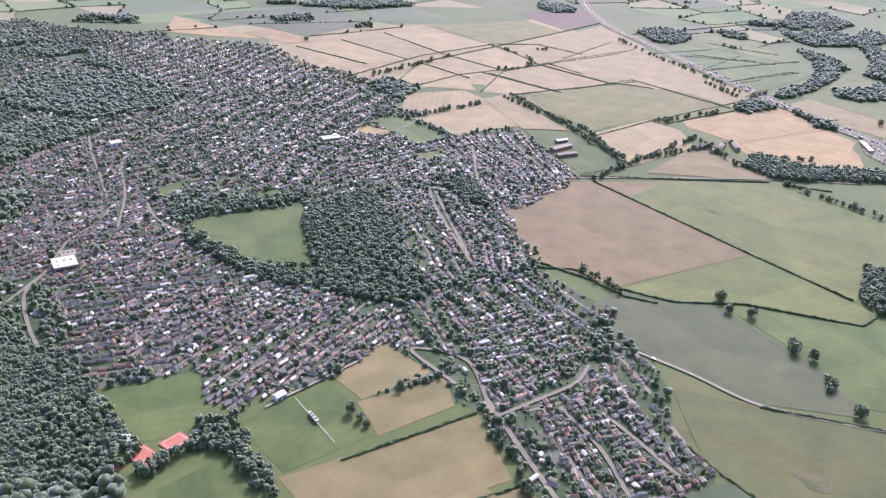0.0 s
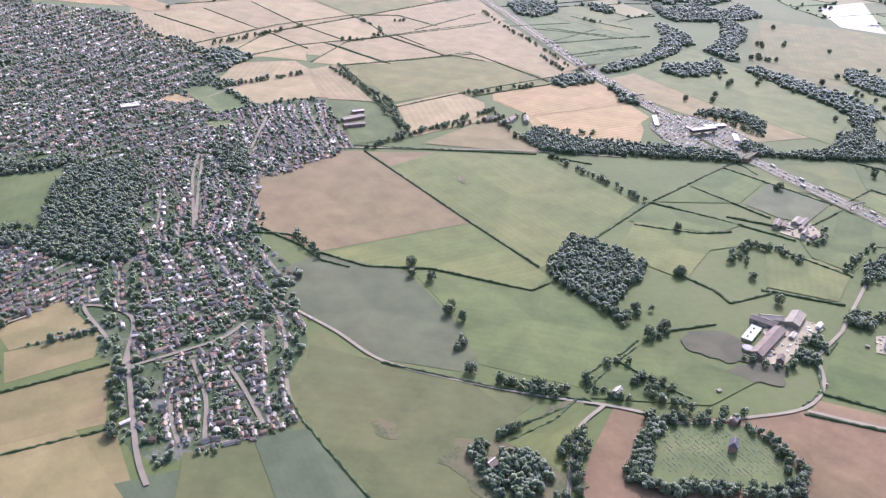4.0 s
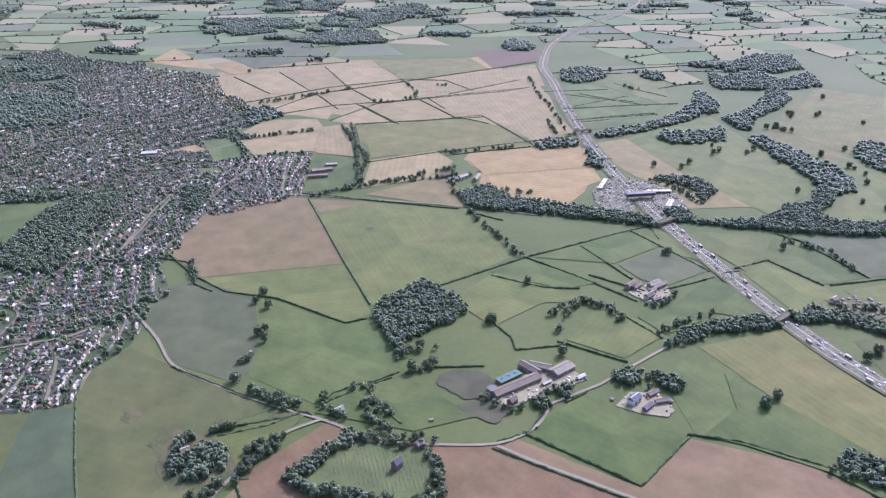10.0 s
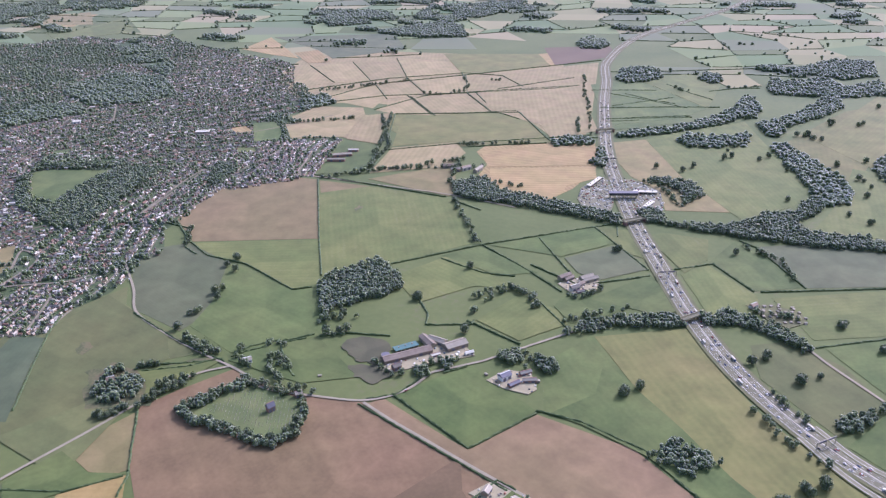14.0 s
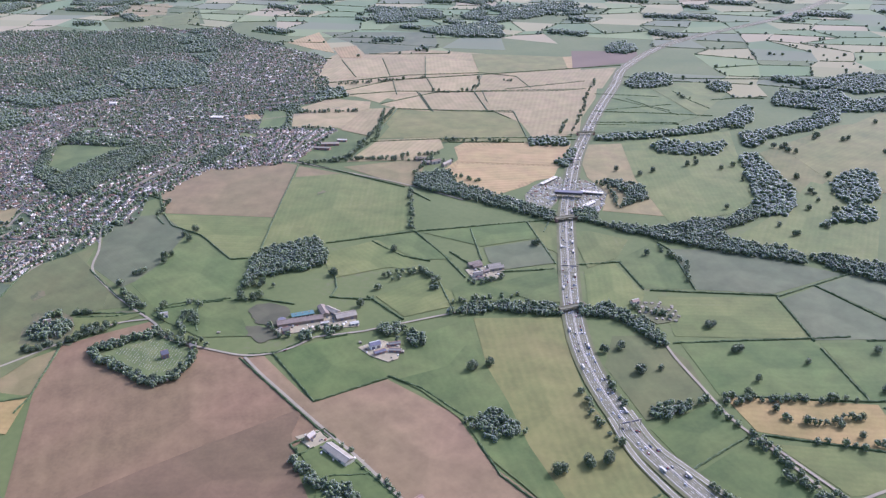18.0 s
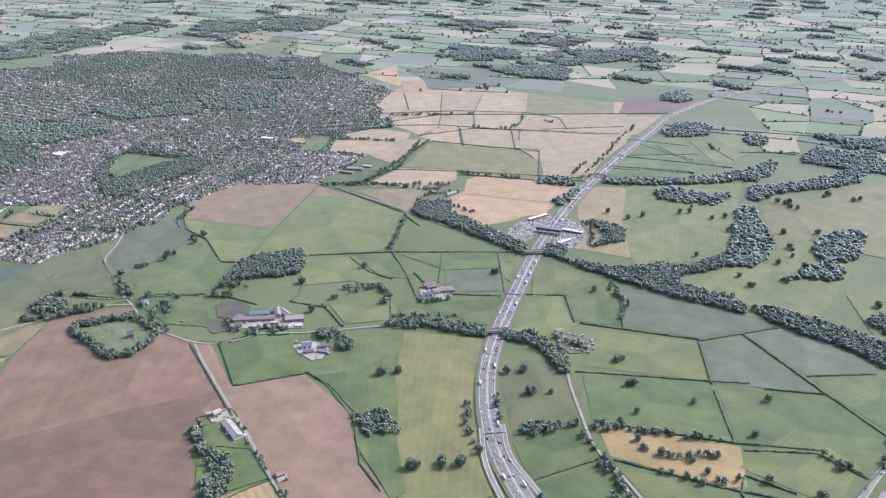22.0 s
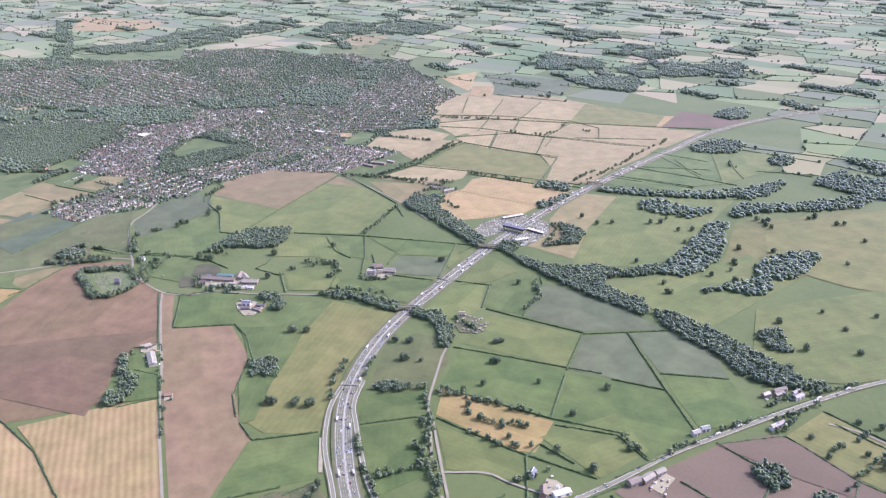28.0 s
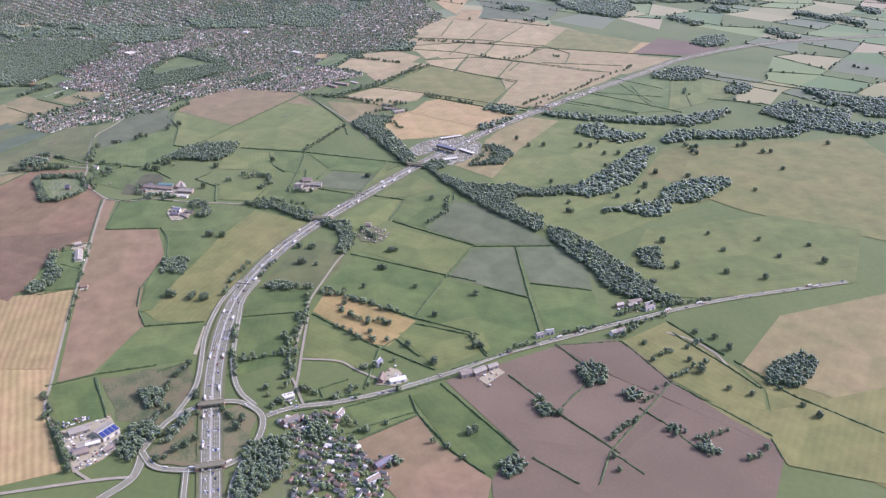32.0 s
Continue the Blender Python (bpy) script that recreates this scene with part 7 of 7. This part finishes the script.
def small_shed(x, y, turn, w=3.5, d=2.6, h=1.7, roof=SHEET):
    """A small garden or field shed."""
    t = new("garden_shed")
    part("wall", box(w, d, h), SHEET_BROWN, t)
    part("roof", gable(w, d, 0.8, h, 0.2), roof, t)
    part("door", box(0.9, 0.1, h * 0.85, 0, 0, -d / 2 - 0.03), WHITE, t)
    t.matrix_basis = pose(x, y, 0.2, 0, 0, turn)
    tagged(t, "small wooden shed with a pale sheet roof", "shed", "garden sheds")


def slurry_tank(x, y, r0=5.0):
    t = new("slurry_tank")
    bm = bmesh.new()
    bmesh.ops.create_cone(bm, cap_ends=True, segments=28, radius1=r0, radius2=r0, depth=3.2, matrix=Matrix.Translation((0, 0, 1.6)))
    part("wall", bm, CONCRETE, t)
    bm = bmesh.new()
    bmesh.ops.create_cone(bm, cap_ends=True, segments=28, radius1=r0 * 0.93, radius2=r0 * 0.93, depth=0.2, matrix=Matrix.Translation((0, 0, 3.25)))
    part("contents", bm, SLATE, t, "dark slurry surface")
    t.matrix_basis = pose(x, y, 0.0)
    tagged(t, "round concrete slurry tank beside a barn", "tank")


def court(points):
    """A clay tennis court with white lines."""
    p = [Vector(q) for q in points]
    mid = sum(p, Vector((0, 0))) / 4
    ob = yard("tennis_court", "red clay tennis court behind a fence", points, COURT, 0.95)
    for a, b in ((0, 1), (1, 2), (2, 3), (3, 0)):
        s, e = mid + (p[a] - mid) * 0.78, mid + (p[b] - mid) * 0.78
        line = np.array([s, e])
        v, f = ribbon(line, -0.12, 0.12, 0.975, 0.02)
        part("court_line", mesh_of("court_line", v, f, PAINT), None, ob, "white painted line")


def graves(points):
    """Rows of gravestones."""
    r = np.random.default_rng(3)
    p = np.array(points, float)
    bm = box(0.5, 1.1, 1.0)
    bmesh.ops.triangulate(bm, faces=bm.faces[:])
    v = np.array([q.co[:] for q in bm.verts])
    f = np.array([[c.index for c in q.verts] for q in bm.faces])
    bm.free()
    rows = []
    c, s = math.cos(0.5), math.sin(0.5)
    for a in np.arange(-120, 120, 3.6):
        for b in np.arange(-120, 120, 1.9):
            x, y = p[:, 0].mean() + c * a - s * b, p[:, 1].mean() + s * a + c * b
            if r.random() < 0.6 and inside(x, y, points):
                rows.append((x, y, 0.7, r.uniform(0.5, 0.95), r.uniform(0.45, 0.8), 0.5 + r.normal(0, 0.05)))
    tagged(joined("gravestones", [(v, f, np.zeros(len(f), int))], rows, STONE), "rows of pale gravestones on the cemetery lawn", "gravestones", kind="stuff")


def rail_fence(a, b, step=3.0):
    """A white rail on short posts beside a pitch."""
    a, b = Vector(a), Vector(b)
    d = b - a
    t = new("rail_fence")
    part("rail", box(d.length, 0.22, 0.22, 0.75), WHITE, t)
    for k in range(int(d.length / step) + 1):
        part("post", box(0.2, 0.18, 0.78, 0.0, -d.length / 2 + 0.2 + k * step), WHITE, t)
    t.matrix_basis = pose((a.x + b.x) / 2, (a.y + b.y) / 2, 0.9, 0, 0, math.degrees(math.atan2(d.y, d.x)))
    tagged(t, "white pitch-side rail on short posts", "fence")


# ---------------- places ----------------
bridge_over((845, 807), 25, 7.0)
bridge_over((704, 1060), 25, 8.0)
bridge_over((540, 1470), 20, 6.0)
bridge_over((1243, 512), 0, 7.5, half=15)
bridge_over((1350, 485), 0, 7.5, half=15)
gantry((790, 905))
gantry((1000, 632))
gantry((600, 1300))
c, a = near_mw((668, 1150))
t = new("services_bridge")
part("deck", box(44, 9, 1.0, 5.6), CONCRETE, t)
part("gallery", box(44, 8.4, 3.4, 6.603), GLASS, t, "dark glazed gallery")
part("roof", box(45, 9.4, 0.5, 10.006), SLATE, t)
for x in (-20, 0, 20):
    part("pier", box(1.4, 5, 5.6, 0, x), CONCRETE, t)
t.matrix_basis = pose(c[0], c[1], 0, 0, 0, math.degrees(a) + 90)
tagged(t, "dark glazed restaurant bridge across the motorway", "bridge")
shed("barn", "long brown-roofed cattle barn on a farmyard", 586, 598, 55.4, 11, 4.5, 3, 51, SHEET_BROWN, SHEET_BROWN)
flat_building("clamp", "low silage clamp under green sheeting", 576, 613, 27.2, 9, 2.5, 54, CONCRETE, SILAGE)
shed("barn", "weathered grey gabled farm shed", 593, 632, 23.9, 9, 4.5, 2.5, -33, SHEET, SHEET_BROWN)
shed("barn", "pale grey gabled farm shed", 602, 638, 21.1, 9, 4.5, 2.5, -5, SHEET, SHEET)
shed("barn", "large pale-roofed open farm shed", 624, 638, 25.2, 13, 5, 3, 56, SHEET_BROWN, SHEET)
shed("farm_house", "brick farmhouse with a tiled roof", 588, 571, 8.9, 6, 5, 3, 63, BRICK, ROOFS_OBJ)
shed("outbuilding", "low pale farm outbuilding", 613, 612, 10.0, 4, 3, 1.6, 53, BRICK, SHEET_WHITE)
shed("outbuilding", "low white farm outbuilding in a yard", 644, 631, 10.0, 4, 3, 1.6, 53, WHITE, SHEET_WHITE)
shed("country_house", "white country house with a slate roof", 697, 604, 12.5, 8, 5.5, 3, 61, WHITE, SLATE)
shed("stable", "brick stable range with a tiled roof", 713, 621, 12.8, 5, 3.5, 2, 51, BRICK, ROOFS_OBJ)
shed("stable", "brick stable range with a tiled roof", 722, 610, 13.9, 5, 3.5, 2, 30, BRICK, ROOFS_OBJ)
shed("stable", "brick outbuilding with a slate roof", 710, 597, 13.4, 5, 3.5, 2, 63, BRICK, SLATE)
shed("barn", "grey gabled farm shed in a yard", 702, 856, 18.6, 8, 4.5, 2.5, 54, SHEET, SHEET)
shed("barn", "weathered brown farm shed in a yard", 676, 847, 18.4, 7, 4.5, 2.5, 61, SHEET, SHEET_BROWN)
shed("farm_house", "pale farmhouse with a tiled roof", 698, 822, 13.0, 6, 5, 3, 58, WALLS_OBJ, ROOFS_OBJ)
shed("barn", "weathered brown farm shed in a yard", 701, 837, 8.9, 6, 4, 2, 63, SHEET, SHEET_BROWN)
shed("shed", "long white agricultural shed beside a lane", 791, 433, 34.5, 11, 4.5, 2.5, -10, SHEET_WHITE, SHEET)
shed("house", "brick house in a leafy garden", 751, 438, 9.0, 6, 4.5, 2.5, 90, WALLS_OBJ, ROOFS_OBJ)
shed("bungalow", "brick bungalow beside a lane", 890, 426, 9.2, 6, 3, 2, 77, BRICK, ROOFS_OBJ)
shed("cottage_house", "white cottage at a lane junction", 438, 514, 8.6, 6, 4.5, 2.5, 54, WHITE, ROOFS_OBJ)
shed("chapel", "small brick cemetery chapel with a steep slate roof", 514, 454, 7.6, 6, 6, 4.5, 67, BRICK, SLATE)
shed("lodge_house", "brick cemetery lodge with a tiled roof", 524, 486, 7.2, 6, 4.5, 2.8, 56, BRICK, ROOFS_OBJ)
shed("works", "grey works shed in a yard", 1223, 372, 22.0, 10, 5, 1.8, 90, SHEET, SHEET)
shed("works", "large works shed with blue roof panels", 1240, 398, 21.0, 21, 6, 2.4, 115, SHEET_WHITE, SHEET, panels=4)
shed("works", "pale works shed in a yard", 1252, 382, 15.0, 7, 4.5, 1.6, 86, SHEET, SHEET_WHITE)
shed("works", "brown works shed in a yard", 1261, 368, 16.0, 8, 4.5, 1.6, 90, SHEET_BROWN, SHEET_BROWN)
shed("works", "low grey works shed in a crowded yard", 1251, 377, 24.0, 7, 4.2, 1.6, 90, SHEET, SHEET)
shed("works", "dark-roofed store shed in a crowded yard", 1256, 366, 15.0, 5, 3.8, 1.4, 90, SHEET_BROWN, SLATE)
shed("works", "brown lean-to shed beside a works", 1269, 395, 11.0, 5, 3.6, 1.2, 115, SHEET_BROWN, SHEET_BROWN)
flat_building("services_shop", "white-roofed motorway services building", 606, 1190, 45.3, 6, 4, 84, SHEET, SHEET_WHITE)
flat_building("services_hotel", "low services building with a white roof", 606, 1072, 23.0, 6, 4, 88, SHEET, SHEET_WHITE)
flat_building("fuel_canopy", "white fuel station canopy", 710, 1132, 27.3, 7, 4, 82, WHITE, SHEET_WHITE)
flat_building("services_shop", "long white-roofed services building", 692, 1179, 36.1, 7, 4.5, 19, SHEET, SHEET_WHITE)
flat_building("garage", "white roadside garage building", 1274, 598, 13.0, 8, 4.5, 86, WHITE, SHEET_WHITE)
shed("inn", "long roadside inn with a tiled roof", 1317, 586, 18.1, 8, 5, 3, 96, WALLS_OBJ, ROOFS_OBJ)
shed("house", "white roadside house with tiled roof", 1332, 639, 12.2, 6, 4.5, 2.5, 125, WHITE, ROOFS_OBJ)
shed("barn", "long low white roadside barn", 1306, 726, 20.2, 8, 4.5, 2, 81, WHITE, SHEET_WHITE)
shed("house", "brick farmhouse beside a road", 1294, 710, 14.2, 7, 5, 3, 141, BRICK, ROOFS_OBJ)
shed("house", "white house standing among trees", 1263, 720, 10.8, 7, 5, 3, 124, WHITE, SLATE)
shed("barn", "weathered brown roadside barn", 1334, 806, 16.0, 9, 5, 2.5, 86, SHEET, SHEET_BROWN)
shed("barn", "grey-roofed barn beside the road", 1337, 823, 18.1, 9, 5, 2.5, 96, SHEET_BROWN, SHEET)
shed("barn", "grey-roofed shed beside the road", 1337, 842, 14.0, 7, 5, 2.5, 90, SHEET, SHEET)
shed("house", "pale roadside cottage with tiled roof", 1306, 934, 11.0, 6, 4.5, 2.5, 85, WALLS_OBJ, ROOFS_OBJ)
shed("house", "white roadside cottage with tiled roof", 1306, 950, 11.4, 6, 4.5, 2.5, 75, WHITE, ROOFS_OBJ)
shed("house", "pale roadside cottage with tiled roof", 1348, 1036, 12.0, 6, 4.5, 2.5, 90, WALLS_OBJ, ROOFS_OBJ)
shed("barn", "grey-roofed shed beside the road", 1304, 1092, 14.0, 6, 4, 2, 86, SHEET_BROWN, SHEET)
shed("house", "house beside a road under the wood", 1321, 1108, 16.0, 7, 4.5, 2.5, 90, WALLS_OBJ, ROOFS_OBJ)
shed("barn", "old brick farm range near the village", 1430, 648, 19.4, 8, 5, 2.5, 102, BRICK, SLATE)
shed("house", "white farmhouse near the village", 1448, 628, 15.3, 7, 5, 3, 101, WHITE, ROOFS_OBJ)
shed("house", "small hamlet cottage among trees", 902, 869, 9.4, 6, 4.5, 2.5, 58, WALLS_OBJ, ROOFS_OBJ)
shed("house", "hall house in a tree-ringed garden", 334, 423, 7.8, 7, 4.5, 2.5, 50, WALLS_OBJ, ROOFS_OBJ)
shed("pavilion", "white sports pavilion beside a pitch", -119, 532, 9.2, 6, 3.5, 1.5, 49, WHITE, SHEET_WHITE)
shed("club_house", "white-roofed club house beside tennis courts", -216, 472, 10.3, 9, 4.5, 1.4, 29, WHITE, SHEET_WHITE)
shed("club_house", "dark-roofed club building beside courts", -226, 470, 7.8, 8, 4, 1.6, 50, SHEET_BROWN, SLATE)
flat_building("stand", "small white spectator stand on a pitch", -90, 508, 12.2, 2, 2.5, -55, SHEET, SHEET_WHITE)
shed("school", "school block in a green playing field", 158, 1134, 34.2, 10, 5, 1.5, 38, BRICK, SHEET)
shed("school", "school block in a green playing field", 163, 1106, 30.9, 8, 5, 1.5, 25, BRICK, SHEET)
shed("school", "school hall in a green playing field", 162, 1165, 17.9, 7, 4.5, 1.5, 27, BRICK, SHEET_WHITE)
flat_building("store", "large town store with a pale roof", -363, 730, 21.1, 22, 6, 31, SHEET, SHEET_WHITE)
flat_building("store", "flat grey town building", -367, 749, 13.4, 12, 6, 27, SHEET, SHEET)
shed("town_hall", "white office building in the town", -440, 1078, 14.9, 12, 7, 2, 42, WHITE, SHEET_WHITE)
shed("works", "white-roofed works building in the town", -162, 1134, 25.1, 14, 6, 1.5, 29, SHEET, SHEET_WHITE)
shed("house", "pale farmhouse among barns", 388, 1163, 18.4, 7, 5, 2.5, 61, WALLS_OBJ, ROOFS_OBJ)
shed("barn", "farm shed among trees", 410, 1166, 25.0, 7, 5, 2.5, 88, SHEET, SHEET)
shed("barn", "farm shed beside a village", 358, 1160, 21.4, 7, 4.5, 2.5, 37, SHEET, SHEET_BROWN)
shed("house", "farmhouse beside a village", 376, 1148, 15.8, 7, 4.5, 2.5, 35, WALLS_OBJ, ROOFS_OBJ)
shed("barn", "grey gabled farm shed in a yard", 708, 852, 21.4, 6, 4.5, 2.5, 53, SHEET, SHEET)
shed("barn", "brown farm shed in a yard", 683, 844, 14.3, 5, 4, 2, 65, SHEET_BROWN, SHEET_BROWN)
shed("outbuilding", "small brick farm outbuilding", 707, 818, 11.3, 4, 3, 1.5, 45, BRICK, ROOFS_OBJ)
shed("barn", "weathered brown shed beside the road", 1298, 1101, 20.2, 6, 4, 2, 81, SHEET, SHEET_BROWN)
shed("house", "pale cottage beside the road under a wood", 1314, 1113, 14.0, 6, 4.5, 2.5, 86, WALLS_OBJ, ROOFS_OBJ)
shed("house", "brick cottage beside the road under a wood", 1296, 1076, 11.0, 6, 4.5, 2.5, 85, BRICK, ROOFS_OBJ)
shed("house", "white cottage at a field corner", 1348, 1025, 12.0, 6, 4.5, 2.5, 90, WHITE, ROOFS_OBJ)
court([(-210, 459), (-202, 472), (-184, 459), (-191, 445)])
court([(-192, 473), (-181, 487), (-170, 479), (-182, 465)])
court([(-220, 442), (-214, 452), (-208, 448), (-215, 438)])
rail_fence((-107, 531), (-71, 481))
graves([(455, 428), (467, 470), (485, 474), (521, 474), (539, 471), (545, 439), (534, 425), (485, 426)])
car_park([(603, 1113), (593, 1163), (610, 1223), (644, 1196), (650, 1151), (660, 1115), (665, 1084), (625, 1079)], 60, 620)
car_park([(666, 1168), (642, 1231), (665, 1230), (710, 1199), (728, 1150), (735, 1115), (708, 1094), (693, 1107)], 60, 560)
car_park([(1211, 352), (1210, 407), (1265, 413), (1281, 386), (1288, 356)], 15, 30, keep=0.35)
car_park([(1314, 591), (1317, 615), (1337, 613), (1339, 591)], 40, 40, keep=0.5)
clutter([(572, 568), (590, 623), (625, 650), (651, 631), (615, 596), (588, 564)], 45)
clutter([(681, 593), (692, 620), (718, 625), (734, 600), (729, 588), (703, 587)], 22)
clutter([(673, 829), (694, 858), (719, 857), (723, 826), (700, 809)], 30)
clutter([(737, 431), (748, 452), (775, 449), (810, 441), (804, 424), (768, 425)], 14)
clutter([(1211, 352), (1210, 407), (1265, 413), (1281, 386), (1288, 356)], 50)
clutter([(1195, 357), (1199, 386), (1208, 386), (1208, 357)], 34)
clutter([(1292, 699), (1279, 728), (1277, 737), (1308, 739), (1308, 715)], 14)
clutter([(1349, 811), (1338, 850), (1351, 855), (1368, 817)], 20)
clutter([(1274, 583), (1268, 610), (1285, 604), (1288, 586)], 12)
clutter([(1320, 589), (1317, 606), (1335, 609), (1342, 596), (1336, 585)], 26)
for at in [(901, 864), (913, 866), (913, 877), (930, 876), (928, 887), (928, 860), (943, 862), (952, 868), (945, 883)]:
    small_shed(*at, 30 * at[0], roof=SHEET)
for at in [(1386, 590), (1400, 594), (1415, 597), (1427, 602), (1417, 584), (1399, 578), (1386, 628), (1397, 630), (1379, 615)]:
    small_shed(*at, 30 * at[0], roof=SHEET_WHITE)
for at in [(523, 525), (435, 557), (677, 602), (730, 614)]:
    small_shed(*at, 30 * at[0], roof=SHEET)
slurry_tank(565, 588)
for at in [(905, 873), (913, 876), (920, 880), (928, 882), (943, 887), (907, 861), (914, 863), (929, 870), (937, 872), (944, 875), (952, 877), (916, 851), (923, 854), (931, 856), (938, 860), (953, 865), (960, 867), (925, 841), (940, 846), (946, 850), (954, 853), (961, 855)]:
    small_shed(*at, 30 * at[0], roof=SHEET)
clutter([(-243, 468), (-235, 472), (-226, 454), (-236, 454)], 22)
clutter([(1289, 1066), (1306, 1134), (1330, 1116), (1314, 1064)], 20)

# The plan above is drawn in plan units; the place stands at this many metres to the unit.
for ob in list(scene.objects):
    if ob.parent is None and ob.type not in ("CAMERA", "LIGHT"):
        ob.matrix_basis = Matrix.Diagonal((UNIT, UNIT, UNIT, 1)) @ ob.matrix_basis
